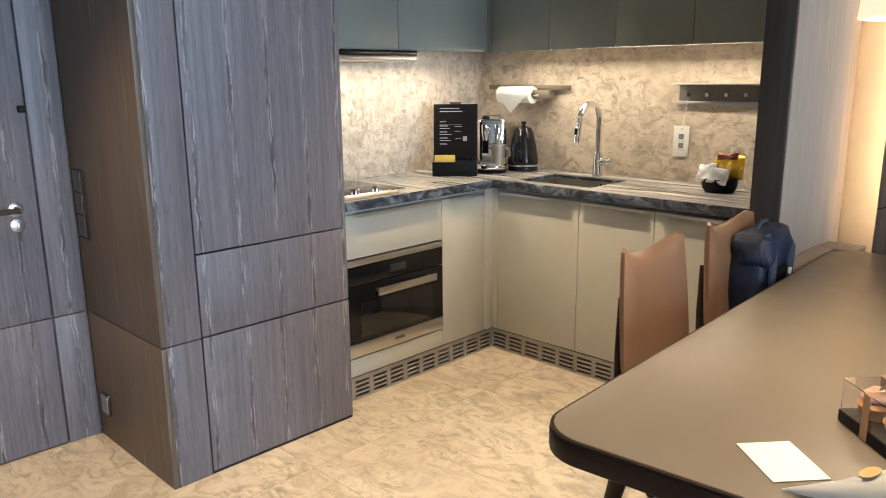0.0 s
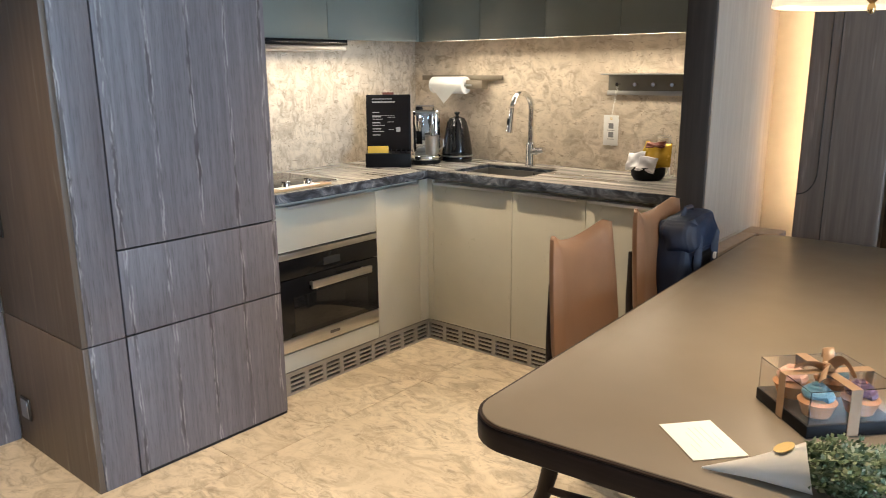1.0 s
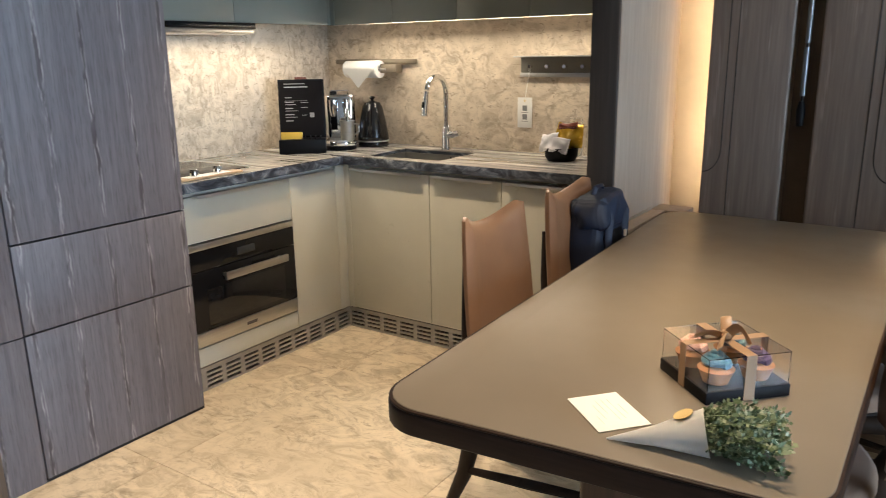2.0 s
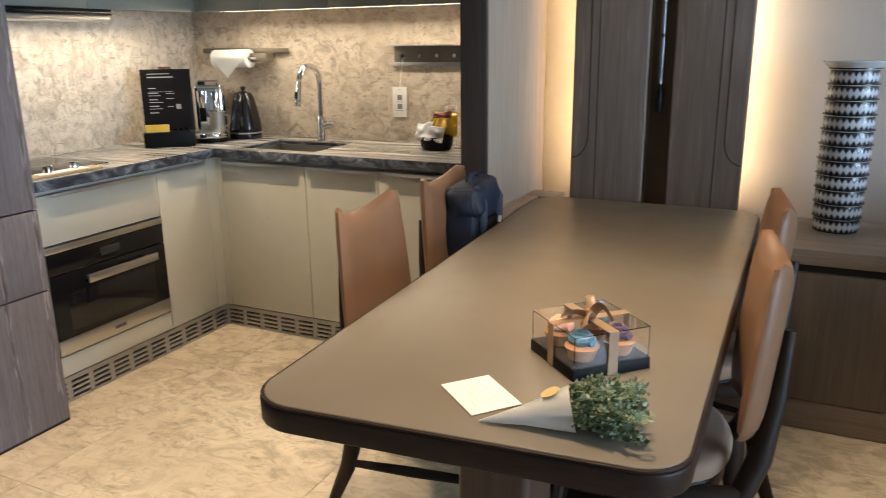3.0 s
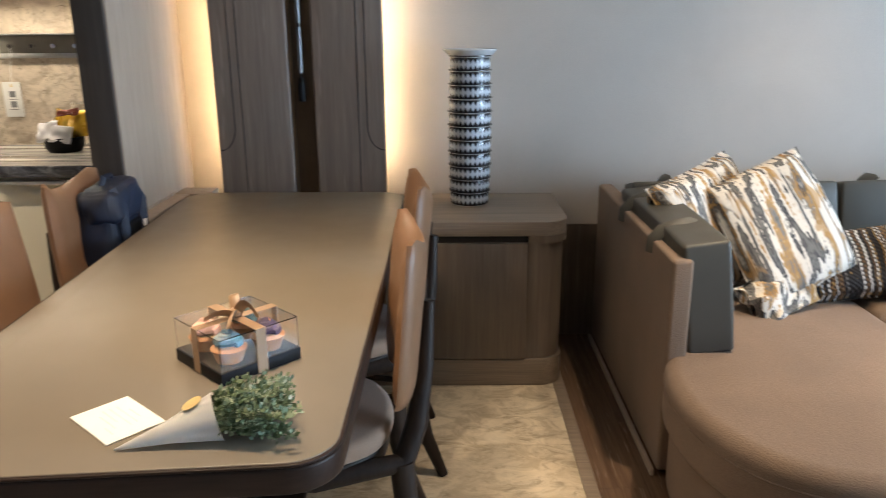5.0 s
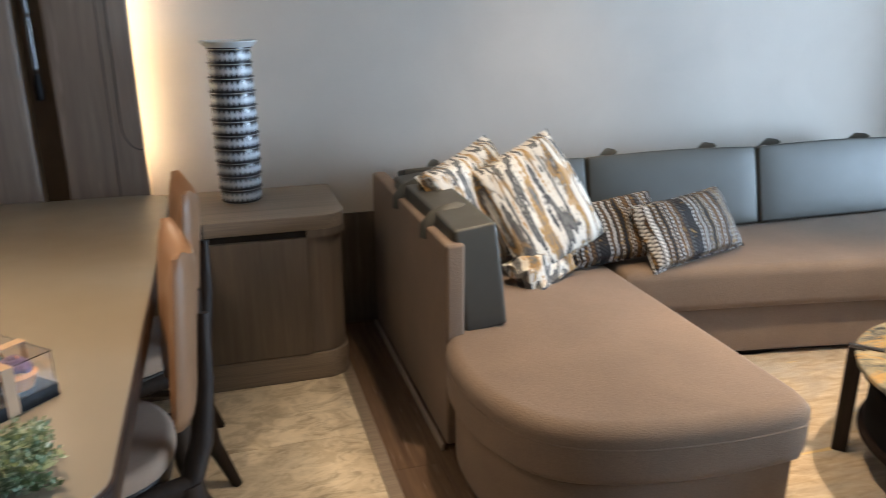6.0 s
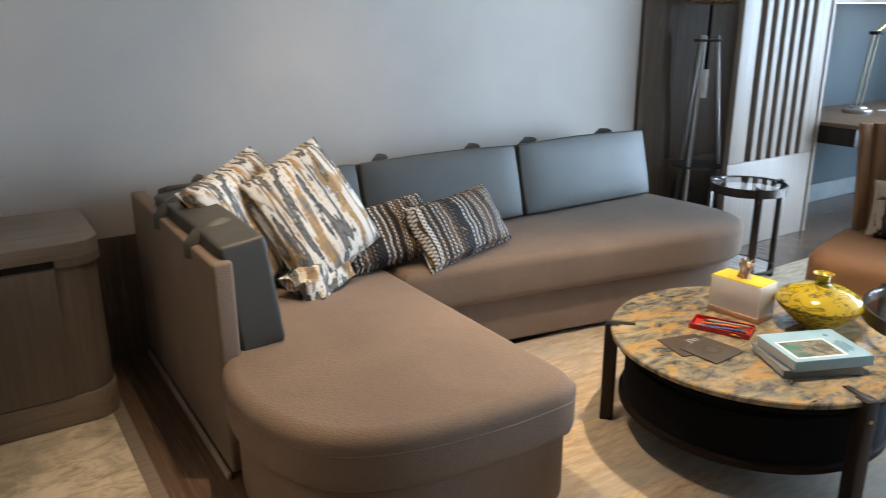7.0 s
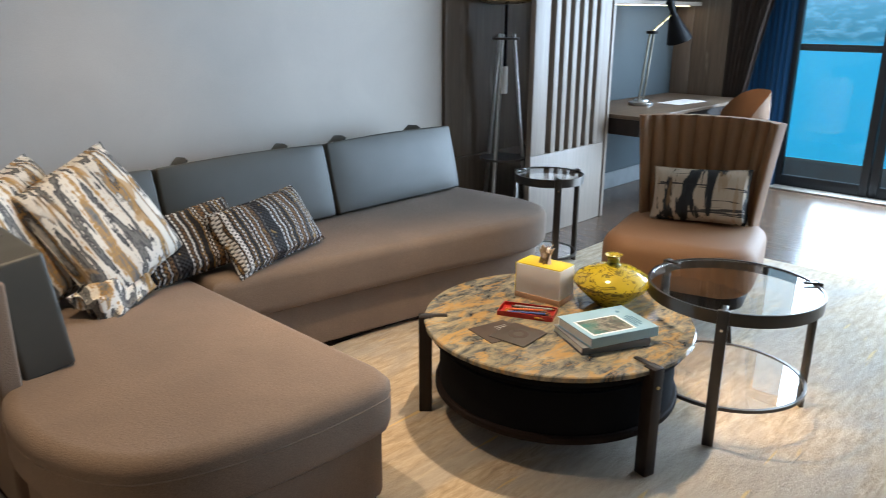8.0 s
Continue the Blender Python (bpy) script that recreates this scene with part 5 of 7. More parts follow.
for sx, sy in ((-1, -1), (1, -1), (1, 1), (-1, 1)):
    part("leg", taper((6.15 + sx * 0.15, 2.63 + sy * 0.15, 0.37), (6.15 + sx * 0.21, 2.63 + sy * 0.21, 0), 0.034, 0.02), M_DARKWOOD, dc)

# ---------- window, curtain, balcony ----------
M_FRAME = plain("dark_window_frame", (0.03, 0.034, 0.04), 0.4, 0.3)
for wy0, wy1 in ((1.85, 2.605), (0.35, 1.84), (-0.48, 0.34), (-1.89, -0.49)):
    wd = thing("window_1", "dark framed sliding balcony door with clear glass", "window", (XE + 0.05, (wy0 + wy1) / 2, 0), "balcony doors", "structure")
    part("stile", box(XE + 0.03, XE + 0.09, wy0, wy0 + 0.065, 0.002, 2.358, 0.003), M_FRAME, wd)
    part("stile", box(XE + 0.03, XE + 0.09, wy1 - 0.065, wy1, 0.002, 2.358, 0.003), M_FRAME, wd)
    part("rail", box(XE + 0.03, XE + 0.09, wy0 + 0.066, wy1 - 0.066, 0.002, 0.10, 0.003), M_FRAME, wd)
    part("rail", box(XE + 0.03, XE + 0.09, wy0 + 0.066, wy1 - 0.066, 2.28, 2.358, 0.003), M_FRAME, wd)
    gl = part("pane", box(XE + 0.055, XE + 0.063, wy0 + 0.064, wy1 - 0.064, 0.098, 2.282), M_WINDOWGLASS, wd, "clear glass pane", smooth=0)
    gl.visible_shadow = False
cu = thing("curtain", "brown floor length curtain gathered beside the balcony door", "curtain", (XE - 0.1, 2.75, 0))


def drape(x, y0, y1, foot, folds, depth, material, owner):
    """A hanging cloth in folds from y0 to y1 at the top, its free edge drawn in to foot at the floor."""
    b = bmesh.new()
    n = folds * 8
    rows_ = []
    for j in range(9):
        v = j / 8
        r_ = []
        for i in range(n + 1):
            u = i / n
            a = y0 + (foot - y0) * (1 - v) ** 0.6
            r_.append(b.verts.new((x + depth * math.sin(u * folds * 2 * math.pi + 0.6 * math.sin(5 * u)) * (0.8 + 0.3 * math.sin(7 * u)), a + (y1 - a) * u, 0.01 + v * (ZC - 0.03))))
        rows_.append(r_)
    for lo, hi in zip(rows_, rows_[1:]):
        for i in range(n):
            b.faces.new((lo[i], lo[i + 1], hi[i + 1], hi[i]))
    bmesh.ops.solidify(b, geom=b.faces[:], thickness=0.003)
    return part("drape", b, material, owner, smooth=60)


drape(XE - 0.10, 2.36, 3.07, 3.00, 7, 0.03, fabric("brown_curtain", (0.10, 0.068, 0.054), 0.85), cu)
sheer = thing("sheer_curtain", "translucent sheer curtain gathered at the balcony door, coloured as blue-lit", "curtain", (XE - 0.03, 2.7, 0))
# blue of the daylight behind the cloth is put into its base colour
ks = Mat("blue_lit_sheer", 0.8)
ks.colour((0.018, 0.062, 0.13))
ks.p.inputs["Transmission Weight"].default_value = 0.45
ks.p.inputs["IOR"].default_value = 1.02
drape(XE - 0.035, 2.56, 2.90, 2.56, 7, 0.018, ks.m, sheer).visible_shadow = False
setting("window_sill", box(XE - 0.12, XE + 0.029, -1.9, 2.60, -0.0014, 0.012, 0.003), plain("pale_stone_sill", (0.46, 0.42, 0.37), 0.4), "pale stone threshold along the balcony doors", "threshold")

setting("balcony_floor", box(XE + 0.15, 8.75, -3.5, 4.5, -0.14, -0.03), plain("grey_balcony_tile", (0.30, 0.30, 0.30), 0.5), "grey tiled balcony floor", "balcony")
br = thing("balcony_railing", "glass balcony railing with a dark top rail", "railing", (8.6, 0.5, 0), kind="structure")
part("top_rail", box(8.57, 8.63, -3.4, 4.4, 1.085, 1.15, 0.004), M_FRAME, br)
for y in (-3.3, -1.65, 0.0, 1.65, 3.3):
    part("post", box(8.585, 8.615, y - 0.02, y + 0.02, -0.03, 1.085, 0.003), M_FRAME, br)
gp = part("glass_panel", box(8.596, 8.604, -3.4, 4.4, 0.02, 1.085), M_WINDOWGLASS, br, smooth=0)
gp.visible_shadow = False


def sea_material():
    k = Mat("sea_and_far_shore")
    co = k.node("ShaderNodeSeparateXYZ")
    k.link(k.coords(), co.inputs[0])
    mr = k.node("ShaderNodeMapRange")
    mr.inputs[1].default_value, mr.inputs[2].default_value = -22.0, 18.0
    k.link(co.outputs[2], mr.inputs[0])
    c = k.ramp(mr.outputs[0], [(0.0, (0.03, 0.40, 0.66)), (0.40, (0.025, 0.44, 0.80)), (0.53, (0.035, 0.48, 0.86)), (0.545, (0.04, 0.24, 0.42)), (0.60, (0.10, 0.38, 0.62)), (0.66, (0.35, 0.66, 0.92)), (1.0, (0.55, 0.80, 1.0))])
    blobs = k.noise(1.0, (1, 0.7, 1.8), 6, 0.2)
    band = k.ramp(mr.outputs[0], [(0.53, (0, 0, 0)), (0.56, (1, 1, 1)), (0.63, (1, 1, 1)), (0.66, (0, 0, 0))])
    mask = k.mix(1.0, band, k.ramp(blobs, [(0.48, (0, 0, 0)), (0.60, (0.6, 0.6, 0.6))]), "MULTIPLY")
    c = k.mix(mask, c, (0.22, 0.60, 0.88))
    k.link(c, k.p.inputs["Emission Color"])
    k.p.inputs["Emission Strength"].default_value = 1.35
    k.colour((0.0, 0.0, 0.0))
    k.p.inputs["Specular IOR Level"].default_value = 0.0
    return k.m


setting("backdrop", box(62, 62.5, -120, 140, -60, 60), sea_material(), "blue sea and far shore beyond the balcony", "backdrop", 0)

# ---------- pendant over the table ----------
pe = thing("pendant_lamp", "cream drum shade pendant lamp over the dining table", "lamp", (-0.25, 2.3, 1.5))
k = Mat("cream_shade", 0.8)
k.colour((0.75, 0.66, 0.52))
k.p.inputs["Emission Color"].default_value = (1.0, 0.80, 0.55, 1)
k.p.inputs["Emission Strength"].default_value = 0.9
part("shade", lathe([(0.218, 1.565), (0.222, 1.565), (0.205, 1.85), (0.201, 1.85), (0.218, 1.565)], -0.25, 2.3, 48), k.m, pe, "glowing cream fabric shade")
part("shade_trim", ring(-0.25, 2.3, 1.558, 1.566, 0.216, 0.223, 48), k.m, pe)
part("diffuser", lathe([(0, 1.572), (0.214, 1.572), (0.214, 1.576), (0, 1.576)], -0.25, 2.3, 48), k.m, pe)
part("finial", lathe([(0, 1.535), (0.008, 1.54), (0.010, 1.552), (0.006, 1.562), (0.014, 1.57), (0, 1.572)], -0.25, 2.3, 14), M_BRASS, pe)
part("cord", tube([(-0.25, 2.3, 1.576), (-0.25, 2.3, ZC)], 0.004, 8), M_BLACK, pe)
for dx, dy, power, cone_ in DOWNLIGHTS:
    d = thing("downlight", "small recessed ceiling downlight", "downlight", (dx, dy, ZC - 0.01), "ceiling downlights")
    part("trim", ring(dx, dy, ZC - 0.006, ZC - 0.0005, 0.04, 0.052, 24), M_WHITE, d)

# ---------- vase on the sideboard ----------


def vase_material(band):
    k = Mat("banded_black_white_glaze", 0.25)
    sep = k.node("ShaderNodeSeparateXYZ")
    k.link(k.coords(), sep.inputs[0])

    def calc(op, a, b=None, c=None):
        n = k.nt.nodes.new("ShaderNodeMath")
        n.operation = op
        for i, v in enumerate((a, b, c)):
            if v is None:
                continue
            if isinstance(v, (int, float)):
                n.inputs[i].default_value = v
            else:
                k.link(v, n.inputs[i])
        return n.outputs[0]
    f = calc("FRACT", calc("DIVIDE", sep.outputs[2], band))
    mid = calc("ABSOLUTE", calc("SUBTRACT", f, 0.5))
    saw = calc("FRACT", calc("MULTIPLY", calc("ARCTAN2", sep.outputs[1], sep.outputs[0]), 26 / (2 * math.pi)))
    tooth = calc("MULTIPLY", calc("ABSOLUTE", calc("SUBTRACT", saw, 0.5)), 2.0)
    edge = calc("ADD", mid, calc("MULTIPLY", tooth, -0.30))
    c = k.ramp(edge, [(-0.0, (0.50, 0.53, 0.57)), (0.04, (0.28, 0.31, 0.35)), (0.10, (0.05, 0.055, 0.065)), (0.16, (0.010, 0.010, 0.014))])
    c = k.mix(k.ramp(mid, [(0.41, (0, 0, 0)), (0.43, (1, 1, 1))]), c, (0.010, 0.010, 0.014))
    c = k.mix(k.ramp(mid, [(0.455, (0, 0, 0)), (0.468, (1, 1, 1))]), c, (0.58, 0.58, 0.57))
    k.colour(c)
    return k.m


VX, VY, VB = 0.385, 3.40, 0.0545
vz = thing("vase", "tall cylindrical vase in black and white banded glaze", "vase", (VX, VY, 0.686))
prof = [(0, 0.686), (0.074, 0.686), (0.078, 0.690)]
for i in range(11):
    z0 = 0.690 + i * VB
    r = 0.080 + 0.006 * math.sin(math.pi * i / 10)
    prof += [(r - 0.002, z0 + 0.004), (r + 0.001, z0 + 0.018), (r + 0.001, z0 + VB - 0.018), (r - 0.001, z0 + VB - 0.006), (r + 0.006, z0 + VB - 0.002), (r + 0.006, z0 + VB + 0.001)]
prof += [(0.086, 1.292), (0.074, 1.285), (0.072, 0.72), (0, 0.71)]
part("body", lathe(prof, VX, VY, 56), vase_material(VB), vz)
part("lip", lathe([(0.080, 1.2925), (0.088, 1.2925), (0.109, 1.312), (0.108, 1.316), (0.084, 1.302), (0.080, 1.2925)], VX, VY, 56), plain("pale_glaze", (0.50, 0.52, 0.53), 0.25), vz, "flared pale glazed lip")

# ---------- on the worktop ----------
M_PRINT = plain("pale_print", (0.34, 0.32, 0.30), 0.8)
M_LEAFLET = plain("dark_print", (0.010, 0.008, 0.008), 0.8)
M_LEAFLET.node_tree.nodes["Principled BSDF"].inputs["Specular IOR Level"].default_value = 0.1
M_YELLOW = plain("yellow_card", (0.62, 0.40, 0.05), 0.5)
M_BROWNCARD = plain("brown_card", (0.052, 0.032, 0.020), 0.7)
kb = thing("capsule_box", "open black coffee capsule box with printed lid", "box", (0, 0, 0))
part("tray", box(-0.118, 0.118, -0.001, 0.115, 0.0, 0.072, 0.003), M_BLACK, kb)
lid = part("lid", moved(box(-0.118, 0.118, -0.008, 0.008, 0.0, 0.31, 0.003), pose(0, 0.118, 0.06, -6, 0, 0)), M_BLACK, kb, "upright printed lid")
part("leaflet", moved(box(-0.108, 0.108, -0.0105, -0.008, 0.015, 0.30), pose(0, 0.118, 0.06, -6, 0, 0)), M_LEAFLET, lid, "dark printed leaflet")
for z, x0, x1, h in ((0.285, -0.085, 0.02, 0.004), (0.268, -0.085, 0.035, 0.006), (0.215, -0.085, -0.05, 0.004), (0.20, -0.085, 0.03, 0.0015), (0.192, -0.085, -0.04, 0.005), (0.18, -0.085, -0.03, 0.003), (0.16, -0.085, -0.045, 0.005), (0.148, -0.085, -0.02, 0.003), (0.128, -0.085, -0.04, 0.005), (0.116, -0.085, -0.025, 0.003), (0.096, -0.085, -0.045, 0.005), (0.19, -0.005, 0.035, 0.003), (0.165, -0.005, 0.03, 0.003), (0.125, 0.0, 0.028, 0.003)):
    part("print_line", moved(box(x0, x1, -0.0116, -0.0104, z, z + h), pose(0, 0.118, 0.06, -6, 0, 0)), M_PRINT, lid, "pale line of print")
part("print_mark", moved(box(0.04, 0.062, -0.0116, -0.0104, 0.115, 0.139), pose(0, 0.118, 0.06, -6, 0, 0)), M_PRINT, lid, "pale square mark")
part("ribbon", moved(box(-0.03, 0.03, -0.006, 0.0, 0.31, 0.322, 0.002), pose(0, 0.118, 0.06, -6, 0, 0)), plain("red_brown_tab", (0.16, 0.05, 0.035), 0.6), lid)
for i in range(3):
    part("sachet", moved(box(-0.108, 0.0, 0, 0.004, 0.03, 0.105 - 0.004 * i, 0.001), pose(0, 0.02 + 0.014 * i, 0.005, -10, 0, 0)), M_YELLOW if i != 1 else M_PAPER, kb, "yellow sachet")
for i in range(4):
    part("divider", box(0.012 + 0.026 * i, 0.015 + 0.026 * i, 0.005, 0.108, 0.06, 0.082), M_BLACK, kb)
kb.matrix_basis = pose(-2.558, 2.999, ZT, 0, 0, 41)

cm = thing("coffee_machine", "chrome and black capsule coffee machine", "coffee machine", (0, 0, 0))
part("foot", prism(rect(-0.062, 0.062, -0.10, 0.19, (0.055, 0.055, 0.02, 0.02), 8), 0.0, 0.018, 0.003), M_BLACK, cm, "black foot")
part("base", prism(rect(-0.062, 0.062, -0.105, 0.19, (0.055, 0.055, 0.02, 0.02), 8), 0.0185, 0.042, 0.005), M_CHROME, cm, "chrome drip base")
part("drip_grid", prism(rect(-0.048, 0.048, -0.088, 0.03, (0.04, 0.04, 0.01, 0.01), 8), 0.0422, 0.046, 0.001), M_STEEL, cm)
part("body", prism(rect(-0.062, 0.062, 0.0, 0.19, 0.022, 6), 0.0425, 0.262, 0.014, 4), M_CHROME, cm, "polished chrome body")
part("side_panel", box(-0.0645, -0.0622, 0.03, 0.17, 0.05, 0.25, 0.001), M_BLACKGLOSS, cm, "gloss black side")
part("front_slot", box(-0.040, -0.014, -0.0025, 0.0005, 0.09, 0.20, 0.001), M_BLACK, cm, "black outlet recess")
part("spout", tube([(-0.027, -0.020, 0.236), (-0.027, -0.022, 0.19), (-0.027, -0.022, 0.158)], [0.018, 0.017, 0.010], 18), M_CHROME, cm)
part("steam_wand", tube([(0.026, -0.020, 0.240), (0.026, -0.024, 0.20), (0.026, -0.030, 0.185), (0.030, -0.038, 0.165), (0.027, -0.045, 0.115)], [0.016, 0.016, 0.011, 0.014, 0.007], 14), M_CHROME, cm)
part("lever", tube([(-0.034, 0.10, 0.258), (-0.034, 0.02, 0.280), (0.034, 0.02, 0.280), (0.034, 0.10, 0.258)], 0.004, 8), M_CHROME, cm)
part("knob", lathe([(0, 0.262), (0.016, 0.262), (0.014, 0.276), (0, 0.279)], -0.026, 0.045, 16), M_BLACK, cm)
cm.matrix_basis = pose(-2.56, 3.30, ZT, 0, 0, 41) @ Matrix.Diagonal((1.30, 1.26, 1.08, 1))
jg = thing("milk_jug", "small brushed steel milk jug on the coffee machine", "jug", (0, 0, 0))
part("body", lathe([(0, 0), (0.034, 0), (0.037, 0.01), (0.037, 0.085), (0.040, 0.10), (0.038, 0.10), (0.034, 0.085), (0.034, 0.008), (0, 0.006)], seg=28), M_STEEL, jg)
part("handle", tube([(0.037, 0, 0.085), (0.062, 0, 0.08), (0.064, 0, 0.045), (0.037, 0, 0.025)], 0.004, 8), M_STEEL, jg)
jg.matrix_basis = pose(-2.480, 3.262, ZT + 0.0500, 0, 0, 20) @ Matrix.Scale(1.02, 4)

kt = thing("kettle", "matt black electric kettle on its base", "kettle", (0, 0, 0))
part("base", lathe([(0, 0), (0.078, 0), (0.08, 0.006), (0.078, 0.022), (0.07, 0.026), (0, 0.026)], seg=36), M_BLACKGLOSS, kt)
part("body", lathe([(0, 0.027), (0.078, 0.027), (0.082, 0.035), (0.079, 0.06), (0.072, 0.11), (0.058, 0.18), (0.052, 0.205), (0.048, 0.212), (0, 0.214)], seg=40), M_BLACKGLOSS, kt)
part("lid", lathe([(0, 0.213), (0.046, 0.213), (0.040, 0.226), (0.012, 0.234), (0.007, 0.24), (0.016, 0.252), (0.013, 0.258), (0, 0.26)], seg=28), M_BLACKGLOSS, kt)
part("spout", tube([(-0.05, 0, 0.17), (-0.072, 0, 0.195), (-0.082, 0, 0.206)], [0.022, 0.014, 0.009], 12), M_BLACK, kt)
part("handle", tube([(0.05, 0, 0.20), (0.085, 0, 0.215), (0.112, 0, 0.19), (0.112, 0, 0.12), (0.09, 0, 0.07), (0.078, 0, 0.065)], [0.01, 0.012, 0.012, 0.012, 0.011, 0.009], 10), M_BLACKGLOSS, kt)
part("ring", lathe([(0.0785, 0.0262), (0.083, 0.0262), (0.0835, 0.034), (0.080, 0.034), (0.0785, 0.0262)], seg=40), M_STEEL, kt, "thin steel ring")
kt.matrix_basis = pose(-2.452, 3.442, ZT, 0, 0, -62) @ Matrix.Scale(1.04, 4)

fc = thing("kitchen_tap", "chrome gooseneck pull-out kitchen tap", "tap", (-2.005, 3.50, ZT))
part("base", lathe([(0, ZT), (0.027, ZT), (0.027, ZT + 0.012), (0.025, ZT + 0.016), (0.025, ZT + 0.11), (0.018, ZT + 0.125), (0, ZT + 0.125)], -2.005, 3.50, 28), M_CHROME, fc)
dxy = Vector((-0.02, -1.0)).normalized()
neck = [(-2.005, 3.50, ZT + 0.11), (-2.005, 3.50, ZT + 0.29)] + [(-2.005 + dxy.x * (0.085 - 0.085 * math.cos(a)), 3.50 + dxy.y * (0.085 - 0.085 * math.cos(a)), ZT + 0.29 + 0.085 * math.sin(a)) for a in [k * math.pi / 12 for k in range(1, 12)]]
tipx, tipy = -2.005 + dxy.x * 0.168, 3.50 + dxy.y * 0.168
part("neck", tube(neck, 0.0145, 14), M_CHROME, fc)
part("spray_head", tube([(tipx, tipy, ZT + 0.305), (tipx + dxy.x * 0.012, tipy + dxy.y * 0.012, ZT + 0.25), (tipx + dxy.x * 0.025, tipy + dxy.y * 0.025, ZT + 0.185)], [0.0135, 0.016, 0.018], 16), M_CHROME, fc)
part("spray_button", tube([(tipx + dxy.x * 0.028, tipy + dxy.y * 0.028 - 0.002, ZT + 0.255), (tipx + dxy.x * 0.036, tipy + dxy.y * 0.036, ZT + 0.225)], 0.007, 8), M_BLACK, fc)
part("lever", tube([(-2.005, 3.50, ZT + 0.075), (-1.955, 3.485, ZT + 0.08), (-1.905, 3.472, ZT + 0.092)], [0.019, 0.019, 0.014], 12), M_CHROME, fc)

hobt = thing("hob", "black glass hob with a steel frame", "hob", (-2.6, 2.3, ZT))
part("glass", box(-2.82, -2.43, 2.02, 2.52, ZT + 0.001, ZT + 0.006, 0.002), M_BLACKGLASS, hobt)
part("frame", prism(rect(-2.826, -2.424, 2.014, 2.526, 0.006), ZT + 0.0003, ZT + 0.003), M_STEEL, hobt)
tray = thing("knob_panel", "wood edged hob control panel with two chrome knobs", "hob controls", (-2.38, 2.25, ZT))
part("board", box(-2.415, -2.352, 2.03, 2.42, ZT + 0.0005, ZT + 0.010, 0.003), plain("beech", (0.42, 0.29, 0.17), 0.5, vary=0.15, stretch=(1, 0.1, 1)), tray, "pale wood board")
part("plate", box(-2.41, -2.36, 2.14, 2.36, ZT + 0.0102, ZT + 0.012, 0.001), M_WHITE, tray, "white plate")
for y in (2.19, 2.31):
    part("knob", moved(lathe([(0, 0), (0.013, 0), (0.013, 0.02), (0.011, 0.024), (0, 0.024)], seg=20), pose(-2.385, y, ZT + 0.012, 0, 0, 0)), M_CHROME, tray)
    part("knob_grip", moved(box(-0.018, 0.018, -0.005, 0.005, 0.0, 0.028, 0.003), pose(-2.385, y, ZT + 0.012, 0, 0, 35)), M_CHROME, tray)

M_RAIL = plain("dull_bronze_steel", (0.26, 0.22, 0.17), 0.4, 0.7)
pr = thing("paper_towel_rail", "steel wall rail carrying a roll of white kitchen paper", "rail", (-2.5, 3.57, 1.36))
part("rail", box(-2.81, -2.235, 3.562, 3.572, 1.352, 1.378, 0.002), M_RAIL, pr)
for x in (-2.72, -2.32):
    part("fixing", box(x - 0.012, x + 0.012, 3.571, YN - 0.014, 1.355, 1.375), M_STEEL, pr)
part("bracket", box(-2.44, -2.33, 3.505, 3.562, 1.305, 1.352, 0.003), M_RAIL, pr)
part("spindle", tube([(-2.69, 3.505, 1.325), (-2.40, 3.505, 1.325)], 0.006), M_STEEL, pr)
ro = thing("paper_roll", "roll of white kitchen paper with a loose folded end", "paper roll", (-2.56, 3.505, 1.27))
part("roll", moved(lathe([(0.016, -0.115), (0.046, -0.115), (0.0465, 0.115), (0.016, 0.115), (0.016, -0.115)], seg=36), pose(-2.555, 3.505, 1.325, 0, 90, 0)), M_PAPER, ro)
fb = bmesh.new()
tri = [(-2.665, 3.4565, 1.33), (-2.445, 3.4565, 1.33), (-2.555, 3.452, 1.225)]
fb.faces.new([fb.verts.new(p) for p in tri])
bmesh.ops.solidify(fb, geom=fb.faces[:], thickness=0.0015)
part("loose_end", fb, M_PAPER, ro, "folded pointed paper end")

hc = thing("hanging_card", "white printed card hung by a cord from the hook rail", "card", (-1.587, YN - 0.02, 1.04))
part("card", box(-1.628, -1.548, YN - 0.0225, YN - 0.0205, 1.038, 1.186, 0.0006), M_WHITE, hc)
M_GREYPRINT = plain("grey_print", (0.22, 0.22, 0.22), 0.6)
for z in (1.078, 1.121):
    part("print_square", box(-1.600, -1.574, YN - 0.0232, YN - 0.0224, z, z + 0.026), M_GREYPRINT, hc, "plain grey printed square")
    part("print_line", box(-1.606, -1.568, YN - 0.0232, YN - 0.0224, z - 0.010, z - 0.007), M_PRINT, hc, "faint line of print")
part("eyelet", moved(ring(0, 0, 0, 0.0012, 0.003, 0.006, 16), pose(-1.587, YN - 0.0224, 1.170, 90, 0, 0)), M_GOLD, hc, "small gold eyelet")
for x in (-1.553, -1.545):
    part("cord", tube([(-1.587, YN - 0.0232, 1.170), (x, YN - 0.048, 1.331)], 0.0009, 5), M_PAPER, hc, "thin white cord")

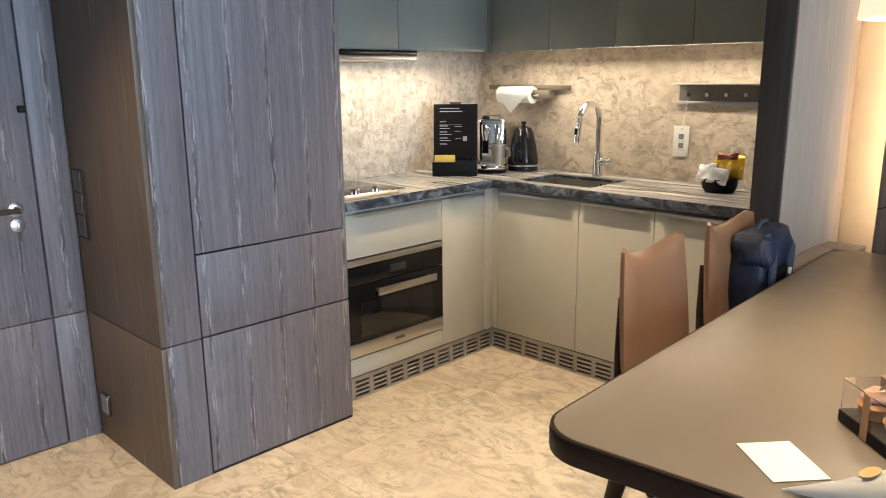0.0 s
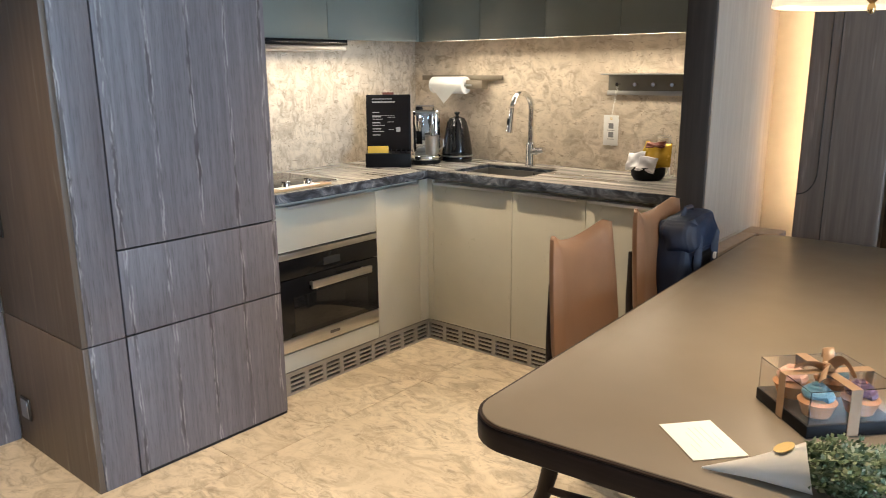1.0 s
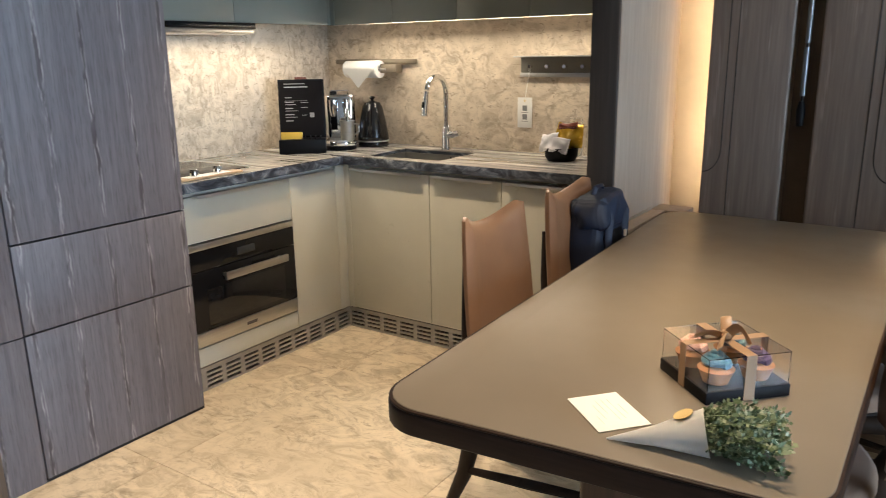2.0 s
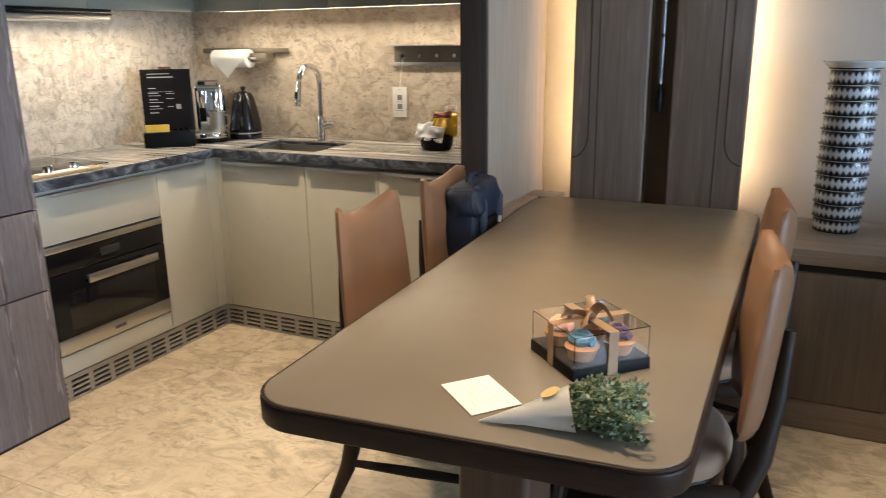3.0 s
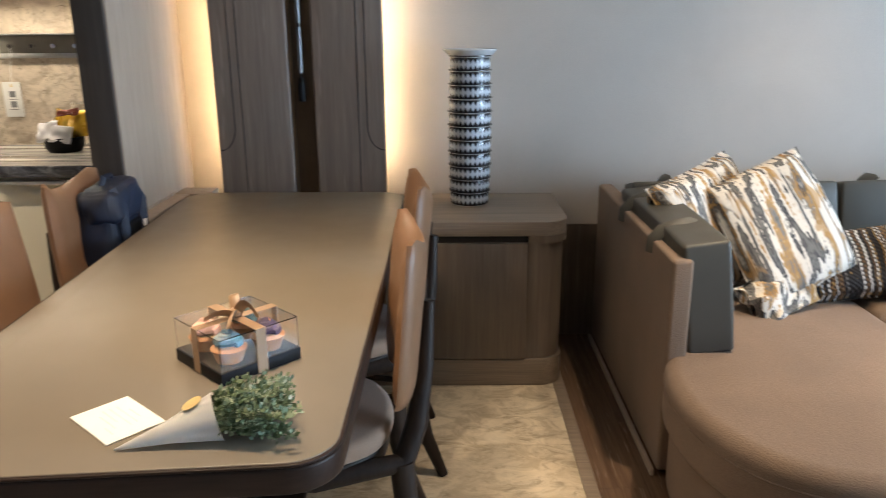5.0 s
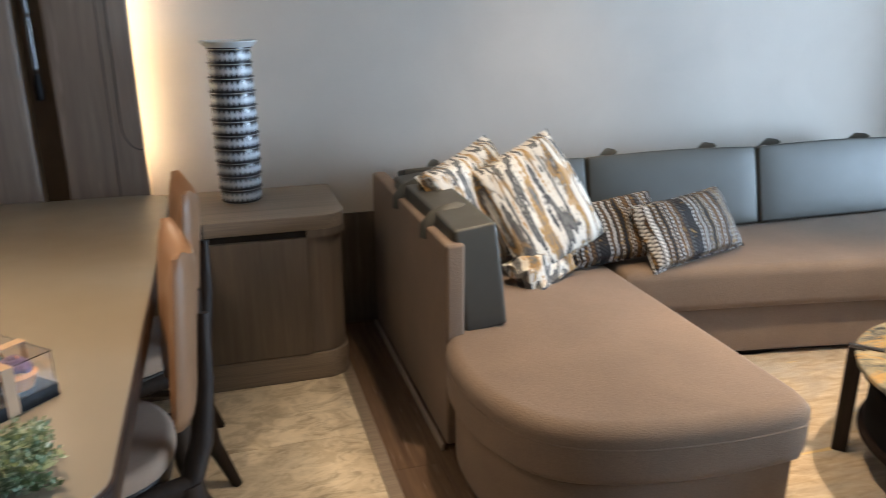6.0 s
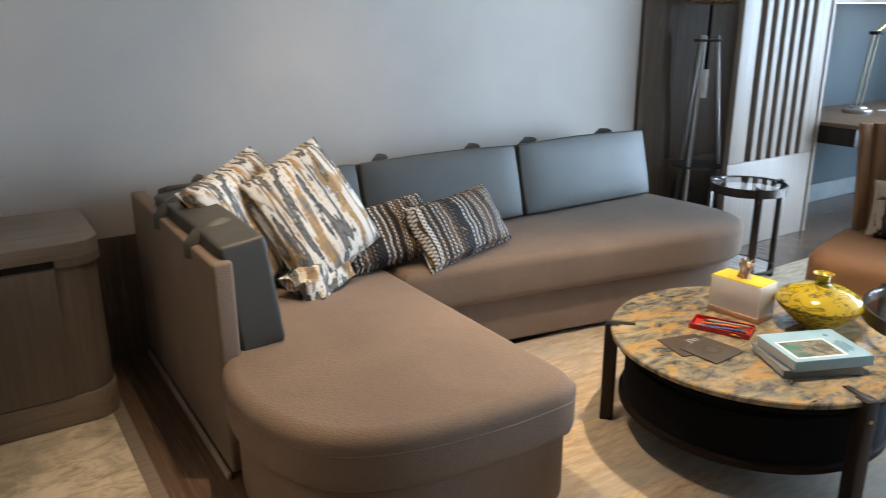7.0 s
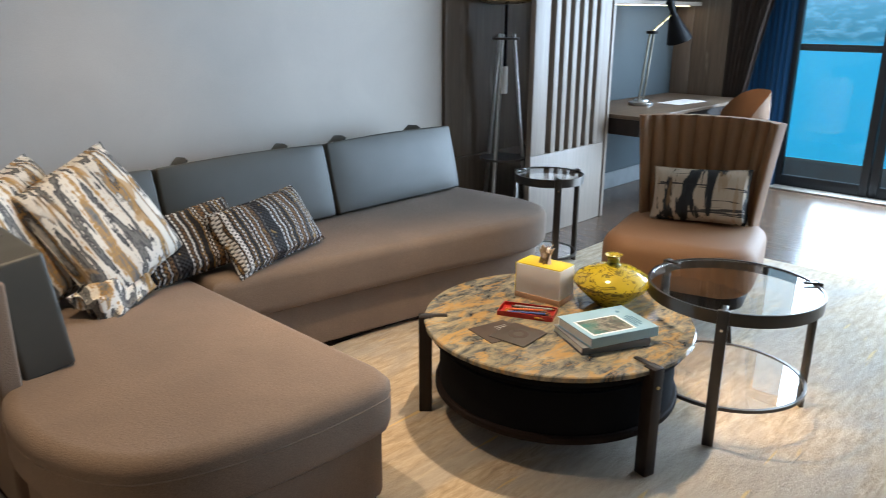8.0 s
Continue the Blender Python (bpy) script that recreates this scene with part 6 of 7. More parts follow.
hr = thing("hook_rail", "dark steel hook rail with a narrow ledge and pegs", "rail", (-1.29, YN - 0.015, 1.36))
part("ledge", box(-1.617, -0.952, YN - 0.095, YN - 0.016, 1.379, 1.386, 0.001), M_STEEL, hr, "steel ledge")
part("back_plate", box(-1.61, -0.952, YN - 0.024, YN - 0.0155, 1.285, 1.379, 0.001), plain("grey_plate", (0.20, 0.185, 0.15), 0.45), hr, "dark back plate")
part("lip", box(-1.61, -0.952, YN - 0.034, YN - 0.024, 1.285, 1.305, 0.001), M_STEEL, hr)
for x in (-1.549, -1.457, -1.365, -1.273, -1.181, -1.089):
    part("peg", moved(lathe([(0, 0), (0.005, 0), (0.005, 0.025), (0.009, 0.026), (0.009, 0.032), (0, 0.032)], seg=14), pose(x, YN - 0.024, 1.335, 90, 0, 0)), M_CHROME, hr)

bk = thing("snack_basket", "black round basket filled with wrapped snacks", "basket", (-1.30, 3.40, ZT))
part("basket", lathe([(0, ZT), (0.062, ZT), (0.075, ZT + 0.02), (0.078, ZT + 0.06), (0.074, ZT + 0.06), (0.068, ZT + 0.02), (0, ZT + 0.008)], -1.30, 3.40, 32), M_BLACK, bk)


def snack(label, w, h, t, m, centre, normal, roll, seed):
    s = thing("snack_packet", label, "snack packet", (0, 0, 0), "wrapped snacks")
    part("wrapper", pillow(w, h, t, 10, 0.6, 0.02, 0.012, seed), m, s)
    s.matrix_basis = placed(centre, normal, roll)


M_FOIL_Y = plain("yellow_foil", (0.60, 0.36, 0.03), 0.25, 0.3)
M_FOIL_W = plain("white_foil", (0.62, 0.60, 0.60), 0.3, 0.2)
M_FOIL_R = plain("brown_foil", (0.20, 0.05, 0.03), 0.3, 0.2)
snack("yellow foil snack packet standing in the basket", 0.13, 0.11, 0.035, M_FOIL_Y, (-1.26, 3.415, ZT + 0.105), (-0.2, -0.9, 0.35), 12, 31)
snack("yellow foil snack packet", 0.11, 0.09, 0.03, M_FOIL_Y, (-1.295, 3.445, ZT + 0.115), (0.2, -0.9, 0.3), -14, 33)
snack("white foil snack packet", 0.10, 0.085, 0.03, M_FOIL_W, (-1.345, 3.36, ZT + 0.085), (-0.3, -0.85, 0.4), 8, 35)
snack("white printed snack packet", 0.09, 0.075, 0.028, M_FOIL_W, (-1.285, 3.345, ZT + 0.075), (0.1, -0.85, 0.45), -6, 37)
snack("brown foil chocolate bar", 0.09, 0.03, 0.018, M_FOIL_R, (-1.27, 3.40, ZT + 0.158), (0, -0.7, 0.7), 4, 39)
for x, y in ((-1.285, 3.525), (-1.195, 3.525)):
    gl = thing("drinking_glass", "clear drinking glass turned upside down", "glass", (x, y, ZT), "drinking glasses")
    g = part("glass", lathe([(0.034, ZT + 0.001), (0.036, ZT + 0.001), (0.031, ZT + 0.19), (0, ZT + 0.192), (0, ZT + 0.184), (0.029, ZT + 0.182), (0.034, ZT + 0.001)], x, y, 24), M_GLASS, gl)
    g.visible_shadow = False

# ---------- backpack on the far chair ----------
M_NAVY = fabric("navy_nylon", (0.008, 0.018, 0.047), 0.6, vary=0.4, sheen=0.0)
bp = thing("backpack", "navy nylon backpack standing on the dining chair", "backpack", (-0.80, 2.78, 0.475))


def sack(x0, x1, y0, y1, z0, z1, bev, amp, top=0.8, seed=0.0):
    """A soft bag volume: drawn in towards the top and crumpled."""
    b = box(x0, x1, y0, y1, z0, z1, bev, 3)
    bmesh.ops.subdivide_edges(b, edges=b.edges[:], cuts=5, use_grid_fill=True)
    cx, cy = (x0 + x1) / 2, (y0 + y1) / 2
    for v in b.verts:
        f = (v.co.z - z0) / (z1 - z0)
        k_ = 1 + 0.10 * math.sin(f * math.pi) - (1 - top) * max(0, f - 0.45) / 0.55
        v.co.x, v.co.y = cx + (v.co.x - cx) * k_, cy + (v.co.y - cy) * k_
        q = v.co * 19 + Vector((seed, 0, 0))
        v.co += Vector((noise.noise(q), noise.noise(q + Vector((5, 0, 0))), noise.noise(q + Vector((0, 7, 0))) * 0.6)) * amp
        q = q * 0.42
        v.co += Vector((noise.noise(q) * 0.5, noise.noise(q + Vector((3, 0, 0))), noise.noise(q + Vector((0, 9, 0))) * f)) * amp * 1.9
    return b


part("body", sack(-0.925, -0.795, 2.655, 2.905, 0.482, 0.885, 0.03, 0.010, 0.9), M_NAVY, bp, smooth=40)
pocket = part("front_pocket", sack(-0.81, -0.762, 2.68, 2.89, 0.49, 0.70, 0.022, 0.009, 0.9, 3.0), M_NAVY, bp, smooth=40)
part("zip", tube([(-0.783, 2.70, 0.692), (-0.772, 2.785, 0.704), (-0.783, 2.87, 0.692)], 0.004, 6), M_BLACK, pocket, "black zip")
part("flap", sack(-0.91, -0.785, 2.665, 2.895, 0.775, 0.90, 0.03, 0.014, 0.95, 8.0), M_NAVY, bp, smooth=40)
part("opening", sack(-0.81, -0.783, 2.70, 2.87, 0.71, 0.77, 0.01, 0.004, 1.0, 5.0), M_BLACK, bp, "dark mesh opening", smooth=40)
part("handle", tube([(-0.86, 2.73, 0.885), (-0.85, 2.742, 0.928), (-0.85, 2.80, 0.928), (-0.86, 2.82, 0.885)], 0.009, 8, flat=0.5), M_NAVY, bp)
for y in (2.70, 2.855):
    part("strap", tube([(-0.81, y, 0.895), (-0.780, y + 0.010, 0.83), (-0.776, y - 0.006, 0.74), (-0.762, y, 0.66), (-0.757, y + 0.004, 0.58)], 0.014, 8, flat=0.25), M_NAVY, bp, "navy webbing strap")
part("buckle", box(-0.778, -0.768, 2.842, 2.868, 0.735, 0.760, 0.003), M_WHITE, bp, "small pale buckle")

# ---------- on the dining table ----------
TT = 0.7498
cd = thing("note_card", "white note card with faint printed lines", "card", (-0.275, 1.50, TT))
cdm = pose(-0.2755, 1.4515, TT, 0, 0, -41.3)
part("card", moved(box(-0.069, 0.069, -0.052, 0.052, 0.0004, 0.0022, 0.0004), cdm), M_PAPER, cd)
for i, (a, b) in enumerate(((-0.02, 0.02), (-0.045, 0.035), (-0.045, 0.04), (-0.045, 0.01), (-0.03, 0.03), (0.015, 0.045))):
    part("print_line", moved(box(a, b, 0.03 - 0.012 * i, 0.0315 - 0.012 * i, 0.0021, 0.0025), cdm), plain("pale_grey_ink", (0.60, 0.60, 0.58), 0.8), cd)

cb = thing("cake_box", "clear box of cupcakes on a black tray tied with ribbon", "cake box", (0, 0, 0))
S = 0.098
part("tray", box(-S, S, -S, S, 0.0, 0.028, 0.003), M_BLACK, cb, "black card tray")
for x0, x1, y0, y1 in ((-S + 0.004, S - 0.004, -S + 0.003, -S + 0.0045), (-S + 0.004, S - 0.004, S - 0.0045, S - 0.003), (-S + 0.003, -S + 0.0045, -S + 0.005, S - 0.005), (S - 0.0045, S - 0.003, -S + 0.005, S - 0.005)):
    g = part("wall", box(x0, x1, y0, y1, 0.029, 0.098), M_GLASS, cb, "clear plastic wall", smooth=0)
    g.visible_shadow = False
g = part("lid", box(-S + 0.003, S - 0.003, -S + 0.003, S - 0.003, 0.0985, 0.100), M_GLASS, cb, "clear plastic lid", smooth=0)
g.visible_shadow = False
M_RIBBON = plain("bronze_satin_ribbon", (0.34, 0.21, 0.12), 0.35, vary=0.2)
for a in (0, 90):
    rb = moved(box(-0.012, 0.012, -S - 0.0015, S + 0.0015, 0.1005, 0.1015), pose(0, 0, 0, 0, 0, a))
    for s in (-1, 1):
        join(rb, moved(box(-0.012, 0.012, s * (S + 0.001) - 0.0006, s * (S + 0.001) + 0.0006, 0.002, 0.1012), pose(0, 0, 0, 0, 0, a)))
    part("ribbon", rb, M_RIBBON, cb, "bronze satin ribbon", smooth=0)
for a, ln, hgt in ((20, 0.062, 0.03), (150, 0.066, 0.034), (262, 0.07, 0.012), (320, 0.085, 0.014)):
    ca, sa = math.cos(radians(a)), math.sin(radians(a))
    pts = [(ca * ln * t, sa * ln * t, 0.1025 + hgt * math.sin(t * math.pi) + 0.006 * t) for t in [k / 8 for k in range(9)]]
    part("bow", tube(pts, 0.011, 8, flat=0.16), M_RIBBON, cb, "satin bow loop")
part("knot", lathe([(0, 0.1015), (0.012, 0.104), (0.014, 0.112), (0.008, 0.12), (0, 0.121)], 0, 0, 14), M_RIBBON, cb)
CAKE_M = pose(-0.132, 1.70, TT, 0, 0, -44) @ Matrix.Scale(0.92, 4)
cb.matrix_basis = CAKE_M
M_CAKE = plain("sponge_cake", (0.30, 0.13, 0.05), 0.8, vary=0.25)
for i, (x, y, c1, lb) in enumerate(((-0.047, -0.047, (0.62, 0.36, 0.28), "cupcake with swirled pink icing"), (0.047, -0.047, (0.03, 0.11, 0.16), "cupcake with teal blue icing"), (-0.047, 0.047, (0.05, 0.10, 0.11), "cupcake with dark green icing"), (0.047, 0.047, (0.06, 0.035, 0.08), "cupcake with dark berry icing"))):
    cp = thing("cupcake", lb, "cupcake", (0, 0, 0), "cupcakes in the box")
    part("cake", lathe([(0, 0.0), (0.026, 0.0), (0.034, 0.022), (0.038, 0.03), (0.03, 0.036), (0, 0.037)], seg=24), M_CAKE, cp, "brown sponge")
    sw_ = bmesh.new()
    for turn in range(3):
        r, z = 0.022 - 0.007 * turn, 0.040 + 0.008 * turn
        tube([(math.cos(a) * r, math.sin(a) * r, z + a * 0.0015) for a in [k * math.pi / 7 for k in range(15)]], 0.010 - 0.0015 * turn, 8, bm=sw_)
    part("icing", sw_, plain("icing", c1, 0.4, vary=0.25, scale=60), cp)
    if i == 0 or i == 3:
        part("topping", lathe([(0, 0.052), (0.009, 0.053), (0.010, 0.059), (0.006, 0.066), (0, 0.067)], 0.003, 0, 12), plain("orange_topping", (0.55, 0.16, 0.03), 0.4), cp)
    cp.matrix_basis = CAKE_M @ pose(x, y, 0.0285)

bq = thing("bouquet", "small bunch of green sprigs in a white paper cone", "bouquet", (-0.1, 1.42, TT))
tip, mouth = Vector((-0.237, 1.350, TT + 0.004)), Vector((-0.082, 1.398, TT + 0.037))
axis = (mouth - tip).normalized()
sd = axis.cross(Vector((0, 0, 1))).normalized()
upv = sd.cross(axis)
cnb = bmesh.new()
nseg = 28
rings_ = []
for f, r in ((0.0, 0.0015), (0.5, 0.018), (1.0, 0.041)):
    rings_.append([cnb.verts.new(tip.lerp(mouth, f) + (sd * math.cos(2 * math.pi * k / nseg) + upv * math.sin(2 * math.pi * k / nseg)) * r) for k in range(nseg)])
for lo_, hi_ in zip(rings_, rings_[1:]):
    for k in range(nseg):
        cnb.faces.new((lo_[k], lo_[(k + 1) % nseg], hi_[(k + 1) % nseg], hi_[k]))
bmesh.ops.solidify(cnb, geom=cnb.faces[:], thickness=0.0012)
part("paper_cone", cnb, M_PAPER, bq, "white paper cone")
stc = tip.lerp(mouth, 0.8) + upv * 0.0345 - sd * 0.004
part("sticker", moved(lathe([(0, 0), (0.017, 0), (0.017, 0.0008), (0, 0.0008)], seg=24), placed(stc, upv + axis * -0.24, 0)), M_GOLD, bq, "round gold sticker")
rng = random.Random(5)


def leaf_material():
    k = Mat("sage_green_sprig", 0.6)
    g = k.node("ShaderNodeNewGeometry")
    k.colour(k.ramp(g.outputs["Random Per Island"], [(0.0, (0.05, 0.085, 0.035)), (0.5, (0.12, 0.17, 0.085)), (0.85, (0.25, 0.30, 0.18)), (1.0, (0.42, 0.45, 0.32))]))
    return k.m


M_SPRIG = leaf_material()
stems, leaves = bmesh.new(), bmesh.new()
for s in range(120):
    off = Vector((rng.gauss(0, 0.4), rng.gauss(0, 0.45)))
    d = (axis * 1.25 + sd * off.x * 0.95 + upv * (off.y * 0.42 - 0.05)).normalized()
    base = mouth + sd * off.x * 0.028 + upv * off.y * 0.022 - axis * 0.012
    ln = rng.uniform(0.05, 0.145)
    pts = [base + d * ln * t + Vector((0, 0, -0.02 * t * t)) + sd * 0.01 * math.sin(3 * t + s) for t in (0, 0.33, 0.66, 1.0)]
    for p in pts:
        p.z = max(p.z, TT + 0.004)
    tube(pts, [0.0012, 0.0011, 0.0009, 0.0006], 4, bm=stems)
    for q in range(40):
        t = 0.12 + 0.88 * q / 39
        i = min(2, int(t * 3))
        p = pts[i].lerp(pts[i + 1], t * 3 - i)
        dirv = Vector((rng.uniform(-1, 1), rng.uniform(-1, 1), rng.uniform(-0.4, 1))).normalized()
        dirv = (dirv + d * 0.5).normalized()
        side_ = dirv.orthogonal().normalized()
        L, W = rng.uniform(0.007, 0.015), rng.uniform(0.0022, 0.0044)
        pos = p + dirv * 0.002
        qv = [pos, pos + dirv * L * 0.5 + side_ * W, pos + dirv * L, pos + dirv * L * 0.5 - side_ * W]
        for w in qv:
            w.z = max(w.z, TT + 0.001)
        leaves.faces.new([leaves.verts.new(w) for w in qv])
part("stalk", stems, M_SPRIG, bq)["kind"] = "stuff"
lv = part("leaves", leaves, M_SPRIG, bq, smooth=0)
lv["kind"] = "stuff"

# ---------- on the coffee table ----------
CZ = TZ + 0.0005
tx = thing("tissue_box", "white and yellow upright tissue box on the marble table", "tissue box", (0, 0, 0))
M_TISYEL = plain("yellow_box_top", (0.66, 0.50, 0.03), 0.45)
part("body", box(-0.095, 0.095, -0.055, 0.055, 0.0, 0.135, 0.003), M_WHITE, tx)
part("top", box(-0.093, 0.093, -0.053, 0.053, 0.135, 0.139, 0.002), M_TISYEL, tx, "yellow top")
part("side", box(-0.0975, -0.0955, -0.055, 0.055, 0.0, 0.137, 0.0008), M_TISYEL, tx, "yellow side")
part("base_band", box(-0.0965, 0.0965, -0.0565, 0.0565, 0.0, 0.022, 0.001), plain("peach_card", (0.55, 0.33, 0.20), 0.6), tx, "peach card band")
tis = bmesh.new()
for a in (10, 80, 140):
    join(tis, moved(pillow(0.05, 0.085, 0.012, 8, 0.5, 0.3, 0.02, a), pose(0.0, 0, 0.165, 82, 12, a)))
part("tissue", tis, plain("cream_tissue", (0.62, 0.48, 0.36), 0.9), tx, "cream tissue", smooth=60)
tx.matrix_basis = pose(2.675, 1.835, CZ, 0, 0, -84)

pt = thing("pencil_tray", "red card tray of coloured pencils", "pencil tray", (0, 0, 0))
M_RED = plain("red_card", (0.42, 0.02, 0.015), 0.45)
tr_ = box(-0.10, 0.10, -0.05, 0.05, 0.0, 0.003)
for a in ((-0.10, 0.10, -0.05, -0.047), (-0.10, 0.10, 0.047, 0.05), (-0.10, -0.097, -0.047, 0.047), (0.097, 0.10, -0.047, 0.047)):
    box(*a, 0.003, 0.018, bm=tr_)
part("tray", tr_, M_RED, pt, smooth=0)
pt.matrix_basis = pose(2.50, 1.78, CZ, 0, 0, -66)
for i, c in enumerate(((0.55, 0.30, 0.02), (0.03, 0.10, 0.35), (0.02, 0.02, 0.02), (0.60, 0.14, 0.02), (0.12, 0.07, 0.04), (0.30, 0.32, 0.30))):
    pc = thing("pencil", "loose coloured pencil in the tray", "pencil", (0, 0, 0), "coloured pencils")
    part("shaft", tube([(-0.075, 0, 0), (0.062, 0, 0)], 0.0042, 6), plain("pencil_paint", c, 0.35), pc)
    part("point", tube([(0.062, 0, 0), (0.08, 0, 0)], [0.0042, 0.0006], 6), M_CAKE, pc)
    pc.matrix_basis = pose(2.50, 1.78, CZ, 0, 0, -66) @ pose(-0.005 + 0.012 * (i % 3), -0.036 + 0.014 * i, 0.0085 + 0.004 * (i % 2), 0, 0, (-14, 9, -5, 12, -9, 4)[i])

for i, (x, y, a, m, lb) in enumerate(((2.30, 1.755, -14, M_BROWNCARD, "dark brown printed leaflet on the marble table"), (2.325, 1.685, 4, plain("taupe_card", (0.068, 0.053, 0.040), 0.4), "taupe printed leaflet overlapping another"))):
    lf = thing("leaflet", lb, "leaflet", (0, 0, 0), "leaflets")
    part("card", box(-0.075, 0.075, -0.07, 0.07, 0.0, 0.0022, 0.0004), m, lf)
    if i == 0:
        for q in range(3):
            part("print_line", box(0.01, 0.055, 0.03 - 0.012 * q, 0.034 - 0.012 * q, 0.0021, 0.0027), M_PRINT, lf, "pale line of print")
    else:
        part("print_ring", ring(0.0, 0.0, 0.0021, 0.0026, 0.018, 0.034, 28), M_BROWNCARD, lf, "dark printed ring")
    lf.matrix_basis = pose(x, y, CZ + 0.0026 * i, 0, 0, a)


def book(label, w, d, h, cover):
    b = thing("book", label, "book", (0, 0, 0), "books on the coffee table")
    part("pages", box(-w / 2 + 0.003, w / 2 - 0.004, -d / 2 + 0.004, d / 2 - 0.004, 0.003, h - 0.003), M_PAPER, b, "white page block", smooth=0)
    part("cover", box(-w / 2, w / 2, -d / 2, d / 2, 0, 0.003, 0.0008), cover, b)
    part("cover", box(-w / 2, w / 2, -d / 2, d / 2, h - 0.003, h, 0.0008), cover, b)
    part("spine", box(-w / 2 - 0.003, -w / 2, -d / 2, d / 2, 0, h, 0.001), cover, b)
    return b


M_BLUECOVER = plain("pale_blue_cover", (0.30, 0.48, 0.58), 0.35, vary=0.04)
book("grey covered book under another book", 0.20, 0.25, 0.025, plain("grey_cover", (0.16, 0.17, 0.18), 0.4)).matrix_basis = pose(2.50, 1.475, CZ, 0, 0, 62)
BM = pose(2.515, 1.462, CZ + 0.026, 0, 0, 67)
bo = book("pale blue hardback book with a harbour picture", 0.20, 0.26, 0.034, M_BLUECOVER)


def picture_material():
    k = Mat("harbour_print", 0.35)
    n = k.noise(26, (1, 1, 1), 5, 0.8)
    c = k.ramp(n, [(0.34, (0.03, 0.035, 0.03)), (0.46, (0.12, 0.10, 0.07)), (0.55, (0.32, 0.28, 0.22)), (0.64, (0.10, 0.13, 0.07))])
    sep = k.node("ShaderNodeSeparateXYZ")
    k.link(k.coords(), sep.inputs[0])
    k.colour(k.mix(k.ramp(sep.outputs[0], [(0.0, (0, 0, 0)), (0.012, (0.75, 0.75, 0.75))]), k.mix(k.ramp(k.noise(8), [(0.45, (0, 0, 0)), (0.6, (1, 1, 1))]), c, (0.03, 0.16, 0.13)), c))
    return k.m


part("picture_border", box(-0.085, 0.035, -0.055, 0.112, 0.0341, 0.0346), M_PAPER, bo, "white picture border", smooth=0)
part("picture", box(-0.078, 0.028, -0.048, 0.105, 0.0346, 0.0350), picture_material(), bo, "dark green harbour picture", smooth=0)
for q, (a, b) in enumerate(((-0.07, 0.0), (-0.055, 0.01), (-0.065, 0.015), (-0.05, 0.005))):
    part("print_line", box(a, b, -0.072 - 0.010 * q, -0.066 - 0.010 * q, 0.0341, 0.0347), plain("blue_ink", (0.12, 0.24, 0.33), 0.5), bo, "blue line of print", smooth=0)
part("print_mark", lathe([(0, 0.0341), (0.008, 0.0341), (0.008, 0.0347), (0, 0.0347)], 0.055, -0.08, 16), plain("blue_mark", (0.12, 0.24, 0.33), 0.5), bo, "round blue mark")
bo.matrix_basis = BM


def yellow_glaze():
    k = Mat("yellow_scrolled_glaze", 0.12)
    n = k.noise(15, (1, 1, 1.5), 2, 1.6)
    thin = k.ramp(n, [(0.45, (0, 0, 0)), (0.475, (0.85, 0.85, 0.85)), (0.51, (0.85, 0.85, 0.85)), (0.535, (0, 0, 0))])
    base = k.ramp(k.noise(4), [(0.35, (0.40, 0.29, 0.015)), (0.65, (0.56, 0.44, 0.03))])
    k.colour(k.mix(thin, base, (0.10, 0.075, 0.01)))
    return k.m


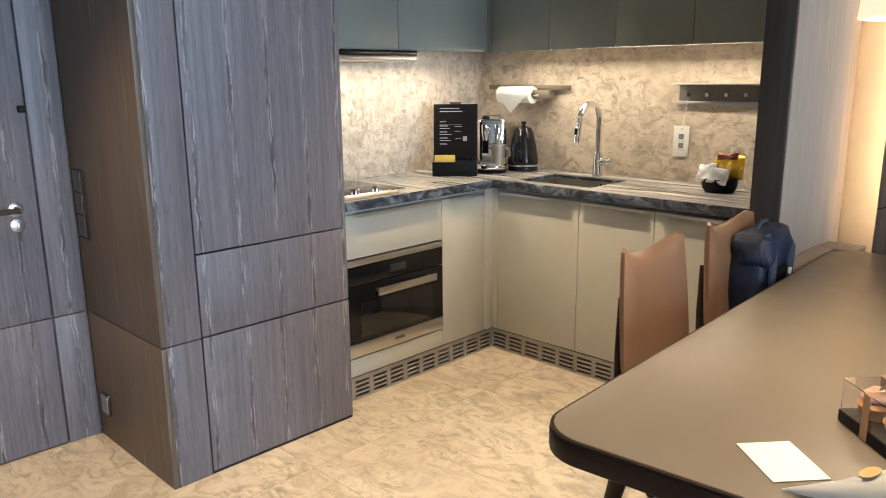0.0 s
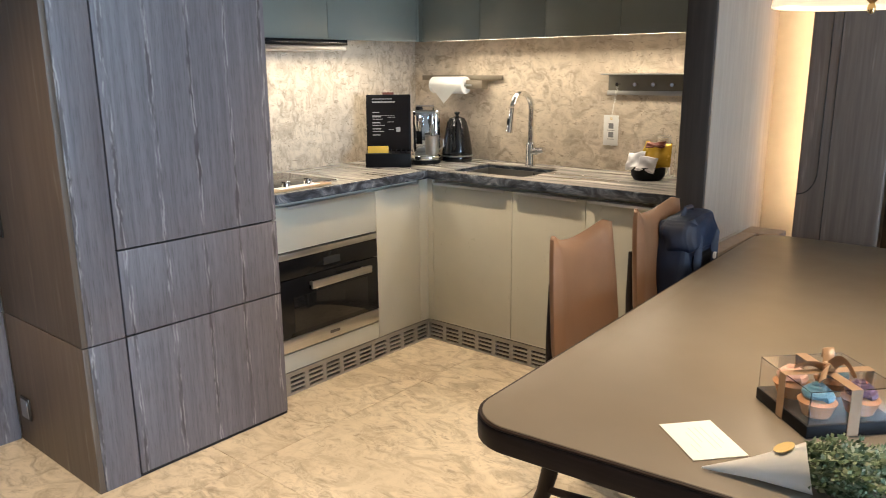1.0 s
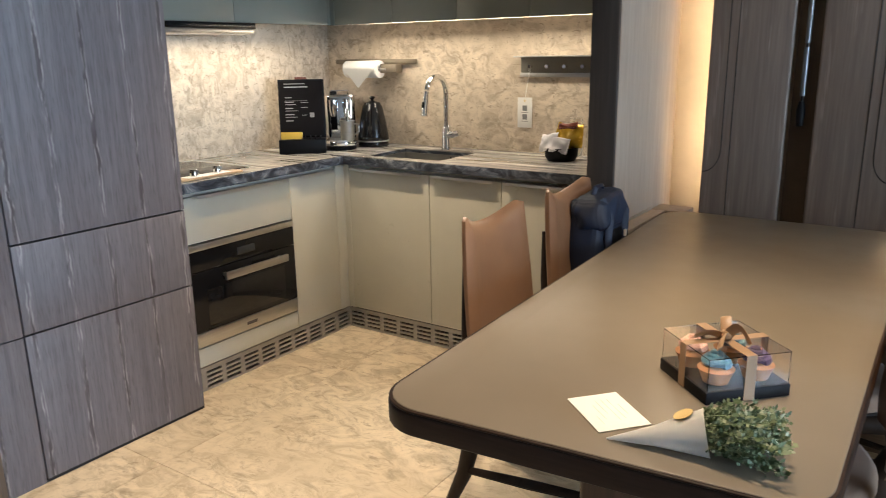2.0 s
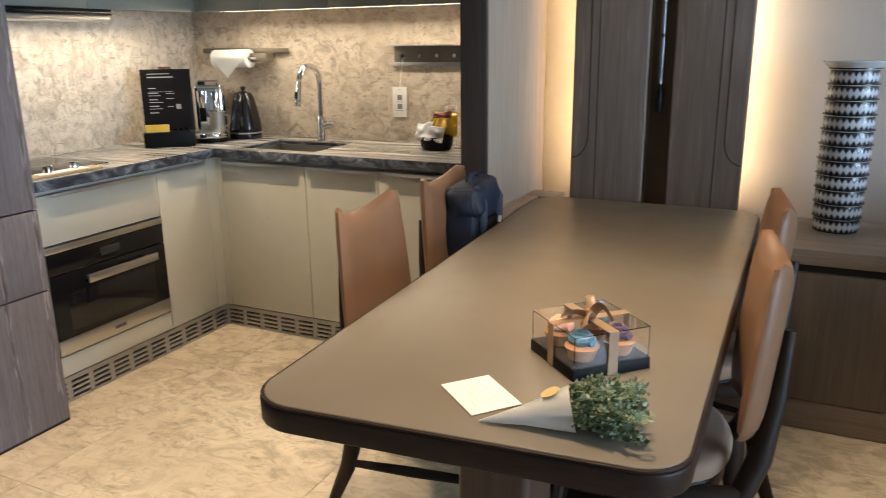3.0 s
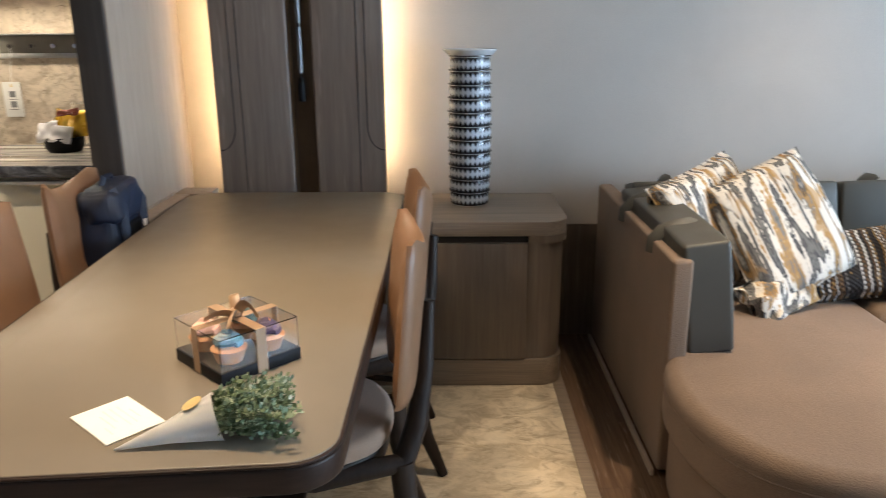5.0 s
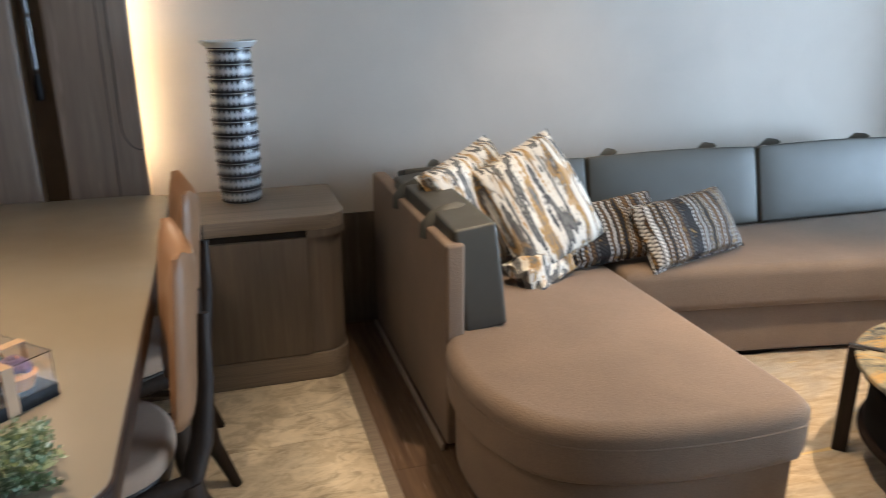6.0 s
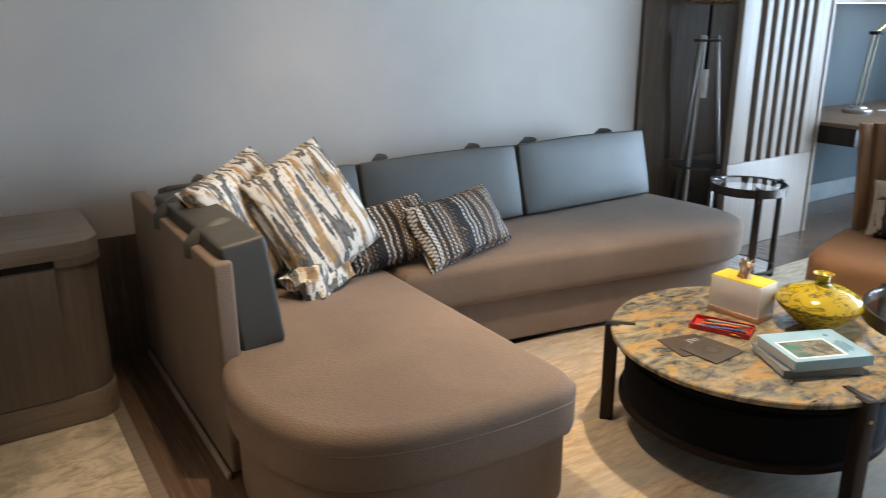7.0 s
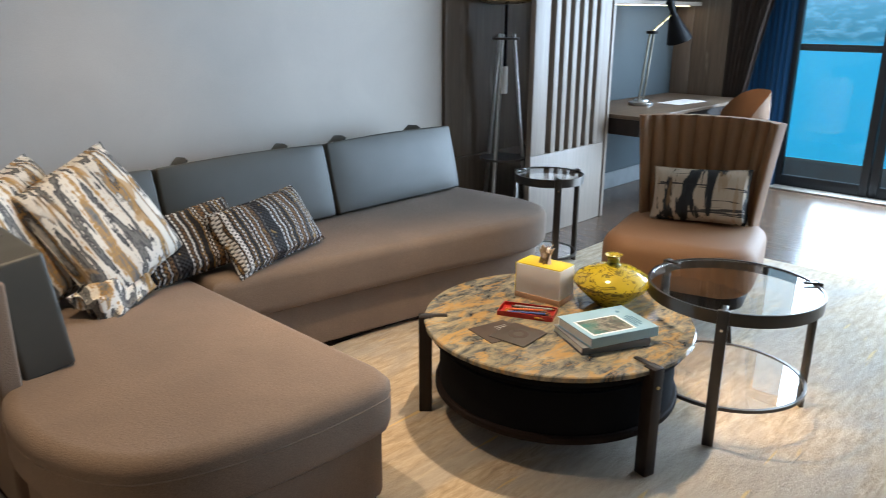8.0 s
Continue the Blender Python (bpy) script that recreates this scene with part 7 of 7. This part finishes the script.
yv = thing("squat_vase", "squat yellow glazed vase with brown scrolls", "vase", (2.80, 1.62, CZ))
part("body", lathe([(0, CZ), (0.055, CZ), (0.062, CZ + 0.008), (0.10, CZ + 0.04), (0.135, CZ + 0.075), (0.143, CZ + 0.092), (0.13, CZ + 0.112), (0.09, CZ + 0.135), (0.035, CZ + 0.150), (0.022, CZ + 0.158), (0.021, CZ + 0.180), (0.033, CZ + 0.192), (0.029, CZ + 0.192), (0.016, CZ + 0.178), (0, CZ + 0.17)], 2.80, 1.62, 48), yellow_glaze(), yv)

# ---------- floor pieces ----------
stone = tagged(new("stone_floor"), "swirled beige marble floor in large slabs", "floor", kind="structure")
wood_floor = tagged(new("wood_floor"), "oak plank floor of the living area", "floor", kind="structure")


def piece_mesh(name, w, d, h, material, bev=0.0012):
    b = box(-w / 2, w / 2, -d / 2, d / 2, -h, 0)
    tops = [e for e in b.edges if e.verts[0].co.z > -1e-6 and e.verts[1].co.z > -1e-6]
    bmesh.ops.bevel(b, geom=tops, offset=bev, segments=1, profile=0.5, affect="EDGES")
    me = bpy.data.meshes.new(name)
    b.to_mesh(me)
    b.free()
    me.materials.append(material)
    return me


def lay(name, me, x, y, z, parent):
    ob = new(name, me)
    ob.parent = parent
    ob.location = (x, y, z)
    return ob


SW, SD = 0.905, 0.985
slab_me = piece_mesh("slab", SW - 0.0016, SD - 0.0016, 0.012, M_STONE)
for i in range(4):
    for j in range(6):
        lay("slab", slab_me, XW + SW * (i + 0.5), YN - SD * (j + 0.5), 0, stone)
PW, PL = 0.155, 1.24
plank_me = piece_mesh("plank", PL - 0.0006, PW - 0.0006, 0.010, M_FLOORWOOD, 0.0005)
x = 0.765 + PW / 2
row = 0
while x < XE + PW / 2:
    y = YN - PL / 2 + (row * 0.41 % PL)
    while y > YS - PL / 2:
        y0, y1 = max(y - PL / 2, YS), min(y + PL / 2, YN)
        if y1 - y0 > 0.004:
            ob = lay("plank", plank_me, x, (y0 + y1) / 2, -0.0015, wood_floor)
            ob.rotation_euler = (0, 0, math.pi / 2)
            ob.scale = ((y1 - y0) / PL, 1, 1)
        y -= PL
    x += PW
    row += 1
setting("floor_trim", box(0.7205, 0.7645, YS, YN - 0.01, -0.012, 0.001, 0.001), M_CONSOLE_LIT, "flat brown wood strip between stone and wood floor", "floor trim")
